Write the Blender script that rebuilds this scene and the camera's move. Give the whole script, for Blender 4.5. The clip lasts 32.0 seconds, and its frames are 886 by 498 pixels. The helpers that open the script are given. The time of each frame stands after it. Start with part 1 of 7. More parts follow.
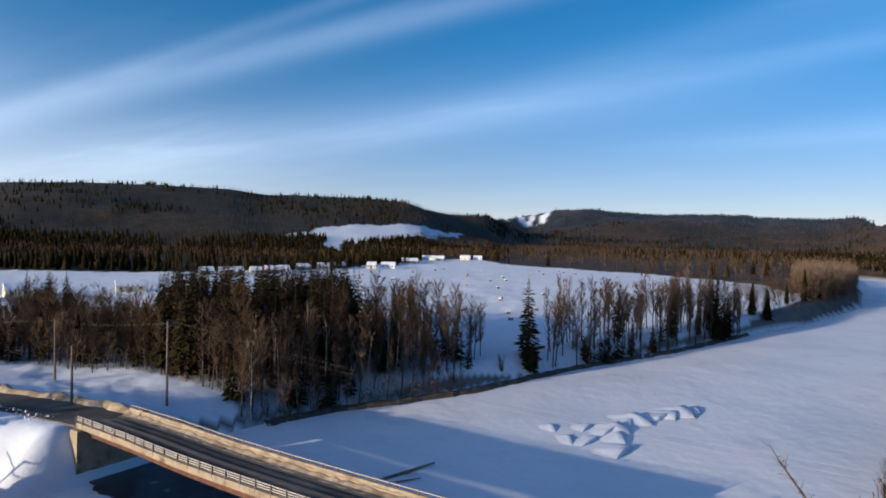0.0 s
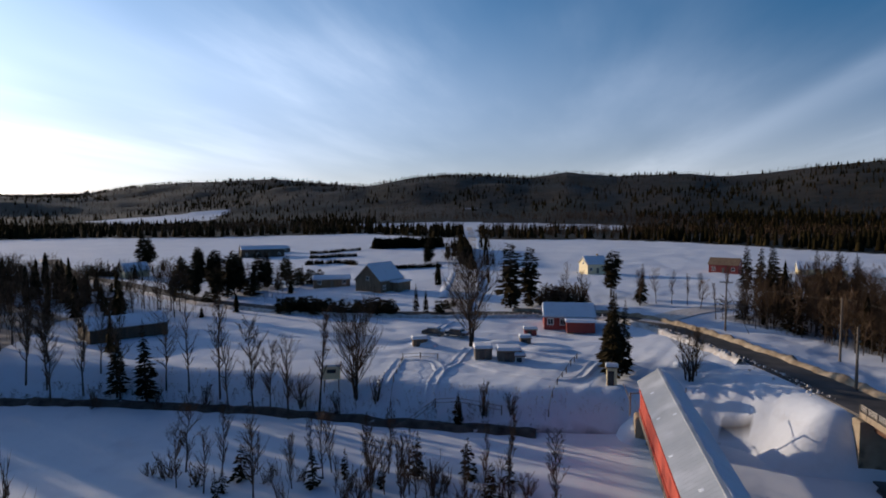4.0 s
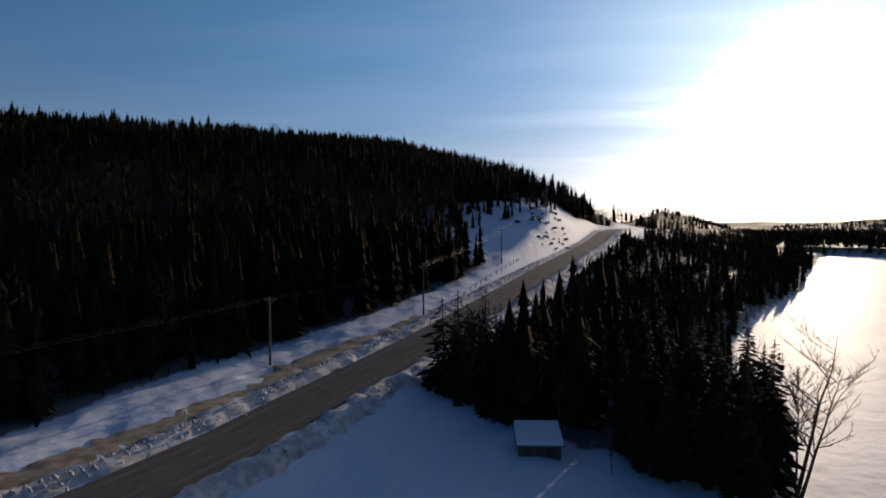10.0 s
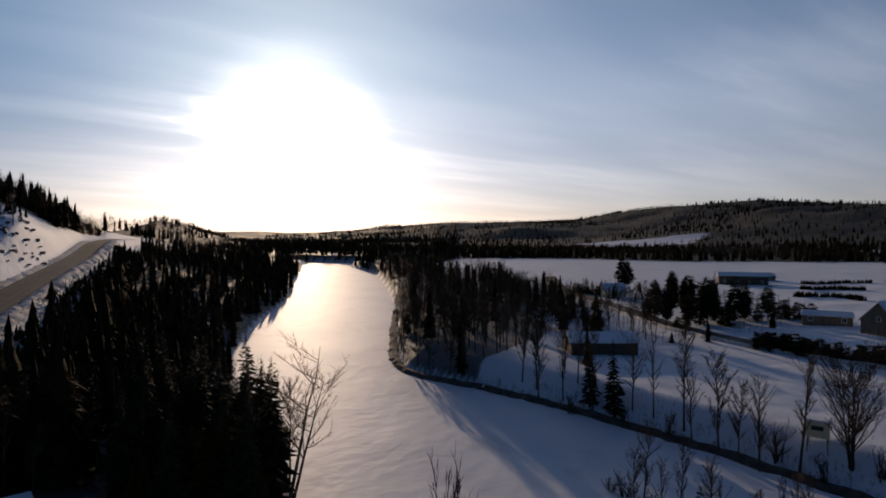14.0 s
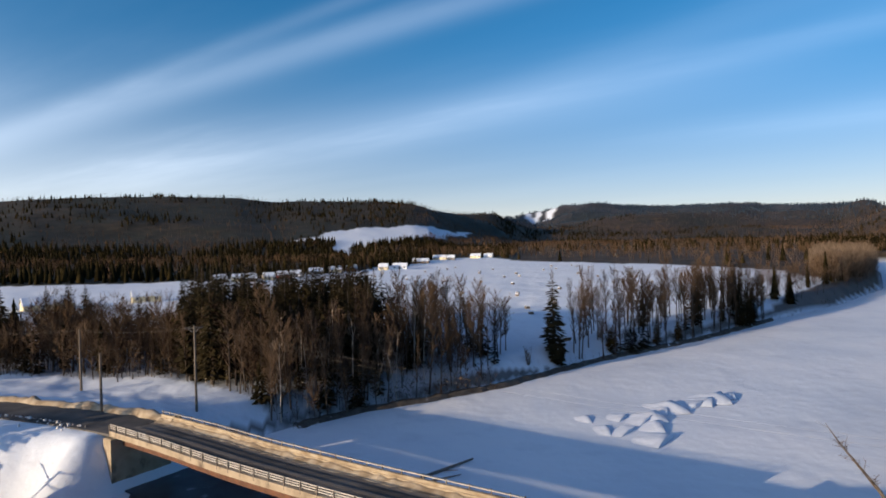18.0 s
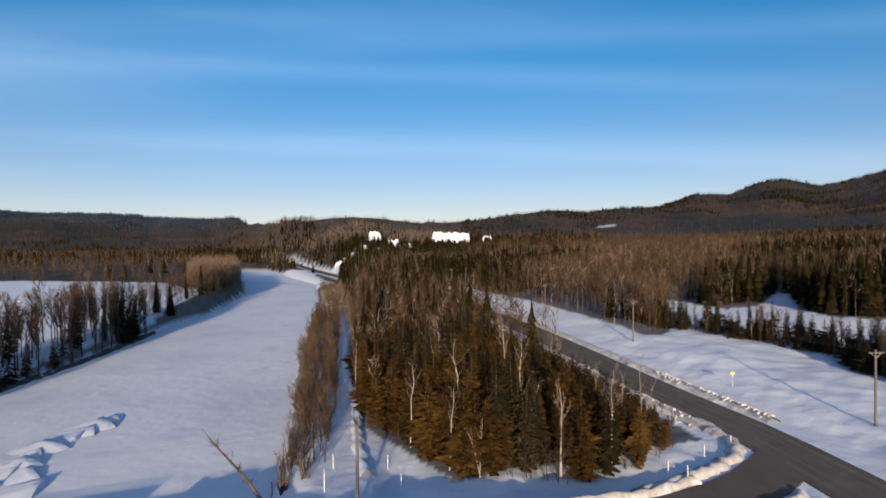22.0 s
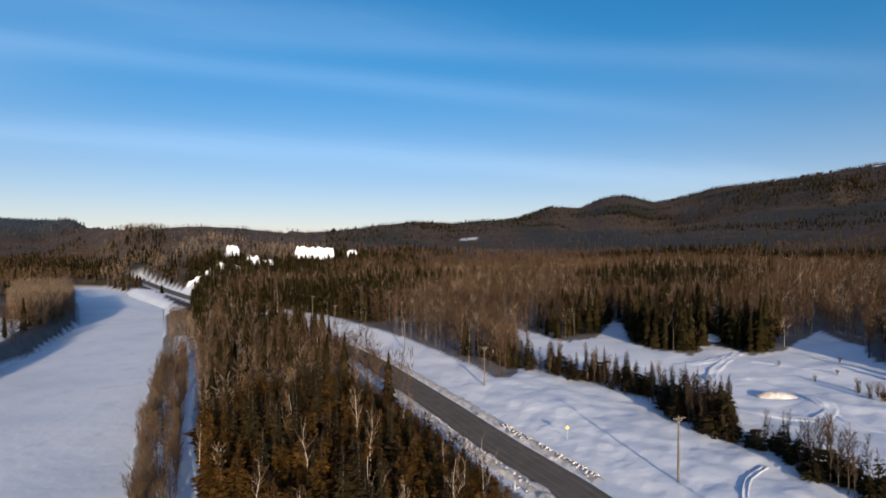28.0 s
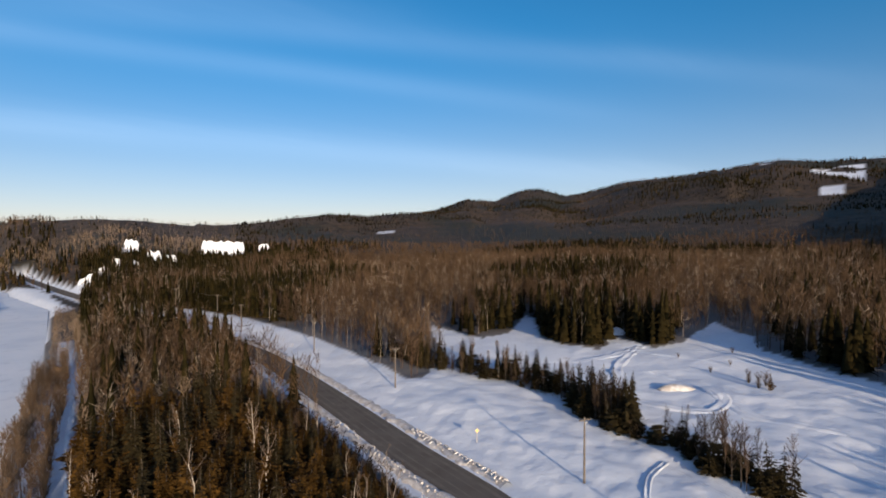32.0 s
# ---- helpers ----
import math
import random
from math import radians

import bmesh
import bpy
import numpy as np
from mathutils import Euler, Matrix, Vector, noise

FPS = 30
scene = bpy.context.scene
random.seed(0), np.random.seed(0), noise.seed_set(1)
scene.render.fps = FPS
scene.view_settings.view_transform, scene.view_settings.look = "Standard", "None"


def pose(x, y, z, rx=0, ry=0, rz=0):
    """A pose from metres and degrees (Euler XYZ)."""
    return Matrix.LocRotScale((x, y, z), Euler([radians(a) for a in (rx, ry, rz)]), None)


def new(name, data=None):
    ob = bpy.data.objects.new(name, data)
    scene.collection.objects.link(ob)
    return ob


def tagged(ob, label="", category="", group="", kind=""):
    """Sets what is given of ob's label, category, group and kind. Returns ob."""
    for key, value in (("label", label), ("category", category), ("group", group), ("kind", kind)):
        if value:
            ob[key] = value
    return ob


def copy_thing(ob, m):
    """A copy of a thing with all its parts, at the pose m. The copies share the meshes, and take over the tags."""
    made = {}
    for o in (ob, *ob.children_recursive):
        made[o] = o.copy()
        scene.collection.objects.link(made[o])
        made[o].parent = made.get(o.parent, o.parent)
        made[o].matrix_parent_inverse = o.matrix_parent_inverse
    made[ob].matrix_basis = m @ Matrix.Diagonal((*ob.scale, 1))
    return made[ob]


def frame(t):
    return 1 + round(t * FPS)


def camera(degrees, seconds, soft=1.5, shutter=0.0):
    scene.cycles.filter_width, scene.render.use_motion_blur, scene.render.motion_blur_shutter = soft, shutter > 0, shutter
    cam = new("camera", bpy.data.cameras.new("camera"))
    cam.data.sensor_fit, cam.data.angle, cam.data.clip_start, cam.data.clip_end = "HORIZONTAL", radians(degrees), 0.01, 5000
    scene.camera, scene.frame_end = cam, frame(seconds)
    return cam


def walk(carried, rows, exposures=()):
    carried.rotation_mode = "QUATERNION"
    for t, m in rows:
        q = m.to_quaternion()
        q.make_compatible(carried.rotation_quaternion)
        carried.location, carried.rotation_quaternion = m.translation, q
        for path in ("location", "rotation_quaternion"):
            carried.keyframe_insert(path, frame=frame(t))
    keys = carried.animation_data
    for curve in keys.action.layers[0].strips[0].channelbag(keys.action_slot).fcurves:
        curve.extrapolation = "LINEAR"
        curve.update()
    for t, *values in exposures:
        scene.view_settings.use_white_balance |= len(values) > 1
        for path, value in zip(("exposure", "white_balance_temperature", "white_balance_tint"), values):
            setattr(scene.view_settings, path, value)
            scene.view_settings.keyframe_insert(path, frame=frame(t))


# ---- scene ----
cam = camera(73.5, 32.0, soft=1.8)
# seconds, yaw, pitch, roll, x, y, z
PATH = [
    (0.0, -0.00, -0.96, -1.14, 0.00, 0.00, 27.86),
    (0.5, 6.12, -1.45, -0.94, 0.07, 0.66, 27.72),
    (1.0, 12.42, -1.73, -0.85, 0.13, 1.06, 27.61),
    (1.5, 19.80, -1.70, -0.74, 0.34, 1.49, 27.56),
    (2.0, 28.23, -1.53, -0.32, 0.58, 1.98, 27.40),
    (2.5, 37.75, -1.73, -0.08, 0.76, 2.57, 27.09),
    (4.5, 78.24, -3.45, 0.24, -2.42, 4.42, 26.52),
    (5.0, 89.46, -3.24, 0.35, -2.24, 4.40, 26.60),
    (5.5, 100.99, -2.87, 0.41, -1.83, 4.32, 26.70),
    (6.0, 112.29, -2.33, 0.34, -1.30, 4.48, 26.66),
    (6.5, 123.31, -2.17, 0.53, -1.19, 4.63, 26.61),
    (7.0, 133.76, -2.47, 0.80, -1.75, 4.47, 26.55),
    (7.5, 144.65, -2.31, 0.82, -1.91, 4.58, 26.36),
    (8.0, 155.37, -1.72, 0.82, -1.64, 5.12, 25.88),
    (8.5, 158.13, -1.65, 0.55, -1.53, 5.55, 25.65),
    (9.0, 158.06, -1.73, 0.31, -1.63, 5.87, 25.55),
    (9.5, 157.98, -1.68, 0.23, -1.84, 6.14, 25.38),
    (10.0, 157.27, -1.71, 0.29, -2.12, 6.33, 25.25),
    (10.5, 155.48, -1.81, 0.31, -2.30, 6.30, 25.35),
    (11.0, 152.40, -1.71, 0.33, -2.46, 6.18, 25.51),
    (11.5, 147.49, -1.66, 0.23, -2.60, 5.97, 25.75),
    (12.0, 141.71, -1.69, 0.06, -2.63, 5.73, 25.99),
    (12.5, 135.59, -1.65, -0.24, -2.63, 5.56, 26.32),
    (13.0, 128.97, -1.40, -0.29, -2.53, 5.61, 26.53),
    (13.5, 120.90, -1.05, -0.38, -2.51, 5.64, 26.74),
    (15.5, 77.32, -1.91, 1.03, -5.16, 4.31, 27.53),
    (16.0, 63.79, -1.74, 0.83, -4.72, 4.14, 27.61),
    (16.5, 49.15, -1.60, 0.50, -4.23, 3.95, 27.45),
    (17.0, 34.06, -1.58, 0.83, -3.50, 3.42, 27.40),
    (17.5, 17.82, -1.30, 1.12, -3.00, 2.58, 27.09),
    (18.0, 0.67, -0.93, 1.26, -2.69, 1.59, 26.77),
    (18.5, -16.62, -1.16, 0.89, -2.35, 1.43, 26.81),
    (19.0, -33.10, -1.71, 0.52, -1.65, 2.11, 27.29),
    (19.5, -43.13, -1.85, 0.02, -1.18, 2.69, 27.65),
    (20.0, -45.48, -1.82, -0.07, -1.21, 2.74, 27.85),
    (20.5, -47.95, -1.51, 0.12, -1.96, 2.14, 27.98),
    (21.0, -50.27, -1.18, 0.33, -2.72, 1.25, 28.02),
    (21.5, -52.39, -0.90, 0.45, -3.25, 0.57, 28.04),
    (22.0, -54.34, -0.76, 0.54, -3.51, 0.23, 28.16),
    (22.5, -56.13, -0.63, 0.59, -3.56, -0.04, 28.49),
    (23.0, -57.80, -0.60, 0.55, -3.51, -0.22, 29.21),
    (23.5, -59.34, -0.58, 0.46, -3.52, -0.39, 30.13),
    (24.0, -60.72, -0.56, 0.39, -3.64, -0.68, 31.10),
    (24.5, -61.92, -0.55, 0.32, -3.70, -0.94, 32.02),
    (25.0, -62.99, -0.59, 0.23, -3.67, -1.18, 32.95),
    (25.5, -63.93, -0.56, 0.22, -3.63, -1.43, 33.96),
    (27.5, -66.64, -0.43, 0.14, -4.00, -2.27, 38.25),
    (28.0, -67.14, -0.27, -0.08, -3.88, -2.44, 38.91),
    (28.5, -67.58, -0.29, -0.13, -3.81, -2.64, 39.38),
    (29.0, -67.98, -0.40, -0.10, -3.71, -2.81, 39.72),
    (29.5, -68.37, -0.48, -0.11, -3.58, -2.92, 39.91),
    (30.0, -68.79, -0.46, -0.20, -3.32, -2.97, 39.88),
    (30.5, -69.11, -0.43, -0.27, -2.81, -2.92, 39.84),
    (31.0, -69.38, -0.42, -0.20, -1.97, -2.79, 39.84),
    (31.5, -71.38, -0.59, -0.18, -0.75, -2.75, 40.01),
    (32.0, -75.02, -0.99, 0.03, 0.62, -2.90, 40.35),
]
walk(cam, [(r[0], pose(r[4], r[5], r[6], 90 + r[2], r[3], r[1])) for r in PATH],
     exposures=[(0.0, 0.22, 5950, 10), (2.5, 0.12, 6000, 10), (4.5, -0.7, 6250, 14), (5.0, -0.92, 6400, 15), (5.5, -1.3, 6600, 16), (6.0, -1.45, 6950, 16), (7.5, -1.4, 6850, 16), (8.0, -1.3, 6650, 16), (9.0, -0.9, 6350, 14), (10.0, -0.85, 6300, 14), (11.0, -0.95, 6400, 14), (12.0, -1.2, 6750, 16), (13.5, -1.3, 6850, 18), (15.5, -1.15, 6450, 18), (16.0, -0.98, 6400, 16), (16.5, -0.45, 6250, 12), (17.0, -0.05, 6250, 10), (18.0, 0.3, 6450, 10), (19.0, 0.28, 6450, 10), (21.0, 0.24, 6550, 10), (32.0, 0.26, 6500, 10)])

# ---- light ----
SUN_BEARING, SUN_HEIGHT = radians(125.4), radians(10.5)
SUN_WAY = Vector((-math.sin(SUN_BEARING) * math.cos(SUN_HEIGHT), math.cos(SUN_BEARING) * math.cos(SUN_HEIGHT), math.sin(SUN_HEIGHT)))
sun = new("sun", bpy.data.lights.new("sun", "SUN"))
sun.data.energy, sun.data.angle, sun.data.color = 5.4, radians(0.6), (1.0, 0.77, 0.53)
sun.rotation_mode = "QUATERNION"
sun.rotation_quaternion = SUN_WAY.to_track_quat("Z", "Y")
sun.location = SUN_WAY * 900


def sky():
    """Clear winter sky with cirrus streaks that whiten towards the low sun."""
    world = bpy.data.worlds.new("sky")
    scene.world = world
    world.use_nodes = True
    nt = world.node_tree
    n, ln = nt.nodes, nt.links
    n.clear()

    def math_node(op, a, b=None, clamp=False):
        m = n.new("ShaderNodeMath")
        m.operation, m.use_clamp = op, clamp
        for i, v in enumerate((a, b)):
            if v is None:
                continue
            if isinstance(v, (int, float)):
                m.inputs[i].default_value = v
            else:
                ln.new(v, m.inputs[i])
        return m.outputs[0]

    tc = n.new("ShaderNodeTexCoord")
    air = n.new("ShaderNodeTexSky")
    air.sky_type, air.sun_disc = "NISHITA", False
    air.sun_elevation, air.sun_rotation = SUN_HEIGHT, -SUN_BEARING
    air.altitude, air.air_density, air.dust_density, air.ozone_density = 150, 1.0, 0.2, 3.0
    sep = n.new("ShaderNodeSeparateXYZ")
    ln.new(tc.outputs["Generated"], sep.inputs[0])
    up = math_node("ADD", math_node("MAXIMUM", sep.outputs[2], 0.0), 0.06)
    flat = n.new("ShaderNodeCombineXYZ")
    ln.new(math_node("DIVIDE", sep.outputs[0], up), flat.inputs[0])
    ln.new(math_node("DIVIDE", sep.outputs[1], up), flat.inputs[1])

    def streaks(turn, along, across, scale, detail, low, high):
        mp = n.new("ShaderNodeMapping")
        mp.vector_type = "TEXTURE"
        mp.inputs["Rotation"].default_value = (0, 0, radians(turn))
        mp.inputs["Scale"].default_value = (along, across, 1)
        ln.new(flat.outputs[0], mp.inputs[0])
        tx = n.new("ShaderNodeTexNoise")
        tx.inputs["Scale"].default_value, tx.inputs["Detail"].default_value, tx.inputs["Roughness"].default_value = scale, detail, 0.55
        ln.new(mp.outputs[0], tx.inputs["Vector"])
        rg = n.new("ShaderNodeMapRange")
        rg.interpolation_type = "SMOOTHSTEP"
        rg.inputs["From Min"].default_value, rg.inputs["From Max"].default_value = low, high
        ln.new(tx.outputs["Fac"], rg.inputs["Value"])
        return rg.outputs[0]

    broad = streaks(-31, 7.0, 2.6, 0.75, 4, 0.34, 0.78)
    fine = streaks(-34, 4.0, 1.1, 0.9, 6, 0.42, 0.86)
    clear = n.new("ShaderNodeVectorMath")
    clear.operation = "DOT_PRODUCT"
    clear.inputs[1].default_value = (-0.866, 0.5, 0.0)
    ln.new(tc.outputs["Generated"], clear.inputs[0])
    cover = n.new("ShaderNodeMapRange")
    cover.interpolation_type = "SMOOTHSTEP"
    cover.inputs["From Min"].default_value, cover.inputs["From Max"].default_value = 0.0, 0.6
    cover.inputs["To Min"].default_value = 0.42
    ln.new(clear.outputs["Value"], cover.inputs["Value"])
    cloud = math_node("ADD", math_node("MULTIPLY", broad, 0.55), math_node("MULTIPLY", fine, 0.35))
    dot = n.new("ShaderNodeVectorMath")
    dot.operation = "DOT_PRODUCT"
    dot.inputs[1].default_value = SUN_WAY
    ln.new(tc.outputs["Generated"], dot.inputs[0])
    near = math_node("MAXIMUM", dot.outputs["Value"], 0.0)
    low = n.new("ShaderNodeVectorMath")
    low.operation = "DOT_PRODUCT"
    low.inputs[1].default_value = (-math.sin(SUN_BEARING) * 0.989, math.cos(SUN_BEARING) * 0.989, 0.148)
    ln.new(tc.outputs["Generated"], low.inputs[0])
    ragged = math_node("ADD", low.outputs["Value"], math_node("MULTIPLY", math_node("SUBTRACT", math_node("ADD", broad, fine), 0.75), 0.014))
    disc = n.new("ShaderNodeMapRange")
    disc.interpolation_type = "SMOOTHERSTEP"
    disc.inputs["From Min"].default_value, disc.inputs["From Max"].default_value = 0.975, 1.0
    ln.new(ragged, disc.inputs["Value"])
    glow = math_node("ADD", math_node("ADD", math_node("MULTIPLY", math_node("POWER", near, 20.0), 0.95), math_node("MULTIPLY", math_node("POWER", near, 6.0), 0.3)),
                     math_node("ADD", math_node("MULTIPLY", math_node("POWER", near, 70.0), 0.7), math_node("MULTIPLY", disc.outputs[0], 3.3)))
    turned = math_node("MULTIPLY", math_node("ADD", dot.outputs["Value"], 1.0), 0.5)
    spread = math_node("ADD", 0.14, math_node("MULTIPLY", math_node("POWER", turned, 2.2), 1.75))
    haze = math_node("POWER", math_node("SUBTRACT", 1.0, math_node("MAXIMUM", sep.outputs[2], 0.0)), 9.0)
    # long single streaks of cirrus: the pole of each great circle, width, strength, middle
    bands = None
    for pole, width, strength, middle in (((0.235, 0.353, -0.905), 0.022, 0.27, (-0.40, 0.87, 0.25)), ((0.13, 0.205, -0.970), 0.045, 0.20, (-0.2, 0.97, 0.15)), ((-0.239, 0.019, -0.971), 0.07, 0.10, (-0.80, 0.56, 0.2)), ((0.30, 0.40, -0.866), 0.012, 0.10, (-0.1, 0.95, 0.3)), ((-0.20, 0.06, -0.978), 0.13, 0.5, (-0.965, -0.17, 0.2)), ((0.20, 0.19, -0.961), 0.018, 0.11, (0.70, 0.64, 0.28)), ((0.29, 0.20, -0.936), 0.03, 0.10, (0.45, 0.82, 0.36)), ((0.11, 0.12, -0.987), 0.022, 0.12, (0.85, 0.48, 0.16)), ((0.28, 0.16, -0.947), 0.02, 0.08, (0.88, 0.35, 0.32))):
        d1, d2, rg = n.new("ShaderNodeVectorMath"), n.new("ShaderNodeVectorMath"), n.new("ShaderNodeMapRange")
        d1.operation = d2.operation = "DOT_PRODUCT"
        d1.inputs[1].default_value, d2.inputs[1].default_value = pole, middle
        ln.new(tc.outputs["Generated"], d1.inputs[0])
        ln.new(tc.outputs["Generated"], d2.inputs[0])
        rg.interpolation_type = "SMOOTHSTEP"
        rg.inputs["From Min"].default_value, rg.inputs["From Max"].default_value = 0.62, 1.0
        ln.new(d2.outputs["Value"], rg.inputs["Value"])
        off = math_node("ADD", d1.outputs["Value"], math_node("MULTIPLY", math_node("SUBTRACT", fine, 0.4), 0.5 * width))
        line = math_node("EXPONENT", math_node("MULTIPLY", math_node("MULTIPLY", off, off), -1.0 / width ** 2))
        line = math_node("MULTIPLY", math_node("MULTIPLY", line, strength), math_node("MULTIPLY", rg.outputs[0], math_node("ADD", 0.5, math_node("MULTIPLY", fine, 0.8))))
        bands = line if bands is None else math_node("ADD", bands, line)
    veil = math_node("ADD", math_node("MULTIPLY", math_node("MULTIPLY", math_node("MULTIPLY", cloud, 0.36), cover.outputs[0]), spread), math_node("MULTIPLY", math_node("MULTIPLY", haze, 0.36), math_node("ADD", 0.7, turned)))
    veil = math_node("ADD", veil, bands)
    base = n.new("ShaderNodeBackground")
    tint = n.new("ShaderNodeMix")
    tint.data_type, tint.blend_type = "RGBA", "MULTIPLY"
    tint.inputs[0].default_value = 1.0
    # pale blue at the horizon, deep blue and darker overhead
    depth = n.new("ShaderNodeValToRGB")
    depth.color_ramp.interpolation = "EASE"
    for place, rgb in ((0.0, (0.97, 0.87, 1.09)), (0.36, (0.22, 1.05, 1.42)), (1.0, (0.09, 0.40, 0.92))):
        e = depth.color_ramp.elements.new(place) if place == 0.36 else depth.color_ramp.elements[0 if place == 0 else -1]
        e.color = (*rgb, 1)
    ln.new(sep.outputs[2], depth.inputs[0])
    ln.new(depth.outputs[0], tint.inputs[7])
    ln.new(air.outputs[0], tint.inputs[6])
    ln.new(tint.outputs[2], base.inputs["Color"])
    ln.new(math_node("MULTIPLY", 0.084, math_node("ADD", 1.0, math_node("MULTIPLY", math_node("POWER", turned, 3.0), 0.4))), base.inputs["Strength"])
    cirrus = n.new("ShaderNodeBackground")
    warm = n.new("ShaderNodeValToRGB")
    warm.color_ramp.elements[0].position, warm.color_ramp.elements[1].position = 0.55, 1.0
    warm.color_ramp.elements[0].color, warm.color_ramp.elements[1].color = (0.95, 0.965, 1.0, 1), (1.0, 0.93, 0.84, 1)
    ln.new(turned, warm.inputs[0])
    ln.new(warm.outputs[0], cirrus.inputs["Color"])
    ln.new(math_node("MULTIPLY", veil, math_node("ADD", 1.0, math_node("MULTIPLY", glow, 1.0))), cirrus.inputs["Strength"])
    halo = n.new("ShaderNodeBackground")
    halo.inputs["Color"].default_value = (1.0, 0.92, 0.80, 1)
    ln.new(math_node("MULTIPLY", glow, math_node("ADD", 0.55, math_node("ADD", math_node("MULTIPLY", broad, 0.5), math_node("MULTIPLY", fine, 0.6)))), halo.inputs["Strength"])
    # warm air low under the sun
    low_air = n.new("ShaderNodeBackground")
    low_air.inputs["Color"].default_value = (1.0, 0.62, 0.30, 1)
    ln.new(math_node("MULTIPLY", math_node("MULTIPLY", math_node("POWER", near, 14.0), haze), 0.45), low_air.inputs["Strength"])
    s1, s2, s3, out = n.new("ShaderNodeAddShader"), n.new("ShaderNodeAddShader"), n.new("ShaderNodeAddShader"), n.new("ShaderNodeOutputWorld")
    ln.new(base.outputs[0], s1.inputs[0])
    ln.new(cirrus.outputs[0], s1.inputs[1])
    ln.new(s1.outputs[0], s2.inputs[0])
    ln.new(halo.outputs[0], s2.inputs[1])
    ln.new(s2.outputs[0], s3.inputs[0])
    ln.new(low_air.outputs[0], s3.inputs[1])
    ln.new(s3.outputs[0], out.inputs[0])


sky()


# ---- materials ----
def material(name, stops, scale=4.0, rough=0.85, bump=0.15, bump_scale=None, detail=6.0, metal=0.0, spread=0.0, stretch=(1, 1, 1), second=None, mask=None, bump_distance=0.05, gloss=0.5):
    """Noise-driven colour between the stops [(place, rgb)], at world size; second: (rgb, scale, low, high) stains; mask: (attribute, rgb stops, scale)."""
    m = bpy.data.materials.new(name)
    m.use_nodes = True
    n, ln = m.node_tree.nodes, m.node_tree.links
    bsdf = n["Principled BSDF"]
    geo = n.new("ShaderNodeNewGeometry")
    mp = n.new("ShaderNodeMapping")
    mp.inputs["Scale"].default_value = stretch
    ln.new(geo.outputs["Position"], mp.inputs[0])

    def noise_ramp(scale, stops, detail):
        tx = n.new("ShaderNodeTexNoise")
        tx.inputs["Scale"].default_value, tx.inputs["Detail"].default_value = scale, detail
        ln.new(mp.outputs[0], tx.inputs["Vector"])
        rp = n.new("ShaderNodeValToRGB")
        while len(rp.color_ramp.elements) < len(stops):
            rp.color_ramp.elements.new(0.5)
        for e, (p, c) in zip(rp.color_ramp.elements, stops):
            e.position, e.color = p, (*c, 1)
        ln.new(tx.outputs["Fac"], rp.inputs[0])
        return rp.outputs[0]

    def mix(fac, a, b, kind="MIX"):
        mx = n.new("ShaderNodeMix")
        mx.data_type, mx.blend_type = "RGBA", kind
        if isinstance(fac, (int, float)):
            mx.inputs[0].default_value = fac
        else:
            ln.new(fac, mx.inputs[0])
        for i, v in ((6, a), (7, b)):
            if isinstance(v, tuple):
                mx.inputs[i].default_value = (*v, 1)
            else:
                ln.new(v, mx.inputs[i])
        return mx.outputs[2]

    col = noise_ramp(scale, stops, detail)
    if second:
        rgb, sc, lo, hi = second
        fac = noise_ramp(sc, [(lo, (0, 0, 0)), (hi, (1, 1, 1))], 5)
        col = mix(fac, col, rgb)
    if spread:
        info = n.new("ShaderNodeObjectInfo")
        hs = n.new("ShaderNodeHueSaturation")
        mr = n.new("ShaderNodeMapRange")
        mr.inputs["To Min"].default_value, mr.inputs["To Max"].default_value = 1 - spread, 1 + spread
        ln.new(info.outputs["Random"], mr.inputs["Value"])
        ln.new(mr.outputs[0], hs.inputs["Value"])
        ln.new(col, hs.inputs["Color"])
        col = hs.outputs[0]
    if mask:
        for attr, mstops, msc in mask:
            at = n.new("ShaderNodeAttribute")
            at.attribute_name = attr
            col = mix(at.outputs["Fac"], col, noise_ramp(msc, mstops, 8))
    ln.new(col, bsdf.inputs["Base Color"])
    bsdf.inputs["Roughness"].default_value, bsdf.inputs["Metallic"].default_value = rough, metal
    bsdf.inputs["Specular IOR Level"].default_value = gloss
    if bump:
        tx = n.new("ShaderNodeTexNoise")
        tx.inputs["Scale"].default_value, tx.inputs["Detail"].default_value = bump_scale or scale * 3, 8
        ln.new(mp.outputs[0], tx.inputs["Vector"])
        bp = n.new("ShaderNodeBump")
        bp.inputs["Strength"].default_value, bp.inputs["Distance"].default_value = bump, bump_distance
        ln.new(tx.outputs["Fac"], bp.inputs["Height"])
        ln.new(bp.outputs[0], bsdf.inputs["Normal"])
    return m


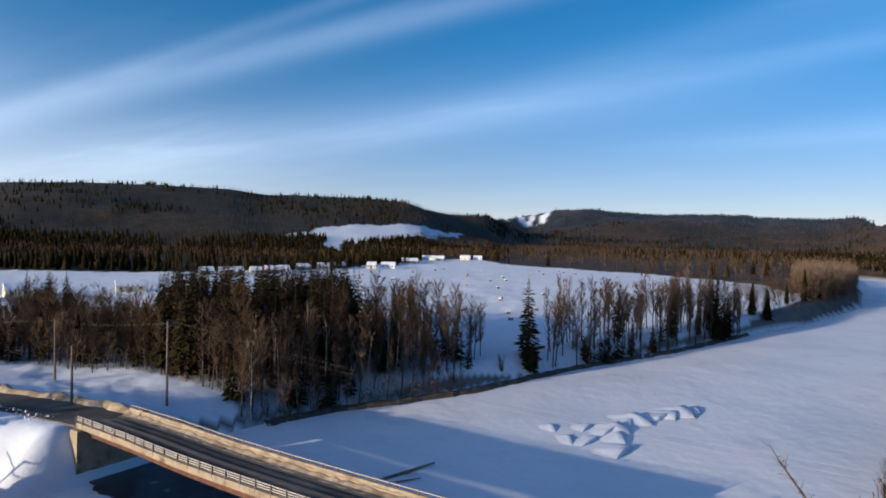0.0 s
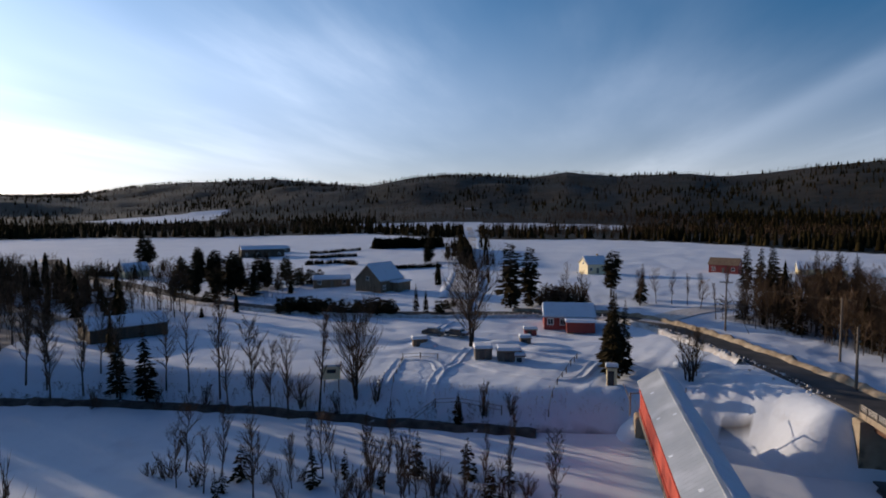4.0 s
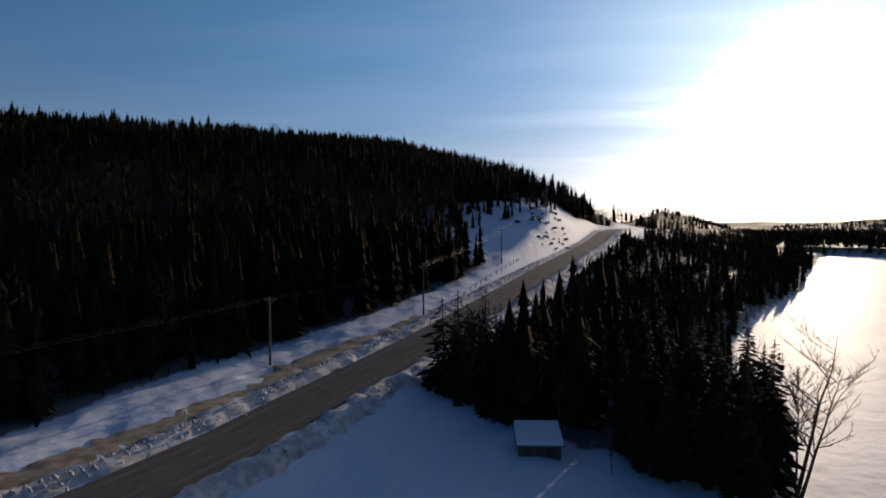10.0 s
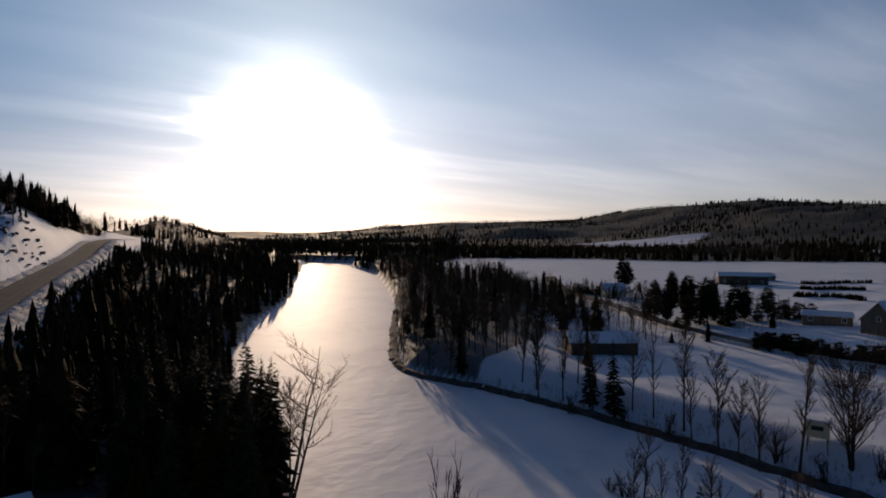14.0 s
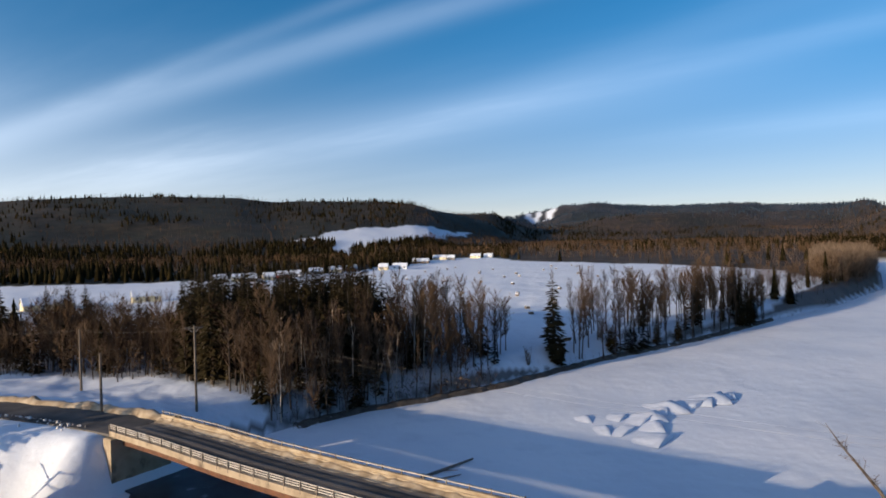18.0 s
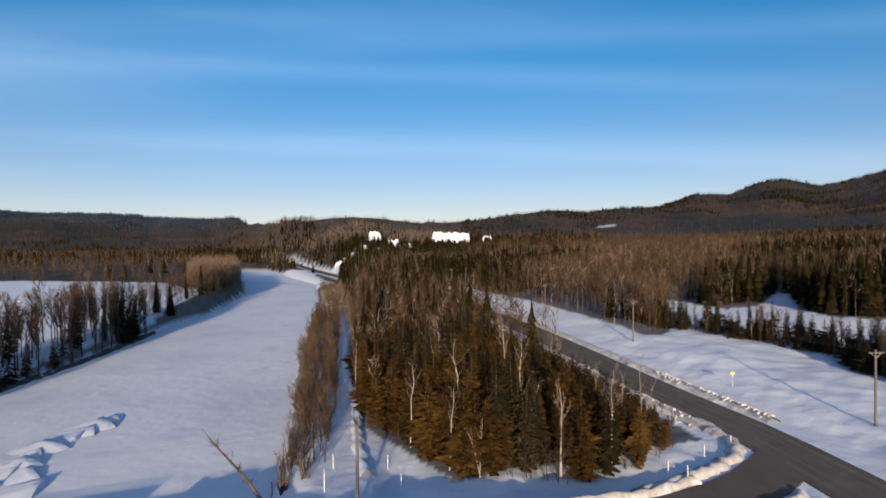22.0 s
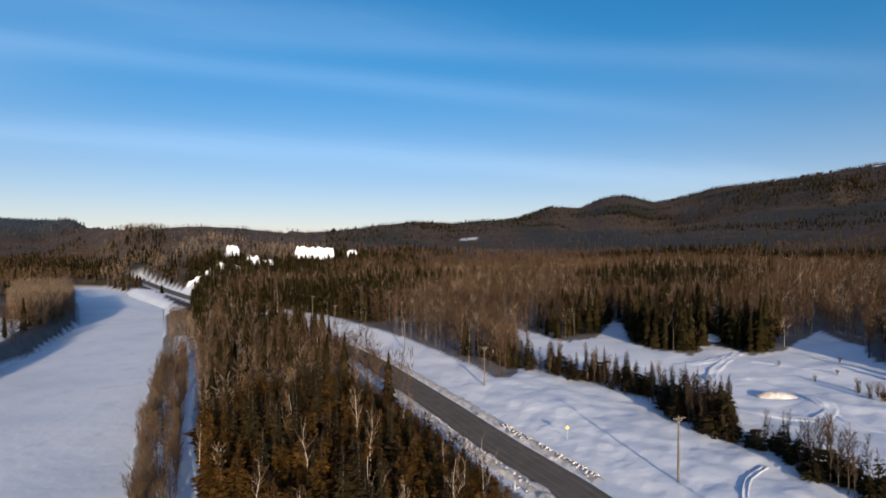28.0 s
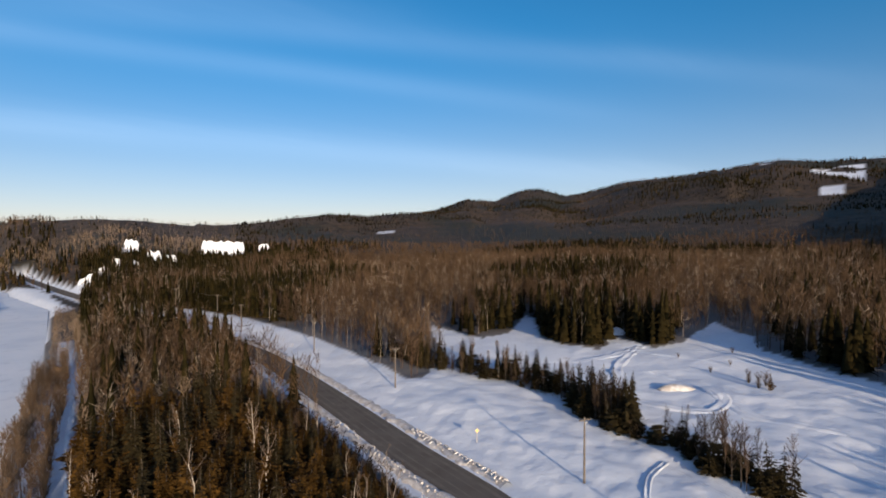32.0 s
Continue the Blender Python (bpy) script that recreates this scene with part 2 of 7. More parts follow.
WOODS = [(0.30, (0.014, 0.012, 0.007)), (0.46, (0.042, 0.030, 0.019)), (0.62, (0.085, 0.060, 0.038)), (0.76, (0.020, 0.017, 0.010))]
# the far mask's blue is distance haze put into the colour of wooded ground
SNOW = material("snow", [(0.3, (0.635, 0.695, 0.775)), (0.7, (0.715, 0.76, 0.825))], 0.05, 0.75, 0.5, 0.35, second=((0.60, 0.64, 0.70), 0.6, 0.55, 0.8), bump_distance=0.5, gloss=0.15,
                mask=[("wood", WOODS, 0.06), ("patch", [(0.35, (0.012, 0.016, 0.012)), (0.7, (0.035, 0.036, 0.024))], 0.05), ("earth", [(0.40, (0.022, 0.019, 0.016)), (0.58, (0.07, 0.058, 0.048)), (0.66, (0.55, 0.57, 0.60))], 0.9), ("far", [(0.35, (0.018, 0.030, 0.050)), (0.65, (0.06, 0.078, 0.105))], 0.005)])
ICE = material("river_snow", [(0.3, (0.595, 0.655, 0.735)), (0.5, (0.69, 0.74, 0.80)), (0.75, (0.745, 0.775, 0.82))], 0.04, 0.62, 0.35, 0.5, stretch=(1, 1, 1), second=((0.58, 0.63, 0.70), 0.15, 0.56, 0.75), bump_distance=0.3, gloss=0.14)
CLOD = material("ploughed_snow", [(0.3, (0.40, 0.37, 0.34)), (0.6, (0.62, 0.61, 0.60))], 1.2, 0.85, 0.6, 5, second=((0.36, 0.31, 0.26), 0.8, 0.5, 0.75))
GRIT = material("sanded_verge", [(0.3, (0.222, 0.159, 0.089)), (0.6, (0.385, 0.318, 0.229))], 0.9, 0.9, 0.5, 6, second=((0.163, 0.118, 0.074), 0.5, 0.5, 0.7))
ASPHALT = material("asphalt", [(0.3, (0.045, 0.044, 0.044)), (0.7, (0.085, 0.08, 0.076))], 0.35, 0.9, 0.2, 30, second=((0.15, 0.14, 0.13), 0.12, 0.5, 0.75), gloss=0.12)
WORN = material("worn_asphalt", [(0.3, (0.108, 0.094, 0.080)), (0.7, (0.152, 0.134, 0.115))], 0.3, 0.9, 0.2, 30, second=((0.105, 0.096, 0.086), 0.15, 0.5, 0.75), gloss=0.08)
SALT = material("salted_lane", [(0.3, (0.125, 0.110, 0.095)), (0.7, (0.172, 0.153, 0.133))], 0.4, 0.9, 0.1, 20, gloss=0.08)
EARTH = material("bank_earth", [(0.3, (0.03, 0.026, 0.022)), (0.7, (0.10, 0.085, 0.07))], 0.8, 0.95, 0.6, 3, second=((0.7, 0.72, 0.76), 0.5, 0.64, 0.72))
CONCRETE = material("concrete", [(0.3, (0.258, 0.201, 0.133)), (0.7, (0.380, 0.312, 0.220))], 0.8, 0.9, 0.3, 8, second=((0.122, 0.091, 0.061), 0.7, 0.55, 0.75))
RED = material("red_boards", [(0.3, (0.42, 0.055, 0.030)), (0.7, (0.58, 0.10, 0.055))], 1.2, 0.7, 0.2, 12, stretch=(1, 1, 0.2), second=((0.30, 0.05, 0.03), 0.7, 0.5, 0.8))
TIN = material("grey_tin_roof", [(0.3, (0.34, 0.36, 0.38)), (0.7, (0.46, 0.48, 0.50))], 0.3, 0.45, 0.1, 6, metal=0.35, second=((0.58, 0.60, 0.63), 0.25, 0.5, 0.7))
WOODGREY = material("weathered_wood", [(0.3, (0.10, 0.085, 0.07)), (0.7, (0.20, 0.17, 0.14))], 2.0, 0.85, 0.3, 20, stretch=(1, 1, 0.15))
POLE = material("pole_wood", [(0.3, (0.085, 0.070, 0.056)), (0.7, (0.165, 0.135, 0.105))], 2.0, 0.85, 0.3, 20, stretch=(1, 1, 0.1))
BARK = material("grey_bark", [(0.3, (0.04, 0.033, 0.028)), (0.7, (0.10, 0.083, 0.068))], 2.5, 0.9, 0.4, 14, stretch=(1, 1, 0.3), spread=0.3, gloss=0.05)
TWIG = material("bare_twigs", [(0.3, (0.045, 0.030, 0.020)), (0.7, (0.115, 0.078, 0.050))], 0.8, 0.9, 0, spread=0.3, gloss=0.03)
BIRCH = material("birch_bark", [(0.35, (0.32, 0.28, 0.235)), (0.62, (0.48, 0.43, 0.37)), (0.72, (0.10, 0.08, 0.07))], 3.0, 0.7, 0.2, 12, stretch=(0.6, 0.6, 2.0))
BIRCHTWIG = material("birch_twigs", [(0.3, (0.10, 0.072, 0.052)), (0.7, (0.22, 0.17, 0.13))], 0.8, 0.85, 0, spread=0.2, gloss=0.05)
NEEDLE = material("spruce_needles", [(0.3, (0.012, 0.010, 0.005)), (0.55, (0.027, 0.021, 0.010)), (0.75, (0.052, 0.039, 0.017))], 0.9, 0.85, 0.3, 9, spread=0.35, gloss=0.03)
CEDAR = material("cedar_foliage", [(0.3, (0.021, 0.012, 0.004)), (0.55, (0.062, 0.034, 0.009)), (0.75, (0.129, 0.067, 0.016))], 0.9, 0.85, 0.3, 9, spread=0.4, gloss=0.03)
WIRE = material("wire", [(0.3, (0.08, 0.065, 0.045)), (0.7, (0.13, 0.10, 0.07))], 1, 0.6, 0)
GLASS = material("window_glass", [(0.3, (0.02, 0.025, 0.03)), (0.7, (0.04, 0.045, 0.05))], 1, 0.1, 0)
CREAM = material("cream_boards", [(0.3, (0.66, 0.55, 0.33)), (0.7, (0.76, 0.66, 0.42))], 1, 0.75, 0.1, 9, stretch=(0.2, 0.2, 3))
WHITE = material("white_paint", [(0.3, (0.72, 0.71, 0.69)), (0.7, (0.82, 0.81, 0.79))], 1, 0.7, 0.1, 9, stretch=(0.2, 0.2, 3))
BARN = material("brown_boards", [(0.3, (0.13, 0.085, 0.05)), (0.7, (0.24, 0.16, 0.095))], 1.4, 0.8, 0.2, 12, stretch=(1, 1, 0.2))
DARKRED = material("dark_red_boards", [(0.3, (0.20, 0.03, 0.025)), (0.7, (0.30, 0.05, 0.04))], 1.2, 0.75, 0.15, 9, stretch=(0.2, 0.2, 3))
SIGNYELLOW = material("sign_yellow", [(0.3, (0.66, 0.45, 0.10)), (0.7, (0.74, 0.53, 0.15))], 2, 0.6, 0, second=((0.60, 0.52, 0.36), 3.0, 0.5, 0.7))
STEEL = material("galvanised_steel", [(0.3, (0.36, 0.35, 0.33)), (0.7, (0.50, 0.48, 0.45))], 2, 0.5, 0.1, 12, metal=0.7, second=((0.30, 0.20, 0.12), 1.0, 0.55, 0.75))


# ---- plan: river, roads, open ground ----
SHORE_FAR = [(-560, -300), (-498, -287), (-395, -204), (-304, -150), (-200, -92), (-149, -68), (-113, -48), (-103, -26), (-95, -9), (-83, 11), (-72, 26), (-62, 41), (-57, 52), (-48, 62), (-37, 72), (-25, 86), (-16, 94),
             (-7, 99), (5, 106), (15, 115), (34, 132), (60, 151), (95, 182), (138, 216), (195, 274), (260, 366), (318, 456), (350, 520)]
SHORE_NEAR = [(380, 500), (346, 430), (322, 397), (265, 298), (235, 265), (142, 164), (123, 146), (75, 96), (44, 61), (25, 45), (10, 33), (-10, 15), (-30, -6), (-50, -25), (-66, -40), (-80, -58), (-115, -90),
              (-158, -118), (-225, -155), (-308, -211), (-496, -339), (-570, -380)]
RIVER = SHORE_FAR + SHORE_NEAR
HIGHWAY = [(430, 520, 6), (345, 385, 4), (285, 285, 3), (250, 228, 2.6), (222, 186, 2.5), (192, 133, 2.5), (166, 98, 2.5), (131, 61, 2.5), (100, 30, 2.5), (86, 15, 2.5), (71, 2.2, 2.7), (40, -21, 3.6), (4, -45, 5.0), (-13, -60, 6.2),
           (-36, -80, 8.5), (-62, -105, 11.2), (-105, -149, 15), (-165, -210, 20), (-226, -276, 25), (-300, -345, 26), (-420, -440, 22)]
APPROACH = [(76, 8, 2.6), (66, 9.5, 2.7), (54, 14, 3.0), (40, 22, 4.2), (26, 30, 5.4), (12, 37, 6.1), (1, 43, 6.3)]
DECK = [(1, 43, 6.3), (-10.5, 49.6, 6.4), (-22.4, 57.0, 6.4), (-30, 62.3, 6.4), (-38.5, 68.0, 6.3)]
FAR_ROAD = [(-38.5, 68.0, 6.3), (-48, 72.5, 6.2), (-60, 77.5, 5.9), (-75, 83, 5.4), (-92, 87, 5.0), (-106, 84, 4.9), (-116, 68, 4.8), (-126, 45, 4.8), (-141, 24, 4.8), (-165, 5, 4.8), (-205, -14, 5), (-260, -40, 5), (-330, -60, 6)]
SPUR = [(-95, 88, 5.0), (-102, 104, 5), (-104, 125, 5), (-98, 150, 5.5), (-80, 190, 6)]
STRAIGHT = [(-122, 57, 4.8), (-250, 119, 5.5), (-450, 215, 8), (-600, 284, 8), (-690, 324, 8)]
LANE = [(30, 33, 5.0), (40, 45, 3.6), (48, 54, 3.2), (61, 67, 3.0), (80, 88, 3.0), (100, 108, 3.0), (128, 134, 3.0), (175, 185, 3.0)]

SKYLINE = [(-180, 8.9), (-166, 8.8), (-140, 8.0), (-112, 6.35), (-108, 6.47), (-104.5, 6.86), (-100.7, 6.38), (-97.5, 5.9), (-92.2, 5.4), (-88.4, 4.35), (-86.5, 4.1), (-84.2, 4.68), (-82.5, 4.5), (-80.2, 3.56), (-77.3, 3.95), (-75.4, 3.3),
           (-70.1, 2.25), (-68.3, 2.05), (-64.2, 2.4), (-59.3, 1.9), (-54, 1.95), (-51.5, 2.3), (-48.7, 2.85), (-45.5, 3.1), (-42.3, 2.7), (-39.3, 2.35), (-36.2, 2.0), (-34.2, 2.32), (-27.9, 2.35), (-27, 2.55), (-21, 2.62), (-17.6, 2.85), (-14.5, 2.95),
           (-10.7, 2.85), (-6, 2.1), (-2.5, 2.25), (1, 2.85), (3.6, 3.7), (7.6, 4.03), (14, 4.18), (16.6, 4.05), (19.8, 4.5), (30, 4.38), (35.5, 4.16), (39.2, 3.65), (42.3, 3.55), (45, 3.85), (51, 3.7), (55.8, 4.1), (59.2, 3.6), (66, 4.1), (69.8, 3.95),
           (74.8, 3.05), (83.2, 3.5), (90.7, 2.95), (98, 2.05), (107, 1.6), (112.5, 1.5), (120, 0.76), (132, 0.79), (138, 1.6), (142, 1.7), (146, 4.2), (153.6, 6.4), (162, 8.1), (177, 8.9), (180, 8.9)]
CREST = [(-180, 400, 66), (-150, 420, 70), (-125, 900, 110), (-112, 3300, 500), (-86, 3500, 700), (-76, 3500, 700), (-70, 1900, 500), (-60, 1500, 350), (-46, 950, 330), (-39, 1300, 500), (-33, 4300, 1500), (-8, 4300, 1500),
         (-4, 2300, 900), (2, 1500, 660), (75, 1700, 700), (90, 2000, 800), (100, 2400, 900), (132, 2600, 900), (137, 1300, 400), (141, 420, 200), (146, 330, 120), (155, 470, 100), (165, 420, 80), (180, 400, 66)]


RIDGES = [
    ([(-112, 2.2), (-109, 3.6), (-106, 4.7), (-103, 5.5), (-100.7, 5.95), (-98, 5.5), (-95, 4.9), (-92, 4.3), (-89, 3.4), (-87, 2.6), (-85, 1.6)], 2000, 0.22),
    ([(-81.5, 1.2), (-80, 2.0), (-78, 2.75), (-76, 2.7), (-74, 2.3), (-72, 1.7), (-70.5, 1.0)], 1350, 0.2),
    ([(-90, 2.3), (-86, 2.5), (-82, 2.45), (-78, 1.9)], 1700, 0.2)]


def smooth(a, b, v):
    t = np.clip((v - a) / (b - a), 0, 1)
    return t * t * (3 - 2 * t)


def grain(x, y, seed=0):
    """Value noise, -1 to 1, one cell a metre."""
    xi, yi = np.floor(x).astype(np.int64), np.floor(y).astype(np.int64)
    fx, fy = x - xi, y - yi
    fx, fy = fx * fx * (3 - 2 * fx), fy * fy * (3 - 2 * fy)

    def h(i, j):
        k = (i * 374761393 + j * 668265263 + seed * 1442695041) & 0x7FFFFFFF
        k = ((k ^ (k >> 13)) * 1274126177) & 0x7FFFFFFF
        return ((k ^ (k >> 16)) & 0xFFFF) / 32767.5 - 1

    return (h(xi, yi) * (1 - fx) + h(xi + 1, yi) * fx) * (1 - fy) + (h(xi, yi + 1) * (1 - fx) + h(xi + 1, yi + 1) * fx) * fy


def fbm(x, y, size, octaves=4, seed=0):
    v, a = 0, 1.0
    for o in range(octaves):
        v = v + a * grain(x / size + 17.3 * o, y / size - 9.1 * o, seed + o)
        size, a = size / 2.1, a * 0.5
    return v / 1.9


def inside(poly, x, y):
    res = np.zeros(np.shape(x), bool)
    for (x0, y0), (x1, y1) in zip(poly, poly[1:] + poly[:1]):
        if y0 != y1:
            res ^= ((y0 > y) != (y1 > y)) & (x < (x1 - x0) * (y - y0) / (y1 - y0) + x0)
    return res


def along(line, x, y, closed=False):
    """Distance to a polyline, the height there, and on which side (positive: to the right of its way)."""
    best, hz, side = np.full(np.shape(x), 1e9), np.zeros(np.shape(x)), np.zeros(np.shape(x))
    pts = line + line[:1] if closed else line
    for a, b in zip(pts, pts[1:]):
        dx, dy = b[0] - a[0], b[1] - a[1]
        t = np.clip(((x - a[0]) * dx + (y - a[1]) * dy) / (dx * dx + dy * dy), 0, 1)
        d = np.hypot(x - a[0] - t * dx, y - a[1] - t * dy)
        m = d < best
        best = np.where(m, d, best)
        if len(a) > 2:
            hz = np.where(m, a[2] + t * (b[2] - a[2]), hz)
        side = np.where(m, np.sign(dy * (x - a[0]) - dx * (y - a[1])), side)
    return best, hz, side


def shore(x, y):
    """Distance to the river's edge, negative on the ice."""
    d = along(RIVER, x, y, True)[0]
    return np.where(inside(RIVER, x, y), -d, d)


def bearing(x, y):
    return np.degrees(np.arctan2(-x, y))


# where the embankments stop at the bridge: place and way out over the river
ENDS = {12.0: ((1.0, 43.0, -0.867, 0.498),), 18.0: ((-38.5, 68.0, 0.83, -0.557),)}


def ground(x, y):
    """Height of the ground sheet."""
    x, y = np.asarray(x, float), np.asarray(y, float)
    r, b = np.hypot(x, y), bearing(x, y)
    sd = shore(x, y)
    dh, zh, side = along(HIGHWAY, x, y)
    near = (b > 128) | (b < -38.5)
    t = np.where(side > 0, sd / (np.abs(sd) + dh + 1e-3), 1.0)
    z_near = 2.6 + (np.clip(zh, 2.6, 26) - 2.6) * np.clip(t, 0, 1) ** 1.5
    east = (b < -38.5) & (b > -125)
    z_near = z_near + np.where(east & (side < 0), 0.05 * np.clip(dh - 60, 0, 800) + 2.0 * smooth(7, 24, dh), 0)
    z_far = 3.6 + 0.006 * np.clip(r, 0, 900)
    edge = smooth(0, 1, np.where(b > 0, (b - 126) / 4, (-37 - b) / 3))
    edge = np.where((r < 700) & (sd < 400), np.where(inside(SHORE_NEAR + [(-700, -700), (700, -700), (900, 500)], x, y), 1.0, 0.0), edge)
    base = z_near * edge + z_far * (1 - edge)
    order = np.array(SKYLINE)
    el = np.interp(b, order[:, 0], order[:, 1])
    cr = np.array(CREST)
    top, foot = np.interp(b, cr[:, 0], cr[:, 1]), np.interp(b, cr[:, 0], cr[:, 2])
    crest = 28 + top * np.tan(np.radians(el)) - np.where(top < 1200, 11, 6)
    s = smooth(0, 1, (r - foot) / (top - foot)) * 0.45 + 0.55 * np.clip((r - foot) / (top - foot), 0, 1) ** 1.4
    z = base + (np.maximum(crest, base) - base) * np.clip(s, 0, 1)
    z = np.where(r > top, np.maximum(crest - (r - top) * 0.12, base), z)
    hilly = smooth(300, 1500, r)
    z = z + hilly * fbm(x, y, 420, 5, 3) * np.minimum(10 + 0.016 * r, 75) * smooth(0.02, 0.3, s) * (1 - smooth(0.75, 1.0, s) * 0.75)
    # nearer ridges and knolls before the mountain: bearing, elevation of the crest, distance, fall
    for ridge, far_off, fall in RIDGES:
        line = np.array(ridge)
        el = np.interp(b, line[:, 0], line[:, 1], left=-9, right=-9)
        rise = 22 + far_off * np.tan(np.radians(el)) + 6 * fbm(x, y, 160, 3, 71)
        z = np.maximum(z, np.where(el > -5, rise - fall * np.abs(r - far_off) * (0.6 + 0.5 * np.clip(np.abs(r - far_off) / 500, 0, 1)), -99))
    z = z + 4 * np.exp(-((x + 124) ** 2 + (y + 203) ** 2) / (2 * 26 ** 2)) * (side < 0)
    z = z + (0.55 * fbm(x, y, 16, 3, 8) + 0.42 * fbm(x * 0.7 + y * 0.7, (y - x) * 1.2, 6, 3, 10)) * smooth(4, 20, sd) + 0.12 * fbm(x, y, 3.5, 2, 9)
    z = z + 1.3 * fbm(x, y, 9, 3, 77) * np.exp(-((x + 124) ** 2 + (y + 203) ** 2) / (2 * 30 ** 2)) * (side < 0) * smooth(9, 18, dh)
    wide = np.where(edge > 0.5, 6.0, 7.0)
    z = z + (-1.2 - z) * (1 - smooth(-1.0, wide, sd))
    for line, half, soft in ((HIGHWAY, 5.2, 7), (APPROACH, 4.0, 8), (FAR_ROAD, 4.0, 14), (SPUR, 3.2, 6), (LANE, 2.4, 4)):
        d, zr, _ = along(line, x, y)
        w = 1 - smooth(half, half + soft, d)
        for ex, ey, ux, uy in ENDS.get(half + soft, ()):
            w = w * (1 - smooth(-2.0, 2.5, (x - ex) * ux + (y - ey) * uy) * (np.hypot(x - ex, y - ey) < 30))
        if soft == 14:
            # the fill by the bridge runs out evenly to the ice
            w = w * (1 - smooth(half, half + 11, d) * (1 - smooth(-3, 12, sd)))
        z = z * (1 - w) + (zr - 0.15) * w
    # plough furrows down the embankment by the bridge
    slope = np.exp(-((x + 54) ** 2 + (y - 65) ** 2) / 420) * smooth(1, 4, sd) * smooth(5, 7, along(FAR_ROAD, x, y)[0])
    return z + 0.12 * slope * np.sin((0.83 * x + 0.56 * y) * 1.9 + 1.5 * fbm(x, y, 8, 2, 50))


NEAR_WOOD = [(-95, 106), (-56, 103), (-36, 92), (-28, 85), (-14, 96), (0, 103), (-8, 128), (-45, 150), (-100, 150)]
NEAR_STAND = [(68, 68), (54, 50), (50, 37), (57, 31), (66, 27), (72, 24), (82, 30), (102, 46), (128, 72), (160, 108), (186, 145), (214, 196), (240, 246), (180, 190), (134, 138), (102, 106)]
BLUFFS = [(541, 380, 42, 15, 1), (625, 384, 12, 7, 2), (477, 436, 13, 10, 3), (415, 357, 12, 13, 4), (434, 356, 10, 9, 5), (391, 354, 6, 6, 9), (375, 357, 7, 8, 6), (352, 346, 8, 6, 7), (343, 348, 6, 4.5, 8), (341, 353, 6, 3, 10)]
UPPER_FIELD = [(-251, 895), (-214, 938), (-197, 1001), (-160, 1063), (-103, 1103), (-32, 1193), (55, 1400), (30, 1290), (-5, 1160), (-60, 911), (-88, 840), (-120, 815), (-140, 800), (-118, 690), (-142, 690), (-178, 876), (-230, 870)]
OPEN = [
    [(-55, 58), (-70, 26), (-95, -10), (-102, -30), (-150, -22), (-200, -50), (-300, -100), (-420, -180), (-560, -190), (-600, -100), (-575, 0), (-600, 165), (-440, 215), (-400, 300), (-330, 330), (-190, 330), (-150, 345),
     (-80, 400), (-40, 520), (-10, 610), (40, 600), (60, 520), (110, 450), (140, 420), (175, 335), (165, 262), (95, 186), (15, 118), (-25, 90)],
    UPPER_FIELD,
    [(80, -8), (105, 18), (150, 62), (190, 110), (230, 180), (252, 216), (262, 212), (243, 162), (218, 126), (186, 86), (170, 70), (157, 56), (144, 44), (148, 41), (180, 45), (232, 65),
     (226, 58), (206, 38), (216, 30), (257, 29), (250, 24), (207, 17), (196, 7), (190, -2), (209, -8), (194, -19), (203, -28), (240, -43), (212, -50), (193, -49), (176, -55), (150, -70), (110, -60), (70, -50), (55, -25)],
    [(-50, -22), (-10, 18), (20, 46), (42, 58), (58, 62), (48, 36), (66, 25), (80, 15), (70, 0), (20, -35), (-15, -62), (-33, -50), (-42, -36)],
    [(-1150, -170), (-1180, 60), (-1000, 20), (-1000, -120)],
    [(-820, 190), (-780, 330), (-700, 440), (-600, 500), (-560, 450), (-640, 360), (-720, 210)],
    [(240, 262), (232, 280), (318, 390), (340, 425), (362, 430), (345, 400), (262, 274)],
]


def ski_run(x, y):
    """Cleared runs on the far mountains, snow-white between the trees."""
    r, b = np.hypot(x, y), bearing(x, y)
    run = (r - 3800) * 0.0012
    res = (r > 3300) & (r < 4260) & ((np.abs(b + 7.4 - run) < 0.4) | (np.abs(b + 8.5 + run * 0.6) < 0.3) | (np.abs(b + 9.8 + run) < 0.4))
    res |= (b < -106.8) & (b > -110.6) & (r > 1950 + 90 * (b + 108.5)) & (r < 2560) & (fbm(x, y, 90, 3, 5) > -0.25)
    return res | ((np.abs(b + 103.6) < 0.45) & (r > 2700) & (r < 2900)) | ((np.abs(b + 108.2) < 0.8) & (np.abs(r - 1650) < 60))


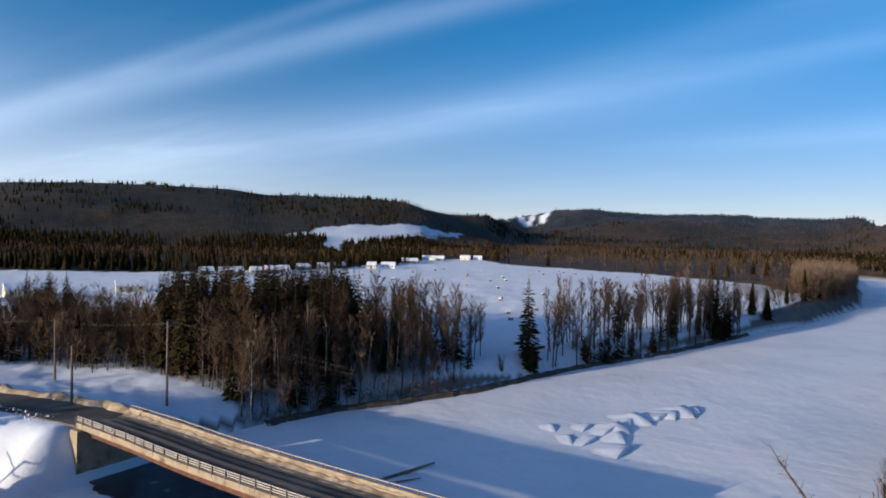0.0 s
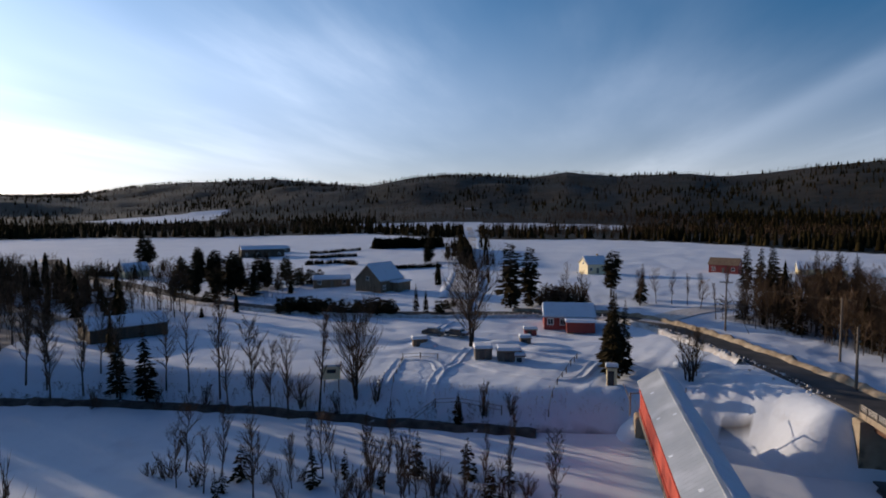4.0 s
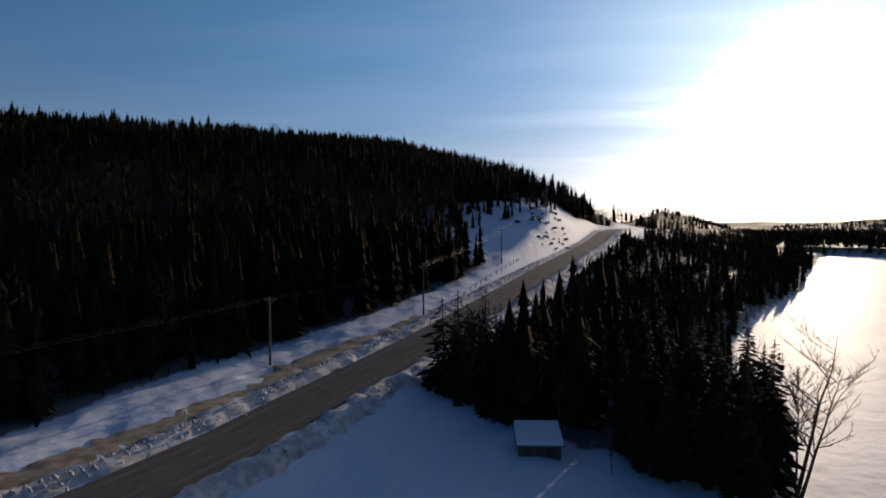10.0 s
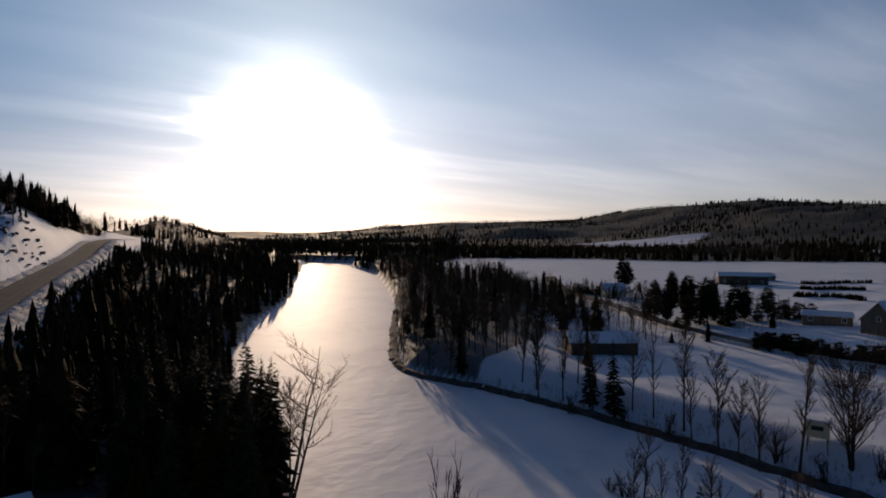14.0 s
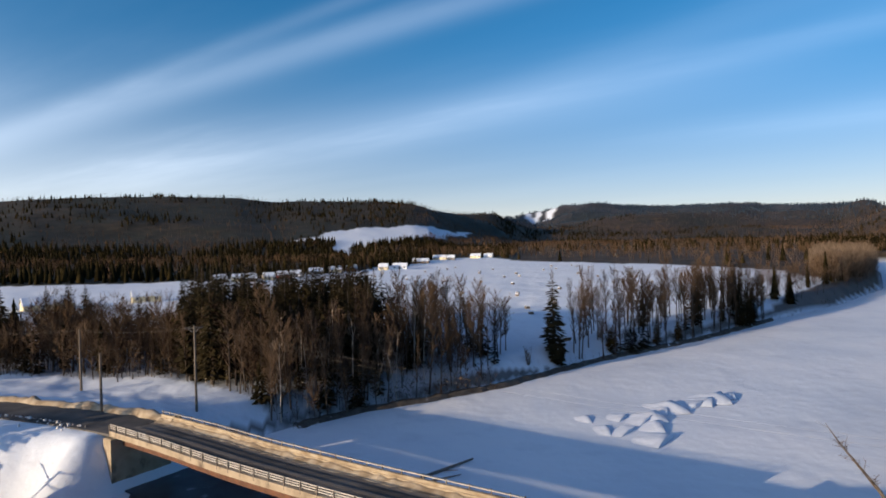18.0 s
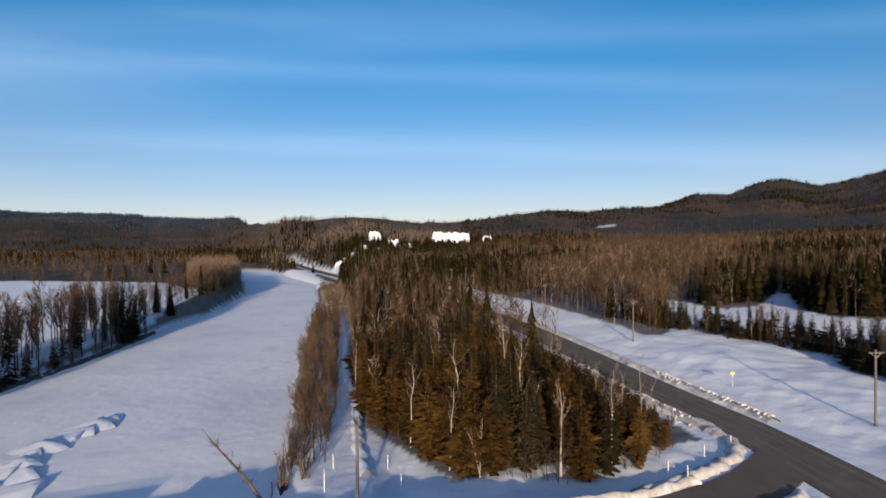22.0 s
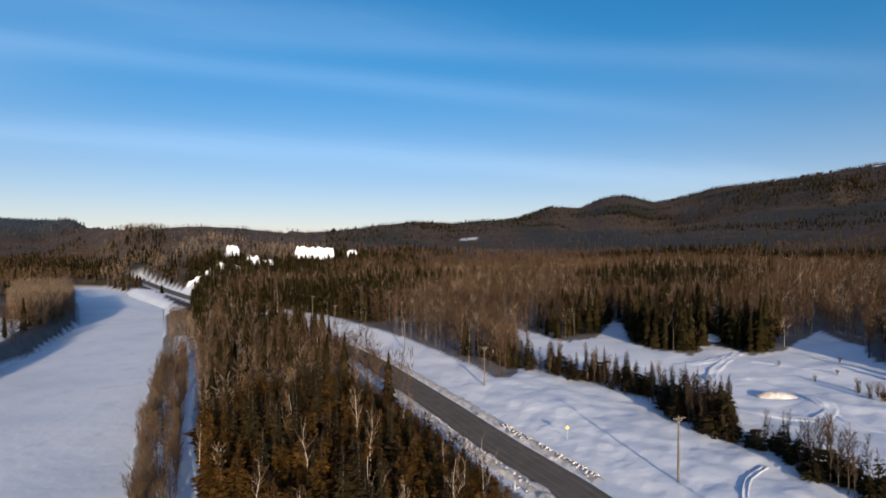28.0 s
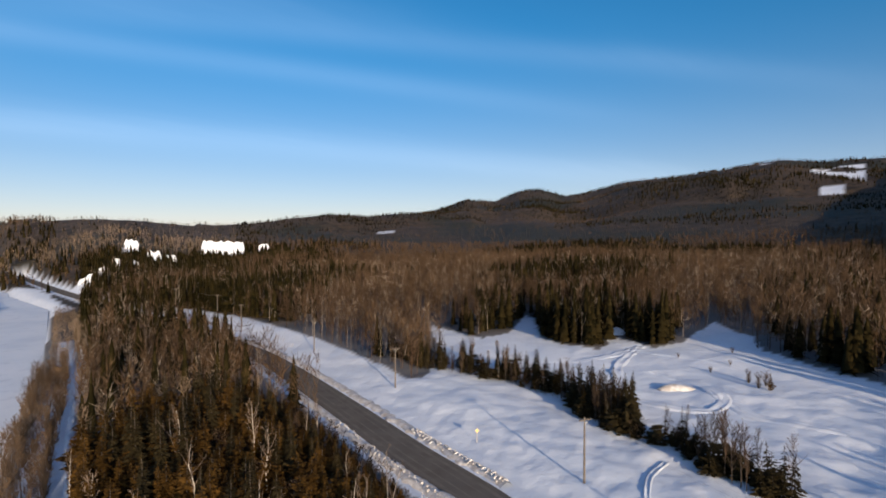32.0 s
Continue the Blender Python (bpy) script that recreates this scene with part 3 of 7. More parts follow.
def is_open(x, y):
    res = np.zeros(np.shape(x), bool)
    far = 22 * smooth(250, 700, np.hypot(x, y))
    wx, wy = x + far * fbm(x, y, 70, 3, 91), y + far * fbm(x, y, 70, 3, 92)
    for p in OPEN:
        res |= inside(p, wx, wy)
    dh, _, side = along(HIGHWAY, x, y)
    res |= (dh < np.where(side < 0, np.interp(x, (-60, -27, -3), (13.5, 17, 23)) - 6 * (x > 60) - 9 * smooth(235, 262, x), np.where(x < 20, 19, 8))) | (shore(x, y) < 2.0)
    for line, w in ((APPROACH, 8), (FAR_ROAD, 7), (STRAIGHT, 8), (LANE, 3.6)):
        res |= along(line, x, y)[0] < w
    for bx, by, bw, _, _ in BLUFFS:
        res |= (np.abs(x * by - y * bx) / np.hypot(bx, by) < bw * 0.55) & (np.hypot(x, y) < np.hypot(bx, by) + 3) & (np.hypot(x, y) > np.hypot(bx, by) - 32)
    knoll = (np.hypot(x + 124, y + 192) < 34) | (np.hypot(x + 165, y + 232) < 30) | (np.hypot(x + 92, y + 158) < 26)
    return res | (knoll & (dh < 50) & (side < 0)) | ski_run(x, y)


# ---- meshes ----
def mesh_object(name, verts, faces, mat, parent=None, label="", smooth_shade=False):
    me = bpy.data.meshes.new(name)
    me.from_pydata([tuple(v) for v in verts], [], [tuple(f) for f in faces])
    me.materials.append(mat)
    if smooth_shade:
        me.shade_smooth()
    ob = new(name, me)
    if parent:
        ob.parent = parent
    if label:
        tagged(ob, label)
    return ob


def big_mesh(name, verts, tris, mat, smooth_shade=False, attributes=()):
    """One mesh from arrays."""
    me = bpy.data.meshes.new(name)
    verts, tris = np.asarray(verts, np.float32), np.asarray(tris, np.int32)
    k = tris.shape[1]
    me.vertices.add(len(verts))
    me.vertices.foreach_set("co", verts.ravel())
    me.loops.add(tris.size)
    me.loops.foreach_set("vertex_index", tris.ravel())
    me.polygons.add(len(tris))
    me.polygons.foreach_set("loop_start", np.arange(0, tris.size, k, dtype=np.int32))
    me.update(calc_edges=True)
    me.validate()
    for key, values in attributes:
        me.attributes.new(key, "FLOAT", "POINT").data.foreach_set("value", np.asarray(values, np.float32))
    me.materials.append(mat)
    if smooth_shade:
        me.shade_smooth()
    return new(name, me)


class Shape:
    """Collects boxes, bars, prisms and sheets into one mesh."""

    def __init__(self):
        self.v, self.f = [], []

    def add(self, verts, faces):
        k = len(self.v)
        self.v += [tuple(v) for v in verts]
        self.f += [tuple(i + k for i in f) for f in faces]
        return self

    def box(self, c, s, turn=0.0, bevel=0.0):
        """Box on its centre c, of size s, turned about z; bevel shaves the upper rim."""
        co, si = math.cos(turn), math.sin(turn)
        out = []
        for z, k in ((-0.5, 0), (0.5 - bevel / max(s[2], 1e-6), 0), (0.5, bevel)) if bevel else ((-0.5, 0), (0.5, 0)):
            for px, py in ((-0.5, -0.5), (0.5, -0.5), (0.5, 0.5), (-0.5, 0.5)):
                x, y = px * (s[0] - 2 * k), py * (s[1] - 2 * k)
                out.append((c[0] + x * co - y * si, c[1] + x * si + y * co, c[2] + z * s[2]))
        n = len(out) // 4
        fs = [(3, 2, 1, 0), tuple(range(4 * n - 4, 4 * n))]
        for l in range(n - 1):
            fs += [(4 * l + i, 4 * l + (i + 1) % 4, 4 * l + 4 + (i + 1) % 4, 4 * l + 4 + i) for i in range(4)]
        return self.add(out, fs)

    def bar(self, p, q, r0, r1=None, n=6, cap=True):
        p, q = Vector(p), Vector(q)
        r1 = r0 if r1 is None else r1
        w = (q - p).normalized()
        a = w.orthogonal().normalized()
        b = w.cross(a)
        ring = [(math.cos(2 * math.pi * i / n), math.sin(2 * math.pi * i / n)) for i in range(n)]
        vs = [p + (a * c + b * s) * r0 for c, s in ring] + [q + (a * c + b * s) * r1 for c, s in ring]
        fs = [(i, (i + 1) % n, n + (i + 1) % n, n + i) for i in range(n)]
        if cap:
            fs += [tuple(range(n - 1, -1, -1)), tuple(range(n, 2 * n))]
        return self.add(vs, fs)

    def tube(self, pts, radii, n=5):
        """One bent, tapering tube through the points."""
        vs, fs = [], []
        a = (pts[1] - pts[0]).orthogonal().normalized()
        for i, (p, r) in enumerate(zip(pts, radii)):
            w = (pts[min(i + 1, len(pts) - 1)] - pts[max(i - 1, 0)]).normalized()
            a = (a - w * a.dot(w)).normalized()
            b = w.cross(a)
            vs += [p + (a * math.cos(2 * math.pi * k / n) + b * math.sin(2 * math.pi * k / n)) * r for k in range(n)]
        for i in range(len(pts) - 1):
            fs += [(i * n + k, i * n + (k + 1) % n, (i + 1) * n + (k + 1) % n, (i + 1) * n + k) for k in range(n)]
        return self.add(vs, fs)

    def sweep(self, line, profile, closed=True):
        """A profile [(across to the left of the way, up)] carried along a line [(x, y, z)]."""
        k = len(profile)
        vs, fs = [], []
        pts = [Vector(p) for p in line]
        for i, p in enumerate(pts):
            w = pts[min(i + 1, len(pts) - 1)] - pts[max(i - 1, 0)]
            left = Vector((-w.y, w.x, 0)).normalized()
            vs += [p + left * a + Vector((0, 0, u)) for a, u in profile]
        for i in range(len(pts) - 1):
            for j in range(k if closed else k - 1):
                fs.append((i * k + j, i * k + (j + 1) % k, (i + 1) * k + (j + 1) % k, (i + 1) * k + j))
        if closed:
            fs += [tuple(range(k - 1, -1, -1)), tuple(range((len(pts) - 1) * k, len(pts) * k))]
        return self.add(vs, fs)

    def put(self, name, mat, parent=None, label="", smooth_shade=False):
        return mesh_object(name, self.v, self.f, mat, parent, label, smooth_shade)


def curve_line(pts, step=2.0):
    """A smooth line through the points, resampled at even steps."""
    P = [Vector(p) for p in pts]
    out = []
    for i in range(len(P) - 1):
        a, b, c, d = P[max(i - 1, 0)], P[i], P[i + 1], P[min(i + 2, len(P) - 1)]
        k = max(2, int((c - b).length / step))
        for j in range(k):
            t = j / k
            out.append(0.5 * ((2 * b) + (c - a) * t + (2 * a - 5 * b + 4 * c - d) * t * t + (3 * b - a - 3 * c + d) * t ** 3))
    return out + [P[-1]]


# smooth the roads once, so that ground and asphalt share them
HIGHWAY, APPROACH, FAR_ROAD, SPUR, STRAIGHT, LANE, DECK_LINE = [
    [tuple(p) for p in curve_line(q, s)] for q, s in ((HIGHWAY, 9), (APPROACH, 5), (FAR_ROAD, 6), (SPUR, 7), (STRAIGHT, 30), (LANE, 8), (DECK, 4))]


# ---- ground, river, roads ----
def build_ground():
    radii = [0.0, 1.0]
    while radii[-1] < 150:
        radii.append(radii[-1] + 1.1)
    while radii[-1] < 4800:
        radii.append(radii[-1] * 1.014)
    R, A = np.array(radii), np.linspace(0, 2 * np.pi, 1080, endpoint=False)
    rr, aa = np.meshgrid(R, A, indexing="ij")
    x, y = -np.sin(aa) * rr, np.cos(aa) * rr
    z = ground(x, y)
    nr, na = rr.shape
    i, j = np.meshgrid(np.arange(nr - 1), np.arange(na), indexing="ij")
    quad = np.stack([i * na + j, i * na + (j + 1) % na, (i + 1) * na + (j + 1) % na, (i + 1) * na + j], -1).reshape(-1, 4)[:, ::-1]
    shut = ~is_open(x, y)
    # paints tree cover into the snow's colour, and the shade under nearer trees
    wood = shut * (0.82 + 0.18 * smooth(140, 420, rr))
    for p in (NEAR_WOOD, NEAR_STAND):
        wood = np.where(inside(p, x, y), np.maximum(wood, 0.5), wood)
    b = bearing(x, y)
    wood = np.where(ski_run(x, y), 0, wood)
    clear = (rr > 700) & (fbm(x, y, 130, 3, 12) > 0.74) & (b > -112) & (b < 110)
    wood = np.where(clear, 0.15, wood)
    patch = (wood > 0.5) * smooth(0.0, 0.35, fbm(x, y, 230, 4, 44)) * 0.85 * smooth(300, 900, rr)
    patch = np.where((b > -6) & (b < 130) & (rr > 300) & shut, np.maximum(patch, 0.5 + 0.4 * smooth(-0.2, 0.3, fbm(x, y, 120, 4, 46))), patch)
    sd = shore(x, y)
    bank = np.where((b > -40) & (b < 122) & ~inside(SHORE_NEAR + [(-700, -700), (700, -700), (900, 500)], x, y), 1.0, 0.0) * (1 - smooth(170, 215, rr))
    bank = bank * (along(DECK_LINE, x, y)[0] > 16) * (along(FAR_ROAD, x, y)[0] > 14)
    earth = bank * smooth(-0.6, 0.2, sd) * (1 - smooth(0.8, 1.7, sd + 1.0 * fbm(x, y, 5, 3, 61)))
    # haze tint, painted stronger with distance on wooded hills
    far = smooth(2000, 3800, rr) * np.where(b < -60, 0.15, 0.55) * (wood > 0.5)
    centre = np.array([[0, 0, float(ground(0.0, 0.0))]])
    verts = np.concatenate([np.stack([x, y, z], -1).reshape(-1, 3), centre])
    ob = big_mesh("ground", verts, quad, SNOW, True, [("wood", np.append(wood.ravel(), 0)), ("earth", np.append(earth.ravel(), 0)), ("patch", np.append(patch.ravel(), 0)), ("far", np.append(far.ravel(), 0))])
    tagged(ob, "snow-covered valley floor, fields and forested hills", "ground", kind="structure")
    # river ice: the same grid where it lies inside the banks
    keep = (shore(x, y) < 2.5).reshape(-1)
    zi = 0.02 + 0.10 * fbm(x, y, 9, 3, 21) + 0.05 * fbm(x + y * 0.7, y - x * 0.7, 2.6, 2, 22)
    iv = np.stack([x, y, zi], -1).reshape(-1, 3)
    q = quad[keep[quad].all(1)]
    used, inv = np.unique(q.ravel(), return_inverse=True)
    ice = big_mesh("river_ice", iv[used], inv.reshape(-1, 4), ICE, True)
    tagged(ice, "frozen river under wind-packed snow", "river", kind="structure")


build_ground()


def ribbon(name, line, half, lift, mat, label, category="road", kind="structure"):
    ob = Shape().sweep(line, [(half, lift - 0.25), (half, lift), (0, lift + 0.04), (-half, lift), (-half, lift - 0.25)]).put(name, mat)
    return tagged(ob, label, category, kind=kind)


def lane_strip(name, line, a, b, lift, mat, road):
    Shape().sweep(line, [(a, lift), (a, lift + 0.006), (b, lift + 0.006), (b, lift)]).put(name, mat, road)


highway = ribbon("highway", HIGHWAY, 4.1, 0.02, WORN, "grey two-lane asphalt highway, bare and salt-stained in winter")
for a, b in ((3.0, 2.3), (1.2, 0.5), (-0.6, -1.3), (-2.4, -3.1)):
    lane_strip("wheel_track", HIGHWAY, a, b, 0.045, SALT, highway)
ribbon("side_road", APPROACH, 3.2, 0.02, WORN, "worn grey asphalt side road that climbs to the bridge")
ribbon("village_road", FAR_ROAD, 3.0, 0.02, ASPHALT, "dark asphalt village road, bare between snowbanks")
ribbon("spur_road", SPUR, 3.0, 0.02, CLOD, "snow-packed side road between snowbanks")
STRAIGHT = [(x, y, float(ground(x, y)) + 0.12) for x, y, z in STRAIGHT]
ribbon("straight_road", STRAIGHT, 3.4, 0.0, CLOD, "long straight snow-packed farm road")


def snowbank(name, line, offset, width, height, mat, label, seed, step=1.1):
    """A lumpy ploughed bank along a road, at an offset to the left of its way."""
    rnd = random.Random(seed)
    pts = curve_line(line, step)
    sh = Shape()
    vs, k = [], 6
    for i, p in enumerate(pts):
        w = pts[min(i + 1, len(pts) - 1)] - pts[max(i - 1, 0)]
        left = Vector((-w.y, w.x, 0)).normalized()
        h = height * rnd.uniform(0.6, 1.25)
        o = offset + rnd.uniform(-0.2, 0.2) * width
        for j, (a, u) in enumerate(((-0.6, -0.5), (-0.38, 0.35), (-0.12, 0.9), (0.15, 1.0), (0.4, 0.45), (0.7, -0.5))):
            vs.append(p + left * (o + a * width + rnd.uniform(-0.1, 0.1)) + Vector((0, 0, u * h if u > 0 else u + 0.0)))
    fs = []
    for i in range(len(pts) - 1):
        fs += [(i * k + j, i * k + j + 1, (i + 1) * k + j + 1, (i + 1) * k + j) for j in range(k - 1)]
    ob = sh.add(vs, fs).put(name, mat, smooth_shade=True)
    return tagged(ob, label, "snowbank", kind="structure")


def stretch(line, a, b):
    """The part of a line between two of its x values, or all of it."""
    return [p for p in line if min(a, b) <= p[0] <= max(a, b)]


snowbank("snowbank", stretch(HIGHWAY, -230, 66), -6.2, 3.2, 0.9, CLOD, "lumpy ploughed snowbank along the highway", 1)
snowbank("snowbank", stretch(HIGHWAY, 84, 300), -5.6, 2.2, 0.35, CLOD, "low sanded snowbank along the highway", 2)
snowbank("snowbank", stretch(HIGHWAY, -230, 60), 6.4, 3.6, 0.6, CLOD, "dirty lumpy snowbank between highway and woods", 3)
snowbank("snowbank", stretch(HIGHWAY, -60, 62), 10.2, 5.6, 0.22, GRIT, "sand-stained snow beside the highway", 12)
snowbank("snowbank", stretch(HIGHWAY, 86, 300), 6.0, 2.4, 0.4, CLOD, "snowbank between highway and the spruce stand", 4)
snowbank("snowbank", FAR_ROAD[4:], 3.9, 1.6, 0.6, CLOD, "low snowbank along the village road", 5)
snowbank("snowbank", [(-36.5, 66.7, 6.35)] + FAR_ROAD[0:14], -3.5, 1.7, 0.75, GRIT, "sandy roadside bank on the bend past the bridge", 6)
snowbank("snowbank", APPROACH[2:-1], 4.2, 1.6, 0.6, CLOD, "low snowbank along the side road", 7)
snowbank("snowbank", APPROACH[3:-1], -4.2, 1.6, 0.7, CLOD, "snowbank along the inside of the junction", 8)
snowbank("snowbank", [(98, 36, 2.5), (88, 24, 2.5), (80.5, 16.2, 2.6), (76, 13.6, 2.6), (71, 13.4, 2.6), (64, 15.2, 2.7), (55, 19.0, 2.9)], 0.0, 2.0, 0.55, CLOD, "curved ploughed bank round the junction corner", 13, 0.9)
snowbank("snowbank", STRAIGHT[1:12], 4.6, 2.2, 0.12, SNOW, "snowbank along the farm road", 10, 6)
snowbank("snowbank", STRAIGHT[1:12], -4.6, 2.2, 0.12, SNOW, "snowbank along the farm road", 11, 6)
snowbank("snowbank", LANE[2:], -2.9, 1.4, 0.5, SNOW, "soft snowbank beside the river lane", 9)


# ---- bridges ----
RUST = material("rusty_steel", [(0.3, (0.07, 0.030, 0.016)), (0.7, (0.15, 0.065, 0.032))], 1.5, 0.85, 0.3, 12)
RAILPAINT = material("pale_rail_paint", [(0.3, (0.42, 0.38, 0.31)), (0.7, (0.58, 0.53, 0.45))], 2.0, 0.7, 0.1, 12, second=((0.28, 0.20, 0.13), 1.2, 0.58, 0.75))
def road_bridge():
    root = tagged(new("road_bridge"), "concrete road bridge with sand-stained parapets and pipe rails", "bridge")
    line = DECK_LINE
    Shape().sweep(line, [(2.7, -0.35), (2.7, -0.02), (-2.7, -0.02), (-2.7, -0.35)]).put("deck", CONCRETE, root)
    Shape().sweep(line, [(2.75, 0.0), (2.75, 0.05), (-2.75, 0.05), (-2.75, 0.0)]).put("roadway", ASPHALT, root, "dark worn asphalt roadway")
    for a, b in ((1.9, 1.3), (0.5, -0.1), (-1.3, -1.9)):
        Shape().sweep(line, [(a, 0.052), (a, 0.058), (b, 0.058), (b, 0.052)]).put("salt_stripe", SALT, root)
    for s in (1, -1):
        Shape().sweep(line, [(s * 1.9 - 0.2, -1.3), (s * 1.9 - 0.2, -0.35), (s * 1.9 + 0.2, -0.35), (s * 1.9 + 0.2, -1.3)]).put("girder", RUST, root, "rust-brown steel girder")
        Shape().sweep(line, [(s * 2.95 - 0.24, -0.18), (s * 2.95 - 0.24, 0.42), (s * 2.95 + 0.18, 0.42), (s * 2.95 + 0.18, -0.18)]).put("kerb", CONCRETE, root)
    # solid, sand-splashed parapet on the upstream side, open post-and-rail on the other
    Shape().sweep(line, [(-3.12, 0.424), (-3.12, 0.72), (-2.84, 0.72), (-2.84, 0.424)]).put("parapet", GRIT, root, "sand-stained solid parapet")
    Shape().sweep(line, [(-3.1, 1.02), (-3.1, 1.1), (-2.9, 1.1), (-2.9, 1.02)]).put("top_rail", STEEL, root)
    for u in (0.66, 0.86, 1.07):
        Shape().sweep(line, [(2.96, u), (2.96, u + 0.07), (3.04, u + 0.07), (3.04, u)]).put("rail", RAILPAINT, root, "pale thin steel rail")
    # sand and snow thrown against the parapet by the plough
    lump, vs, fs = random.Random(31), [], []
    bed = curve_line(DECK, 0.7)
    for i, p in enumerate(bed):
        w = bed[min(i + 1, len(bed) - 1)] - bed[max(i - 1, 0)]
        left = Vector((-w.y, w.x, 0)).normalized()
        h = lump.uniform(0.18, 0.42)
        for o, u in ((-2.78, h), (-2.55, h * 0.9), (-2.2, h * 0.4), (-1.85 + lump.uniform(-0.2, 0.2), 0.05)):
            vs.append(p + left * o + Vector((0, 0, u)))
    for i in range(len(bed) - 1):
        fs += [(i * 4 + j, i * 4 + j + 1, i * 4 + j + 5, i * 4 + j + 4) for j in range(3)]
    Shape().add(vs, fs).put("windrow", GRIT, root, "sandy windrow along the parapet")
    post = Shape().box((0, 0, 0.62), (0.09, 0.10, 1.06), 0, 0.015)
    me = post.put("post", POLE, root)
    pts = curve_line(DECK, 1.75)
    for i, p in enumerate(pts):
        w = pts[min(i + 1, len(pts) - 1)] - pts[max(i - 1, 0)]
        left = Vector((-w.y, w.x, 0)).normalized()
        for s, h in ((3.08, 1.0), (-3.08, 0.7)):
            o = me if (i == 0 and s > 0) else me.copy()
            if o is not me:
                scene.collection.objects.link(o)
                o.parent = root
            o.matrix_local = Matrix.Translation(p + left * s) @ Matrix.Rotation(math.atan2(w.y, w.x), 4, "Z")
    for (x, y, z), turn in ((DECK[-1], math.atan2(5.7, -8.5)), (DECK[0], math.atan2(6.6, -11.5))):
        Shape().box((x, y, 2.9), (1.6, 6.8, 6.0), turn, 0.1).put("abutment", CONCRETE, root, "pale concrete abutment wall")


road_bridge()


def covered_bridge():
    root = tagged(new("covered_bridge"), "red boarded covered bridge with a grey tin gable roof", "covered bridge")
    far, nearend = Vector((-54.6, 52.7, 3.5)), Vector((-0.5, 15.0, 3.5))
    w = (nearend - far)
    L = w.length
    turn = math.atan2(w.y, w.x)
    root.matrix_basis = Matrix.Translation(far) @ Matrix.Rotation(turn, 4, "Z")
    half, wall, ridge = 1.95, 3.9, 5.35
    Shape().box((L / 2, 0, -0.3), (L - 0.4, 4.1, 0.6)).put("deck", WOODGREY, root)
    for s in (1, -1):
        sh = Shape()
        n = int(L / 0.32)
        for i in range(n):
            sh.box(((i + 0.5) * L / n, s * half, wall / 2 - 0.3), (L / n - 0.03, 0.07 + 0.015 * (i % 3), wall + 0.6))
        sh.put("board_wall", RED, root, "red vertical boards")
        Shape().box((L / 2, s * (half + 0.12), wall - 1.1), (L, 0.09, 0.16)).put("wall_rail", RED, root)
        Shape().box((L / 2, s * (half + 0.12), 0.5), (L, 0.10, 0.20)).put("wall_rail", RED, root)
        sl = Shape()
        e = half + 0.35
        cols = [(-0.3, 0.0)]
        for i in range(int(L / 0.6)):
            cols += [(0.6 * i + 0.28, 0.0), (0.6 * i + 0.3, 0.014), (0.6 * i + 0.34, 0.014), (0.6 * i + 0.36, 0.0)]
        cols.append((L + 0.3, 0.0))
        vs = [p for x, u in cols for p in ((x, s * e, wall - 0.15 + u), (x, 0, ridge + u), (x, 0, ridge - 0.08), (x, s * e, wall - 0.23))]
        k = len(cols)
        sl.add(vs, [(4 * i + j, 4 * i + (j + 1) % 4, 4 * i + 4 + (j + 1) % 4, 4 * i + 4 + j) for i in range(k - 1) for j in range(4)] + [(3, 2, 1, 0), (4 * k - 4, 4 * k - 3, 4 * k - 2, 4 * k - 1)])
        sl.put("roof_slope", TIN, root, "grey ribbed tin roofing")
        rnd = random.Random(5 + s)
        rise = (ridge - wall + 0.15) / e
        if s > 0:
            # the slope away from the sun keeps its blanket
            snow = Shape().sweep([(i * 0.8 - 0.2, 0, 0) for i in range(int(L / 0.8) + 1)], [(0.15, ridge - 0.15 * rise + 0.03), (0.2, ridge - 0.2 * rise + 0.18), (1.2, ridge - 1.2 * rise + 0.24), (e - 0.1, wall + 0.12), (e - 0.02, wall - 0.12)])
            snow.v = [(x, y, z + rnd.uniform(-0.03, 0.05)) for x, y, z in snow.v]
            snow.put("roof_snow", SNOW, root, "snow blanket on the shaded roof slope", True)
        else:
            for a, b, w in ((6.0, 0.35, 0.5), (13.5, 0.2, 0.35), (14.6, 0.75, 0.3), (22.0, 0.12, 0.4), (29.0, 0.5, 0.45), (31.5, 0.2, 0.3), (40.0, 0.3, 0.4)):
                v = e * (1 - b)
                z = ridge - v * rise + 0.02
                Shape().add([(a, -v - 0.15, z - 0.15 * rise), (a + w, -v - 0.1, z - 0.1 * rise), (a + w * 1.2, -v + 0.15, z + 0.15 * rise), (a + 0.1, -v + 0.2, z + 0.2 * rise), (a + w * 0.5, -v + 0.02, z + 0.07)],
                            [(0, 1, 4), (1, 2, 4), (2, 3, 4), (3, 0, 4)]).put("snow_patch", SNOW, root, "last scrap of snow on the tin")
    Shape().box((L / 2, 0, ridge + 0.04), (L + 0.5, 0.35, 0.10), 0, 0.03).put("ridge_cap", TIN, root)
    for x in (0.0, L):
        g = Shape()
        g.add([(x - 0.06, -half, wall), (x - 0.06, half, wall), (x - 0.06, 0, ridge - 0.1), (x + 0.06, -half, wall), (x + 0.06, half, wall), (x + 0.06, 0, ridge - 0.1)],
              [(0, 1, 2), (5, 4, 3), (0, 3, 4, 1), (1, 4, 5, 2), (2, 5, 3, 0)])
        g.put("gable", RED, root, "red boarded gable")
        for s in (1, -1):
            Shape().box((x, s * 1.65, wall / 2), (0.25, 0.6, wall), 0, 0.03).put("portal_post", WHITE, root, "white painted portal post")
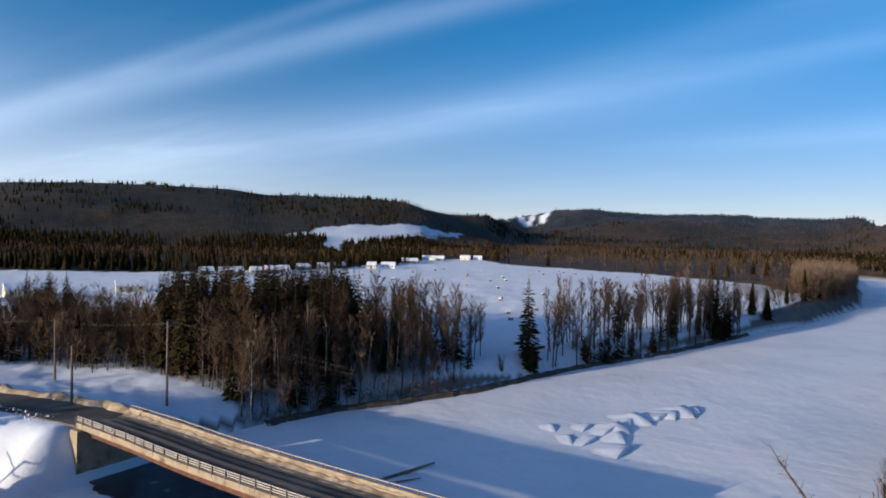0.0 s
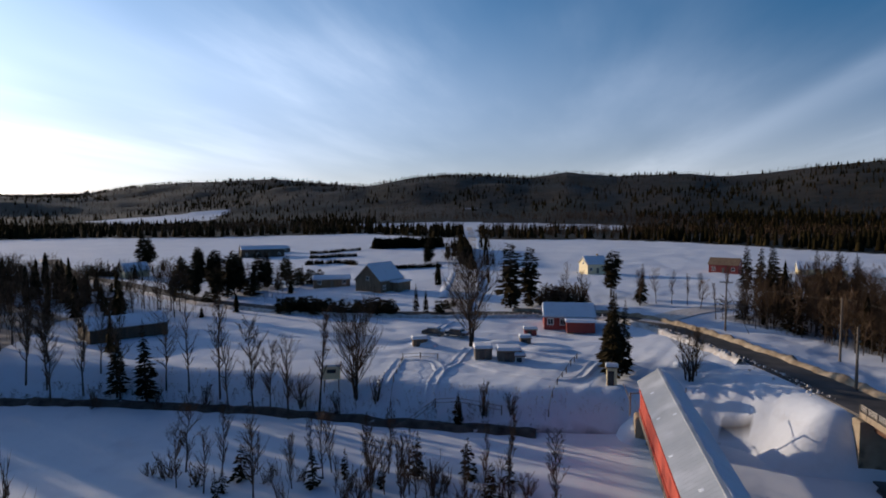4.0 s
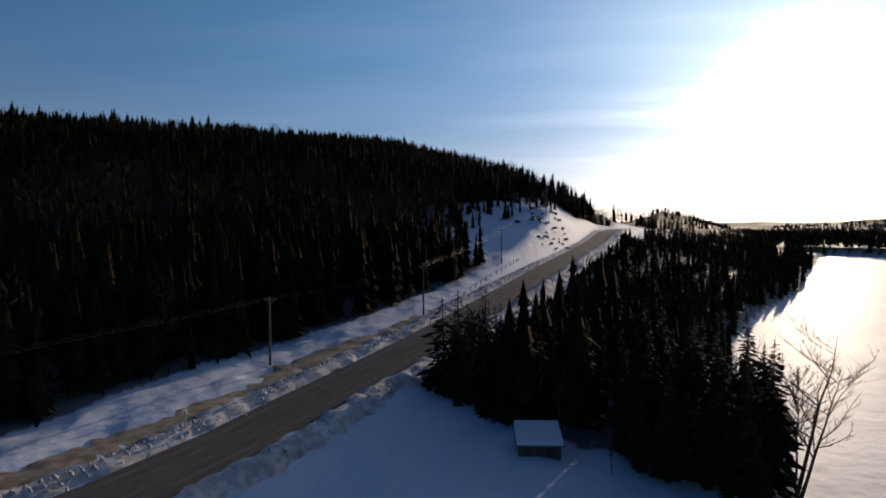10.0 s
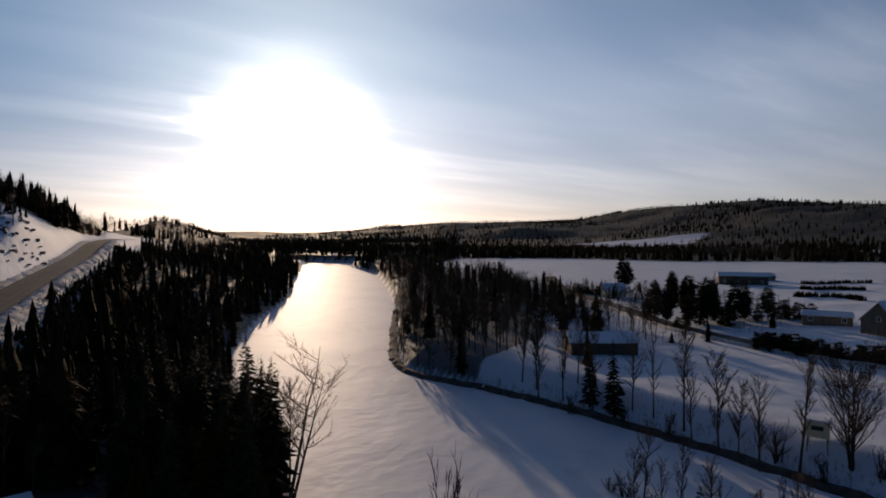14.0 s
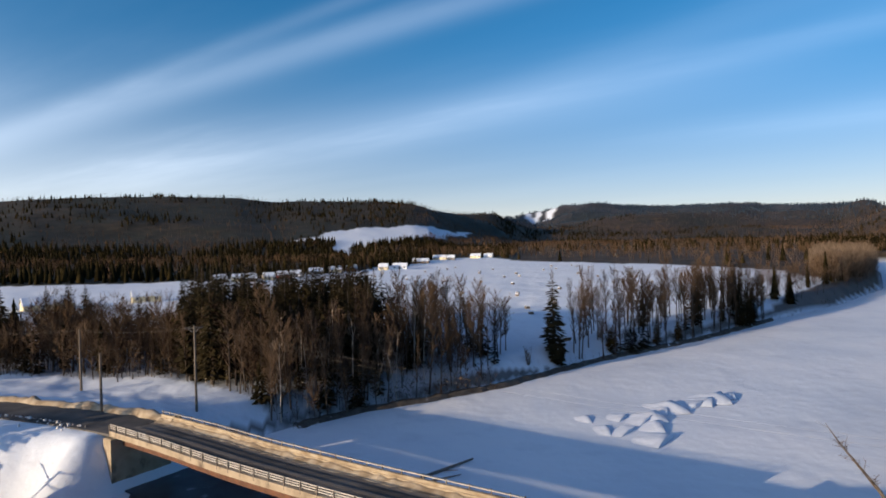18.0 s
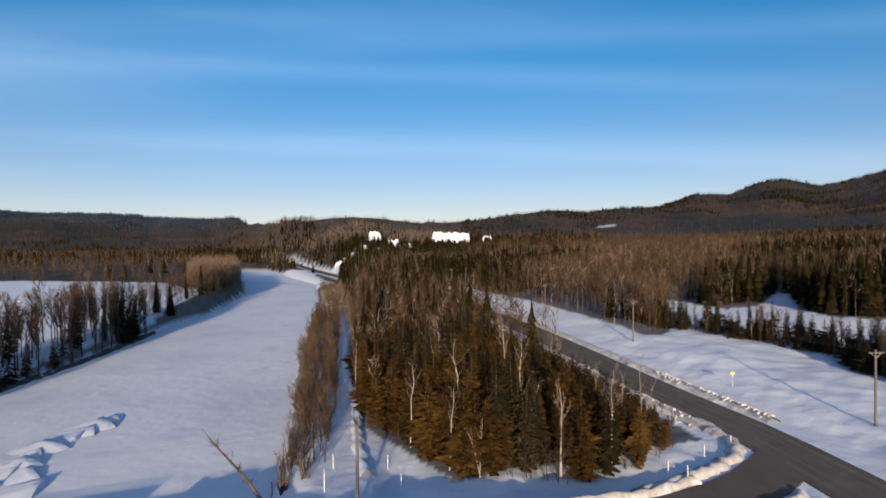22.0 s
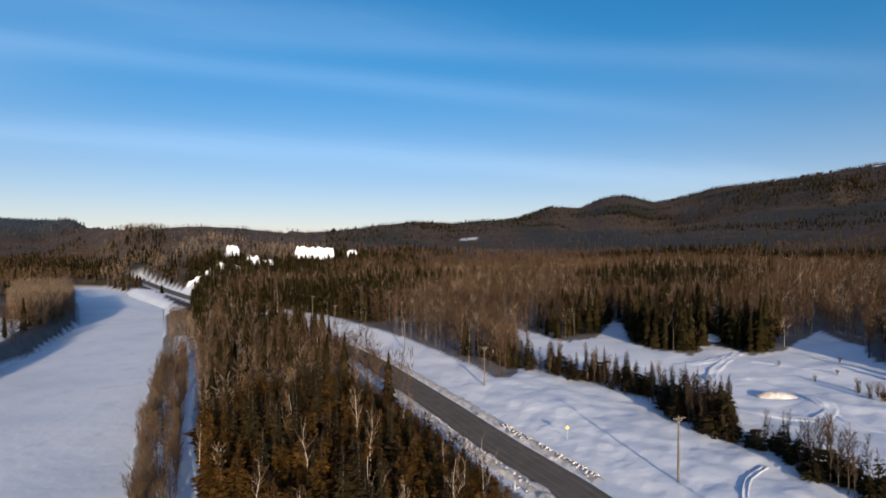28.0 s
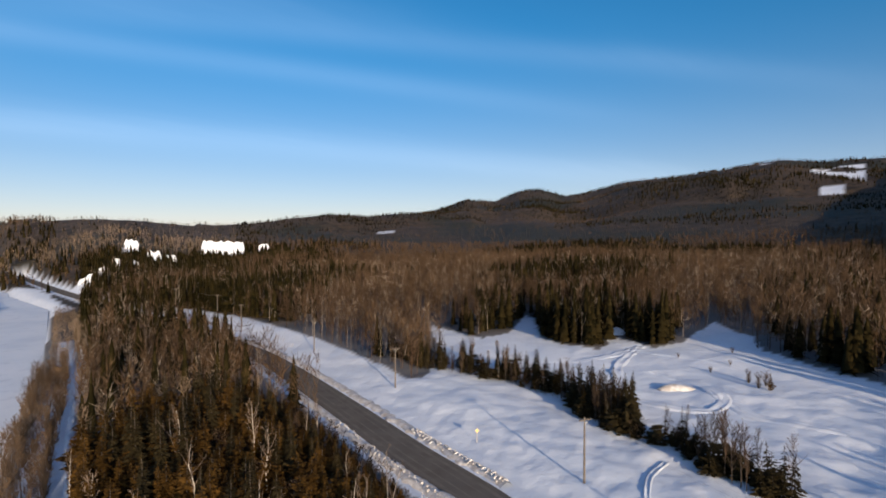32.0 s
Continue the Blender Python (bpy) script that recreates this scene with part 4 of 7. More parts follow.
    for x in (-0.6, L + 0.6):
        Shape().box((x, 0, -2.6), (2.0, 5.0, 4.6), 0, 0.2).put("abutment", CONCRETE, root)
    Shape().box((L * 0.5, 0, -2.8), (1.6, 5.0, 4.6), 0, 0.2).put("pier", CONCRETE, root)
    # swing barrier at the village end
    for s in (1, -1):
        bar = Shape().bar((-0.8, s * 3.0, -0.6), (-0.8, s * 3.0, 2.2), 0.09).bar((-0.8, s * 3.0, 2.1), (-0.8, s * 1.1, 2.3), 0.07).bar((-0.8, s * 3.0, 1.3), (-3.4, s * 3.6, 2.4), 0.06)
        bar.put("barrier_post", WOODGREY, root)


covered_bridge()


# ---- trees ----
def tuft(sh, root, tip, width, droop):
    """A drooping frond: a folded blade with a ragged edge."""
    root, tip = Vector(root), Vector(tip)
    w = tip - root
    side = w.cross(Vector((0, 0, 1)))
    side = side.normalized() if side.length > 1e-4 else Vector((1, 0, 0))
    k = (root.x * 37.1 + tip.y * 91.7 + tip.z * 53.3) % 1.0
    low = Vector((0, 0, -droop))
    sh.add([root, root + w * (0.32 + 0.3 * k) + side * width * (0.7 + 0.7 * k) + low, tip + low * 0.5, root + w * (0.62 - 0.3 * k) - side * width * (1.4 - 0.7 * k) + low, root + w * 0.5 + Vector((0, 0, droop * 0.35))],
           [(0, 4, 1), (4, 2, 1), (4, 3, 2), (0, 3, 4)])


def spruce_master(name, seed, height, spread, levels, arms, needles, start=0.08, bark=BARK, fullness=1.0, power=0.8, lobes=0.0, belly=0.0):
    """A conifer of drooping sprays; lobes: how uneven its outline is; belly: how far the lowest branches draw in."""
    rnd = random.Random(seed)
    root = new(name)
    lean = rnd.uniform(0, 6.28)
    Shape().bar((0, 0, -0.4), (0, 0, height * 0.97), height * 0.013 + 0.04, 0.02, 6).put("trunk", bark, root)
    sh = Shape()
    for l in range(levels):
        t = (l + rnd.uniform(-0.2, 0.2)) / levels
        z = height * (start + (0.985 - start) * t)
        reach = spread * max(0.0, 1 - t) ** power * rnd.uniform(0.75, 1.12) * (1 - belly * max(0.0, 1 - t / 0.3) ** 1.5) + 0.12
        off = rnd.uniform(0, 6.28)
        for a in range(arms if t < 0.8 else max(4, arms - 3)):
            ang = off + 2 * math.pi * a / arms + rnd.uniform(-0.3, 0.3)
            rch = reach * rnd.uniform(0.4, 1.18) * (1 + lobes * math.sin(2 * ang + lean + 5 * t) + 0.6 * lobes * math.sin(3 * ang - 9 * t))
            zz = z + rnd.uniform(-0.6, 0.6) * height / levels
            dz = (0.25 if t > 0.75 else -0.18 + lobes) * rch + rnd.uniform(-0.15, 0.1)
            inner = 0.45 * rch * (lobes > 0) * rnd.random()
            tuft(sh, (math.cos(ang) * inner, math.sin(ang) * inner, zz + 0.1 * rch), (math.cos(ang) * rch, math.sin(ang) * rch, zz + dz), (rch - inner) * 0.30 * fullness + 0.05, 0.10 * rch)
    sh.add([(0.07, 0, height * 0.95), (-0.04, 0.06, height * 0.95), (-0.04, -0.06, height * 0.95), (0, 0, height * 1.02)], [(0, 1, 3), (1, 2, 3), (2, 0, 3)])
    sh.put("crown", needles, root)
    return root


def bare_master(name, seed, height, spread, limbs, twigs, upright=0.6, bark=BARK, stems=1, first=0.3, fine=1.0, twig=None, girth=1.0):
    """A leafless tree: tapered trunk, limbs, branches and a haze of fine twigs."""
    rnd = random.Random(seed)
    root = new(name)
    wood, crown = Shape(), Shape()
    for s in range(stems):
        lean = Vector((rnd.uniform(-1, 1), rnd.uniform(-1, 1), 0)) * (0.05 if stems == 1 else 0.22)
        base = Vector((rnd.uniform(-0.25, 0.25), rnd.uniform(-0.25, 0.25), -0.3)) * (0 if stems == 1 else 1) + Vector((0, 0, -0.3))
        h = height * (1 if s == 0 else rnd.uniform(0.7, 0.98))
        r0 = (0.013 * h + 0.05) * (1 if stems == 1 else 0.75) * girth
        pts = [base]
        for i in range(1, 6):
            t = i / 5
            pts.append(base + Vector((0, 0, h * t)) + lean * h * t + Vector((rnd.uniform(-1, 1), rnd.uniform(-1, 1), 0)) * 0.02 * h * t)
        wood.tube(pts, [r0 * (1 - 0.19 * i) + 0.008 for i in range(6)], 6)
        for l in range(max(3, limbs // stems)):
            t = first + (0.97 - first) * (l + rnd.random()) / max(3, limbs // stems)
            k = min(4, int(t * 5))
            p = pts[k].lerp(pts[k + 1], t * 5 - k)
            ang = rnd.uniform(0, 6.28)
            ln = spread * (0.35 + 0.6 * math.sin(math.pi * min(1.0, 0.12 + 0.85 * (t - first) / (0.97 - first)))) * rnd.uniform(0.6, 1.25) + 0.2
            way = Vector((math.cos(ang), math.sin(ang), upright * rnd.uniform(0.7, 1.6))).normalized()
            q = p + way * ln * 0.5
            way2 = (way + Vector((rnd.uniform(-0.3, 0.3), rnd.uniform(-0.3, 0.3), 0.35 * upright))).normalized()
            e = q + way2 * ln * 0.6
            r = r0 * (1 - t) * 0.55 + 0.012 + 0.006 * fine
            crown.tube([p, q, e], [r, r * 0.7, 0.012], 4)
            for _ in range(max(2, twigs // limbs)):
                u = rnd.uniform(0.15, 1.0)
                o = p.lerp(q, u * 2) if u < 0.5 else q.lerp(e, u * 2 - 1)
                w2 = (way2 + Vector((rnd.uniform(-1, 1), rnd.uniform(-1, 1), rnd.uniform(-0.2, 0.9)))).normalized()
                tl = ln * rnd.uniform(0.18, 0.45)
                side = w2.orthogonal().normalized() * 0.018 * fine
                crown.add([o - side, o + side, o + w2 * tl], [(0, 1, 2)])
                for _ in range(2):
                    o2 = o + w2 * tl * rnd.uniform(0.3, 0.8)
                    w3 = (w2 + Vector((rnd.uniform(-1, 1), rnd.uniform(-1, 1), rnd.uniform(-0.3, 0.8)))).normalized()
                    sd = w3.orthogonal().normalized() * 0.015 * fine
                    crown.add([o2 - sd, o2 + sd, o2 + w3 * tl * 0.6], [(0, 1, 2)])
    wood.put("trunk", bark, root)
    crown.put("crown", twig or TWIG, root)
    return root


MASTERS = {
    "spruce": [spruce_master("spruce", 10 + i, 14, s, 30, 14, NEEDLE, fullness=0.95, lobes=0.12, belly=0.3) for i, s in enumerate((2.5, 3.0, 2.1, 2.7))],
    "young_spruce": [spruce_master("young_spruce", 100 + i, 7, s, 16, 10, NEEDLE, 0.02, fullness=0.95, lobes=0.15, power=p) for i, (s, p) in enumerate(((1.5, 0.8), (1.9, 0.7), (1.2, 0.9)))],
    "cedar": [spruce_master("cedar", 20 + i, 11, s, 27, 14, CEDAR, 0.05, fullness=1.1, power=p, lobes=0.26, belly=0.45) for i, (s, p) in enumerate(((2.9, 0.62), (3.3, 0.72), (2.5, 0.5), (3.1, 0.58), (2.3, 0.66)))],
    "evergreen_bush": [spruce_master("evergreen_bush", 110 + i, 3, w, 13, 12, NEEDLE, 0.0, fullness=1.5, power=p, lobes=0.3, belly=0.5) for i, (w, p) in enumerate(((1.5, 0.38), (1.8, 0.3), (1.3, 0.45)))],
    "pine": [spruce_master("pine", 30 + i, 13, 3.3, 30, 15, NEEDLE, st, fullness=1.5, power=0.42, lobes=0.22, belly=0.5) for i, st in enumerate((0.04, 0.2))],
    "bare_tree": [bare_master("bare_tree", 40 + i, 13, s, 36, 560, u, fine=1.25, girth=0.75) for i, (s, u) in enumerate(((3.2, 1.0), (2.6, 1.6), (3.8, 0.8)))],
    "aspen": [bare_master("aspen", 50 + i, 12, s, 30, 460, u, first=0.28, fine=1.25, girth=0.62) for i, (s, u) in enumerate(((2.0, 1.5), (2.5, 1.2), (1.7, 1.8), (2.2, 1.3)))],
    "birch": [bare_master("birch", 60 + i, 9, s, 12, 70, 1.5, BIRCH, 1 + i % 2, 0.5, 1.1, BIRCHTWIG, 0.45) for i, s in enumerate((1.6, 1.8, 1.4))],
    "shrub": [bare_master("shrub", 70 + i, 4.5, s, 34, 480, 1.3, BARK, 9, 0.12, 1.0) for i, s in enumerate((1.6, 1.9))],
    "leaning_tree": [bare_master("leaning_tree", 90, 14, 4.8, 34, 480, 0.75, BARK, 3, 0.3, 1.0)],
    "broad_tree": [bare_master("broad_tree", 80 + i, 14, 7.0, 60, 1300, 0.95, BARK, 6, 0.16, 1.3) for i in range(2)],
}
SIZE = {"spruce": 12.2, "young_spruce": 6.2, "evergreen_bush": 2.9, "cedar": 12.2, "pine": 11.3, "bare_tree": 15.5, "aspen": 11.6, "birch": 8.4, "shrub": 4.7, "broad_tree": 13.6, "leaning_tree": 14}
LABEL = {
    "spruce": ("dark green spruce with drooping snow-free branches", "conifer tree"),
    "young_spruce": ("small dark young spruce standing in snow", "conifer tree"),
    "cedar": ("olive-brown bushy conifer in a dense stand", "conifer tree"),
    "evergreen_bush": ("dense dark evergreen bush standing in snow", "shrub"),
    "pine": ("broad dark pine with open tiers of branches", "conifer tree"),
    "bare_tree": ("leafless grey-brown tree standing in snow", "bare tree"),
    "aspen": ("tall slim leafless aspen with a twiggy crown", "bare tree"),
    "birch": ("leafless birch with white bark", "bare tree"),
    "shrub": ("leafless many-stemmed brown shrub", "shrub"),
    "leaning_tree": ("leafless river-bank tree with several leaning stems", "bare tree"),
    "broad_tree": ("large spreading leafless tree with many limbs", "bare tree"),
}
used_masters = set()


def plant(kind, x, y, height, group="", seed=None, z=None, lean=2.0, spread=1.0):
    rnd = random.Random(seed if seed is not None else int(x * 7919 + y * 104729))
    ms = MASTERS[kind]
    m = ms[rnd.randrange(len(ms))]
    s = height / SIZE[kind]
    wide = s * rnd.uniform(0.85, 1.15) * spread
    zz = float(ground(x, y)) if z is None else z
    mat = pose(x, y, zz - 0.05, rnd.uniform(-lean, lean), rnd.uniform(-lean, lean), rnd.uniform(0, 360)) @ Matrix.Diagonal((wide, wide, s, 1))
    if m.name in used_masters:
        ob = copy_thing(m, mat)
    else:
        used_masters.add(m.name)
        ob = m
    ob.matrix_basis = mat
    ob["label"], ob["category"] = LABEL[kind]
    if group:
        ob["group"] = group
    return ob


def road_cap(x, y):
    """Trees stay low beside the cleared highway."""
    return np.maximum(0.53 * (along(HIGHWAY, x, y)[0] - 4.5), 0.5)


def scatter(poly, count, gap, seed, mixture, group, test=None, dry=1.0, cap=None):
    """Plant up to count trees in a polygon, at least gap metres apart. mixture: [(weight, kind, low, high)]."""
    rnd = random.Random(seed)
    xs, ys = [p[0] for p in poly], [p[1] for p in poly]
    placed, tries = [], 0
    total = sum(m[0] for m in mixture)
    cand = [(rnd.uniform(min(xs), max(xs)), rnd.uniform(min(ys), max(ys))) for _ in range(count * 40)]
    cx, cy = np.array([c[0] for c in cand]), np.array([c[1] for c in cand])
    ok = inside(poly, cx, cy) & (shore(cx, cy) > dry)
    for i in np.nonzero(ok)[0]:
        x, y = cand[i]
        if len(placed) >= count:
            break
        if any((x - a) ** 2 + (y - b) ** 2 < gap * gap for a, b in placed) or (test and not test(x, y)):
            continue
        placed.append((x, y))
    if placed:
        hz = ground(np.array([p[0] for p in placed]), np.array([p[1] for p in placed]))
    for (x, y), z in zip(placed, hz if placed else []):
        u = rnd.uniform(0, total)
        for wgt, kind, lo, hi in mixture:
            u -= wgt
            if u <= 0:
                break
        tall = rnd.uniform(lo, hi)
        plant(kind, x, y, min(tall, float(cap(x, y)) * rnd.uniform(0.85, 1.1)) if cap else tall, group, rnd.randrange(1 << 30), float(z))
    return placed


# wood across the bridge: spruces behind, bare trees along its front and sides
scatter([(-47.7, 95.5), (-62, 130), (-40, 146), (-22.7, 143), (-15, 110), (-16.5, 103), (-30, 95)], 130, 1.9, 1, [(9, "spruce", 12.5, 17), (1, "aspen", 11, 14)], "trees of the wood across the bridge", dry=0.3)
scatter([(-46, 97), (-37, 92), (-29, 84.5), (-20, 91), (-12, 98), (-15, 104), (-30, 96), (-46, 102)], 64, 1.5, 24, [(6, "aspen", 10, 14), (3, "bare_tree", 8, 12), (0.4, "birch", 8, 11), (1.4, "young_spruce", 5, 9)], "trees of the wood across the bridge", dry=0.3)
scatter([(-20, 91), (-12, 97), (4, 106), (8, 116), (-6, 138), (-17, 132), (-14, 104)], 74, 1.8, 2, [(7, "aspen", 11, 15.5), (3, "bare_tree", 9, 13), (1.2, "young_spruce", 5, 9), (0.5, "birch", 8, 11)], "trees of the wood across the bridge", dry=0.3)
scatter([(-95, 104), (-74, 102), (-47, 99), (-52, 125), (-80, 140), (-100, 150), (-96, 120)], 150, 1.7, 3, [(8, "bare_tree", 7, 11.5), (3, "aspen", 7, 11), (0.7, "young_spruce", 5, 8)], "trees of the wood across the bridge")
scatter([(-45, 98), (-36, 92.5), (-29, 85.5), (-20, 92), (-10, 99), (-15, 106), (-30, 97)], 16, 2.5, 33, [(3, "birch", 9, 13), (2, "aspen", 12, 15)], "trees of the wood across the bridge", dry=0.3)
plant("spruce", -22, 129, 16.5, "trees of the wood across the bridge")
plant("spruce", -25, 126, 15.5, "trees of the wood across the bridge")
# row on the far bank
plant("spruce", 18.2, 123.5, 15.5, "trees on the far bank", spread=1.35)
plant("evergreen_bush", 18.6, 121.8, 5, "trees on the far bank")
for x, y, k, h in ((12, 117, "shrub", 3), (23, 127, "aspen", 10), (27, 131, "aspen", 11), (30, 135, "bare_tree", 11), (33, 133.5, "cedar", 6), (36, 139, "aspen", 11), (40, 141, "aspen", 12), (44, 146, "spruce", 10.5), (46, 143, "cedar", 7),
                   (50, 149, "bare_tree", 11), (53, 148, "cedar", 6.5), (57, 154, "aspen", 11), (61, 157, "spruce", 9.5), (63, 160, "aspen", 12), (68, 162, "aspen", 11), (72, 166, "spruce", 7), (75, 168, "aspen", 12), (79, 172, "aspen", 12),
                   (83, 174, "cedar", 6), (86, 178, "cedar", 5), (90, 183, "aspen", 9), (8, 120, "bare_tree", 9)):
    plant(k, x, y, h * 1.22, "trees on the far bank")
scatter([(24, 126), (92, 182), (86, 190), (20, 132)], 62, 1.6, 4, [(6, "aspen", 12, 16), (3, "bare_tree", 9, 14), (2, "shrub", 3, 5)], "trees on the far bank")
scatter([(20, 119), (34, 132), (60, 151), (95, 182), (93, 187), (57, 157), (28, 133)], 44, 1.5, 23, [(6, "aspen", 12, 16), (0.8, "spruce", 9, 13), (1, "young_spruce", 4, 8)], "trees on the far bank", dry=0.3)
FAR_ROW = [(98, 188), (138, 221), (192, 276), (182, 288), (128, 230), (94, 198)]
THICKET = [(150, 236), (196, 280), (255, 366), (225, 372), (170, 290)]
plant("bare_tree", -2, 128, 9, "lone snags", 5)
# strip of shrubs on the near bank
NEAR_STRIP = [(34.5, 48), (41, 54.5), (47, 60), (79, 96), (126, 143), (146, 162), (240, 265), (246, 258), (150, 152), (128, 134), (84, 91), (58, 64), (47, 54), (39, 46.5)]
scatter([p for p in NEAR_STRIP if p[0] < 130], 120, 1.6, 7, [(4, "aspen", 6, 9.5), (4, "shrub", 4, 6.5), (2, "bare_tree", 6, 9)], "brush on the near bank")
# stand between lane and highway
STAND = [(68, 68), (54, 50), (50, 37), (57, 31), (66, 27), (72, 24), (82, 30), (102, 46), (128, 72), (160, 108), (186, 145), (214, 196), (240, 246), (180, 190), (134, 138), (102, 106)]
FRONT = [(72, 74), (58, 57), (52, 46), (49, 35), (54, 25), (61, 21), (69, 19.5), (74, 20), (86, 29), (104, 46), (114, 60), (118, 72), (108, 80), (92, 82)]
scatter(FRONT, 330, 1.75, 8, [(7.3, "cedar", 7, 11.5), (2.2, "spruce", 8, 12), (0.9, "bare_tree", 6, 9)], "trees of the roadside stand", lambda x, y: along(HIGHWAY, x, y)[0] > 10.5 and along(APPROACH, x, y)[0] > 6, cap=road_cap)
for x, y, h in ((53, 46, 9), (50, 38, 8), (55, 27, 9), (62, 24, 10), (66, 24, 8.5), (50, 34, 6), (73, 24, 9), (59, 57, 8), (63, 65, 8.5), (78, 32, 7), (90, 45, 8), (99, 47.5, 6), (101, 48, 6.5), (58, 33, 10), (70, 40, 11), (64, 46, 11), (80, 48, 11), (76, 58, 11)):
    plant("birch", x, y, h * 1.1, "birches of the roadside stand")
scatter([(140, 98), (148, 98), (156, 101), (166, 110), (168, 118), (156, 114)], 22, 2.0, 27, [(3, "cedar", 8, 10.5), (2, "spruce", 8, 10)], "tall spruces of the roadside stand")
# trees round the yard past the highway
scatter([(176, 64), (157, 46), (152, 35), (148, 25), (143, 16), (138, 7), (131, 4), (136, 0), (147, 6), (152, 16), (157, 25), (164, 42), (182, 64)], 120, 1.3, 10, [(2, "evergreen_bush", 2.5, 5), (2.5, "young_spruce", 3, 7), (1.5, "spruce", 6, 9), (1, "cedar", 3, 8), (3, "aspen", 5, 9), (0.4, "birch", 5, 8)], "trees round the yard")
scatter([(131, 4), (136, 2), (124, -9), (112, -9), (116, -3)], 72, 1.1, 11, [(3, "evergreen_bush", 2.5, 5), (2, "young_spruce", 3, 7), (2, "spruce", 7, 10), (2, "cedar", 3, 9), (2, "aspen", 6, 9), (0.6, "birch", 6, 8)], "trees round the yard")
scatter([(109, -12), (112, -16), (98, -27), (88, -30), (92, -22)], 52, 1.2, 12, [(3, "evergreen_bush", 2, 4), (3, "young_spruce", 3, 6.5), (5, "aspen", 6, 9), (1, "shrub", 2, 4)], "trees round the yard")
for x, y, k, h in ((165, -30, "shrub", 2), (180, -24, "shrub", 1.8), (151, -38, "shrub", 4), (153, -40, "shrub", 4.5), (149, -40, "cedar", 4), (156, -37, "shrub", 3.5), (172, -36, "shrub", 1.6), (190, -40, "shrub", 2), (196, -48, "shrub", 3)):
    plant(k, x, y, h, "trees round the yard")
# village trees
for x, y, k, h in ((-124.5, 72, "pine", 13.5), (-125.5, 77.5, "pine", 12.5), (-131, 106, "pine", 11), (-115, 102, "bare_tree", 10), (-117, 104, "spruce", 9), (-114, 111, "bare_tree", 9.5), (-116, 108, "bare_tree", 10), (-112, 114, "bare_tree", 9), (-125, 149, "spruce", 13), (-121.5, 150, "spruce", 12), (-119, 152, "spruce", 13.5), (-118, 124, "bare_tree", 8),
                   (-93, 47, "broad_tree", 15), (-78.6, 23.2, "broad_tree", 11.5), (-67.2, 56, "spruce", 11), (-69.3, 57.6, "spruce", 10.5), (-71, 59, "spruce", 10), (-73, 61, "spruce", 9.5), (-68.2, 58.6, "spruce", 9.5), (-94, 121, "pine", 9.5), (-92, 123, "spruce", 8), (-61, 64, "shrub", 7.5), (-62, 66, "bare_tree", 8), (-94, 142, "spruce", 13), (-98, 140, "spruce", 12), (-91, 144, "spruce", 12),
                   (-86, 108, "spruce", 3), (-128, 95, "bare_tree", 9), (-132, 92, "bare_tree", 8), (-124, 140, "bare_tree", 9), (-150, 105, "bare_tree", 9), (-104, 110, "bare_tree", 8), (-96.5, -7, "spruce", 9.5), (-93.5, -3, "spruce", 10.5), (-68.6, 33.7, "spruce", 4.2), (-68, 37, "shrub", 4.8), (-66.3, 40, "shrub", 3.4),
                   # dark pines and bushes behind the village road
                   (-169, 11, "pine", 10), (-173, 13, "pine", 11), (-178, 15, "pine", 10), (-172, 17, "evergreen_bush", 5), (-182, 20, "pine", 10.5), (-187, 23, "pine", 9.5), (-184, 26, "evergreen_bush", 5), (-189, 29, "pine", 8.5), (-193, 33, "evergreen_bush", 5), (-193, 37, "evergreen_bush", 4.5), (-190, 34, "cedar", 7), (-166, 8, "pine", 8), (-178, 8, "pine", 11), (-186, 15, "spruce", 12), (-192, 24, "spruce", 10), (-198, 41, "evergreen_bush", 4),
                   (-164, 3, "pine", 9), (-170, 0, "pine", 10), (-176, -2, "cedar", 9), (-184, 4, "pine", 11), (-194, 8, "pine", 10), (-160, 6, "evergreen_bush", 3), (-262, -16, "pine", 13), (-266, -14, "pine", 11), (-232, 4, "pine", 9), (-226, 8, "cedar", 8), (-240, -2, "cedar", 8), (-214, 16, "pine", 8),
                   (-158, -8, "bare_tree", 13), (-155, -5, "bare_tree", 12), (-152, -2, "bare_tree", 14), (-150, 0, "bare_tree", 12), (-161, -11, "bare_tree", 12), (-146, 1, "bare_tree", 11), (-143, -1, "bare_tree", 12), (-147, -4, "bare_tree", 11), (-156, -12, "bare_tree", 12),
                   (-168, -25, "evergreen_bush", 3.6), (-170, -22, "evergreen_bush", 3.2), (-166.5, -22.5, "evergreen_bush", 3), (-160, -15, "evergreen_bush", 3), (-158, -12.5, "evergreen_bush", 2.6), (-162, -17, "evergreen_bush", 2.8),
                   (-126.5, 49, "spruce", 6), (-125.5, 51, "spruce", 5), (-123.5, 53.5, "evergreen_bush", 3), (-128, 57, "evergreen_bush", 2.2), (-131, 60, "evergreen_bush", 2.4), (-250, 99, "spruce", 12), (-253, 101, "pine", 10), (-247, 97, "spruce", 9)):
    plant(k, x, y, h, "village trees")
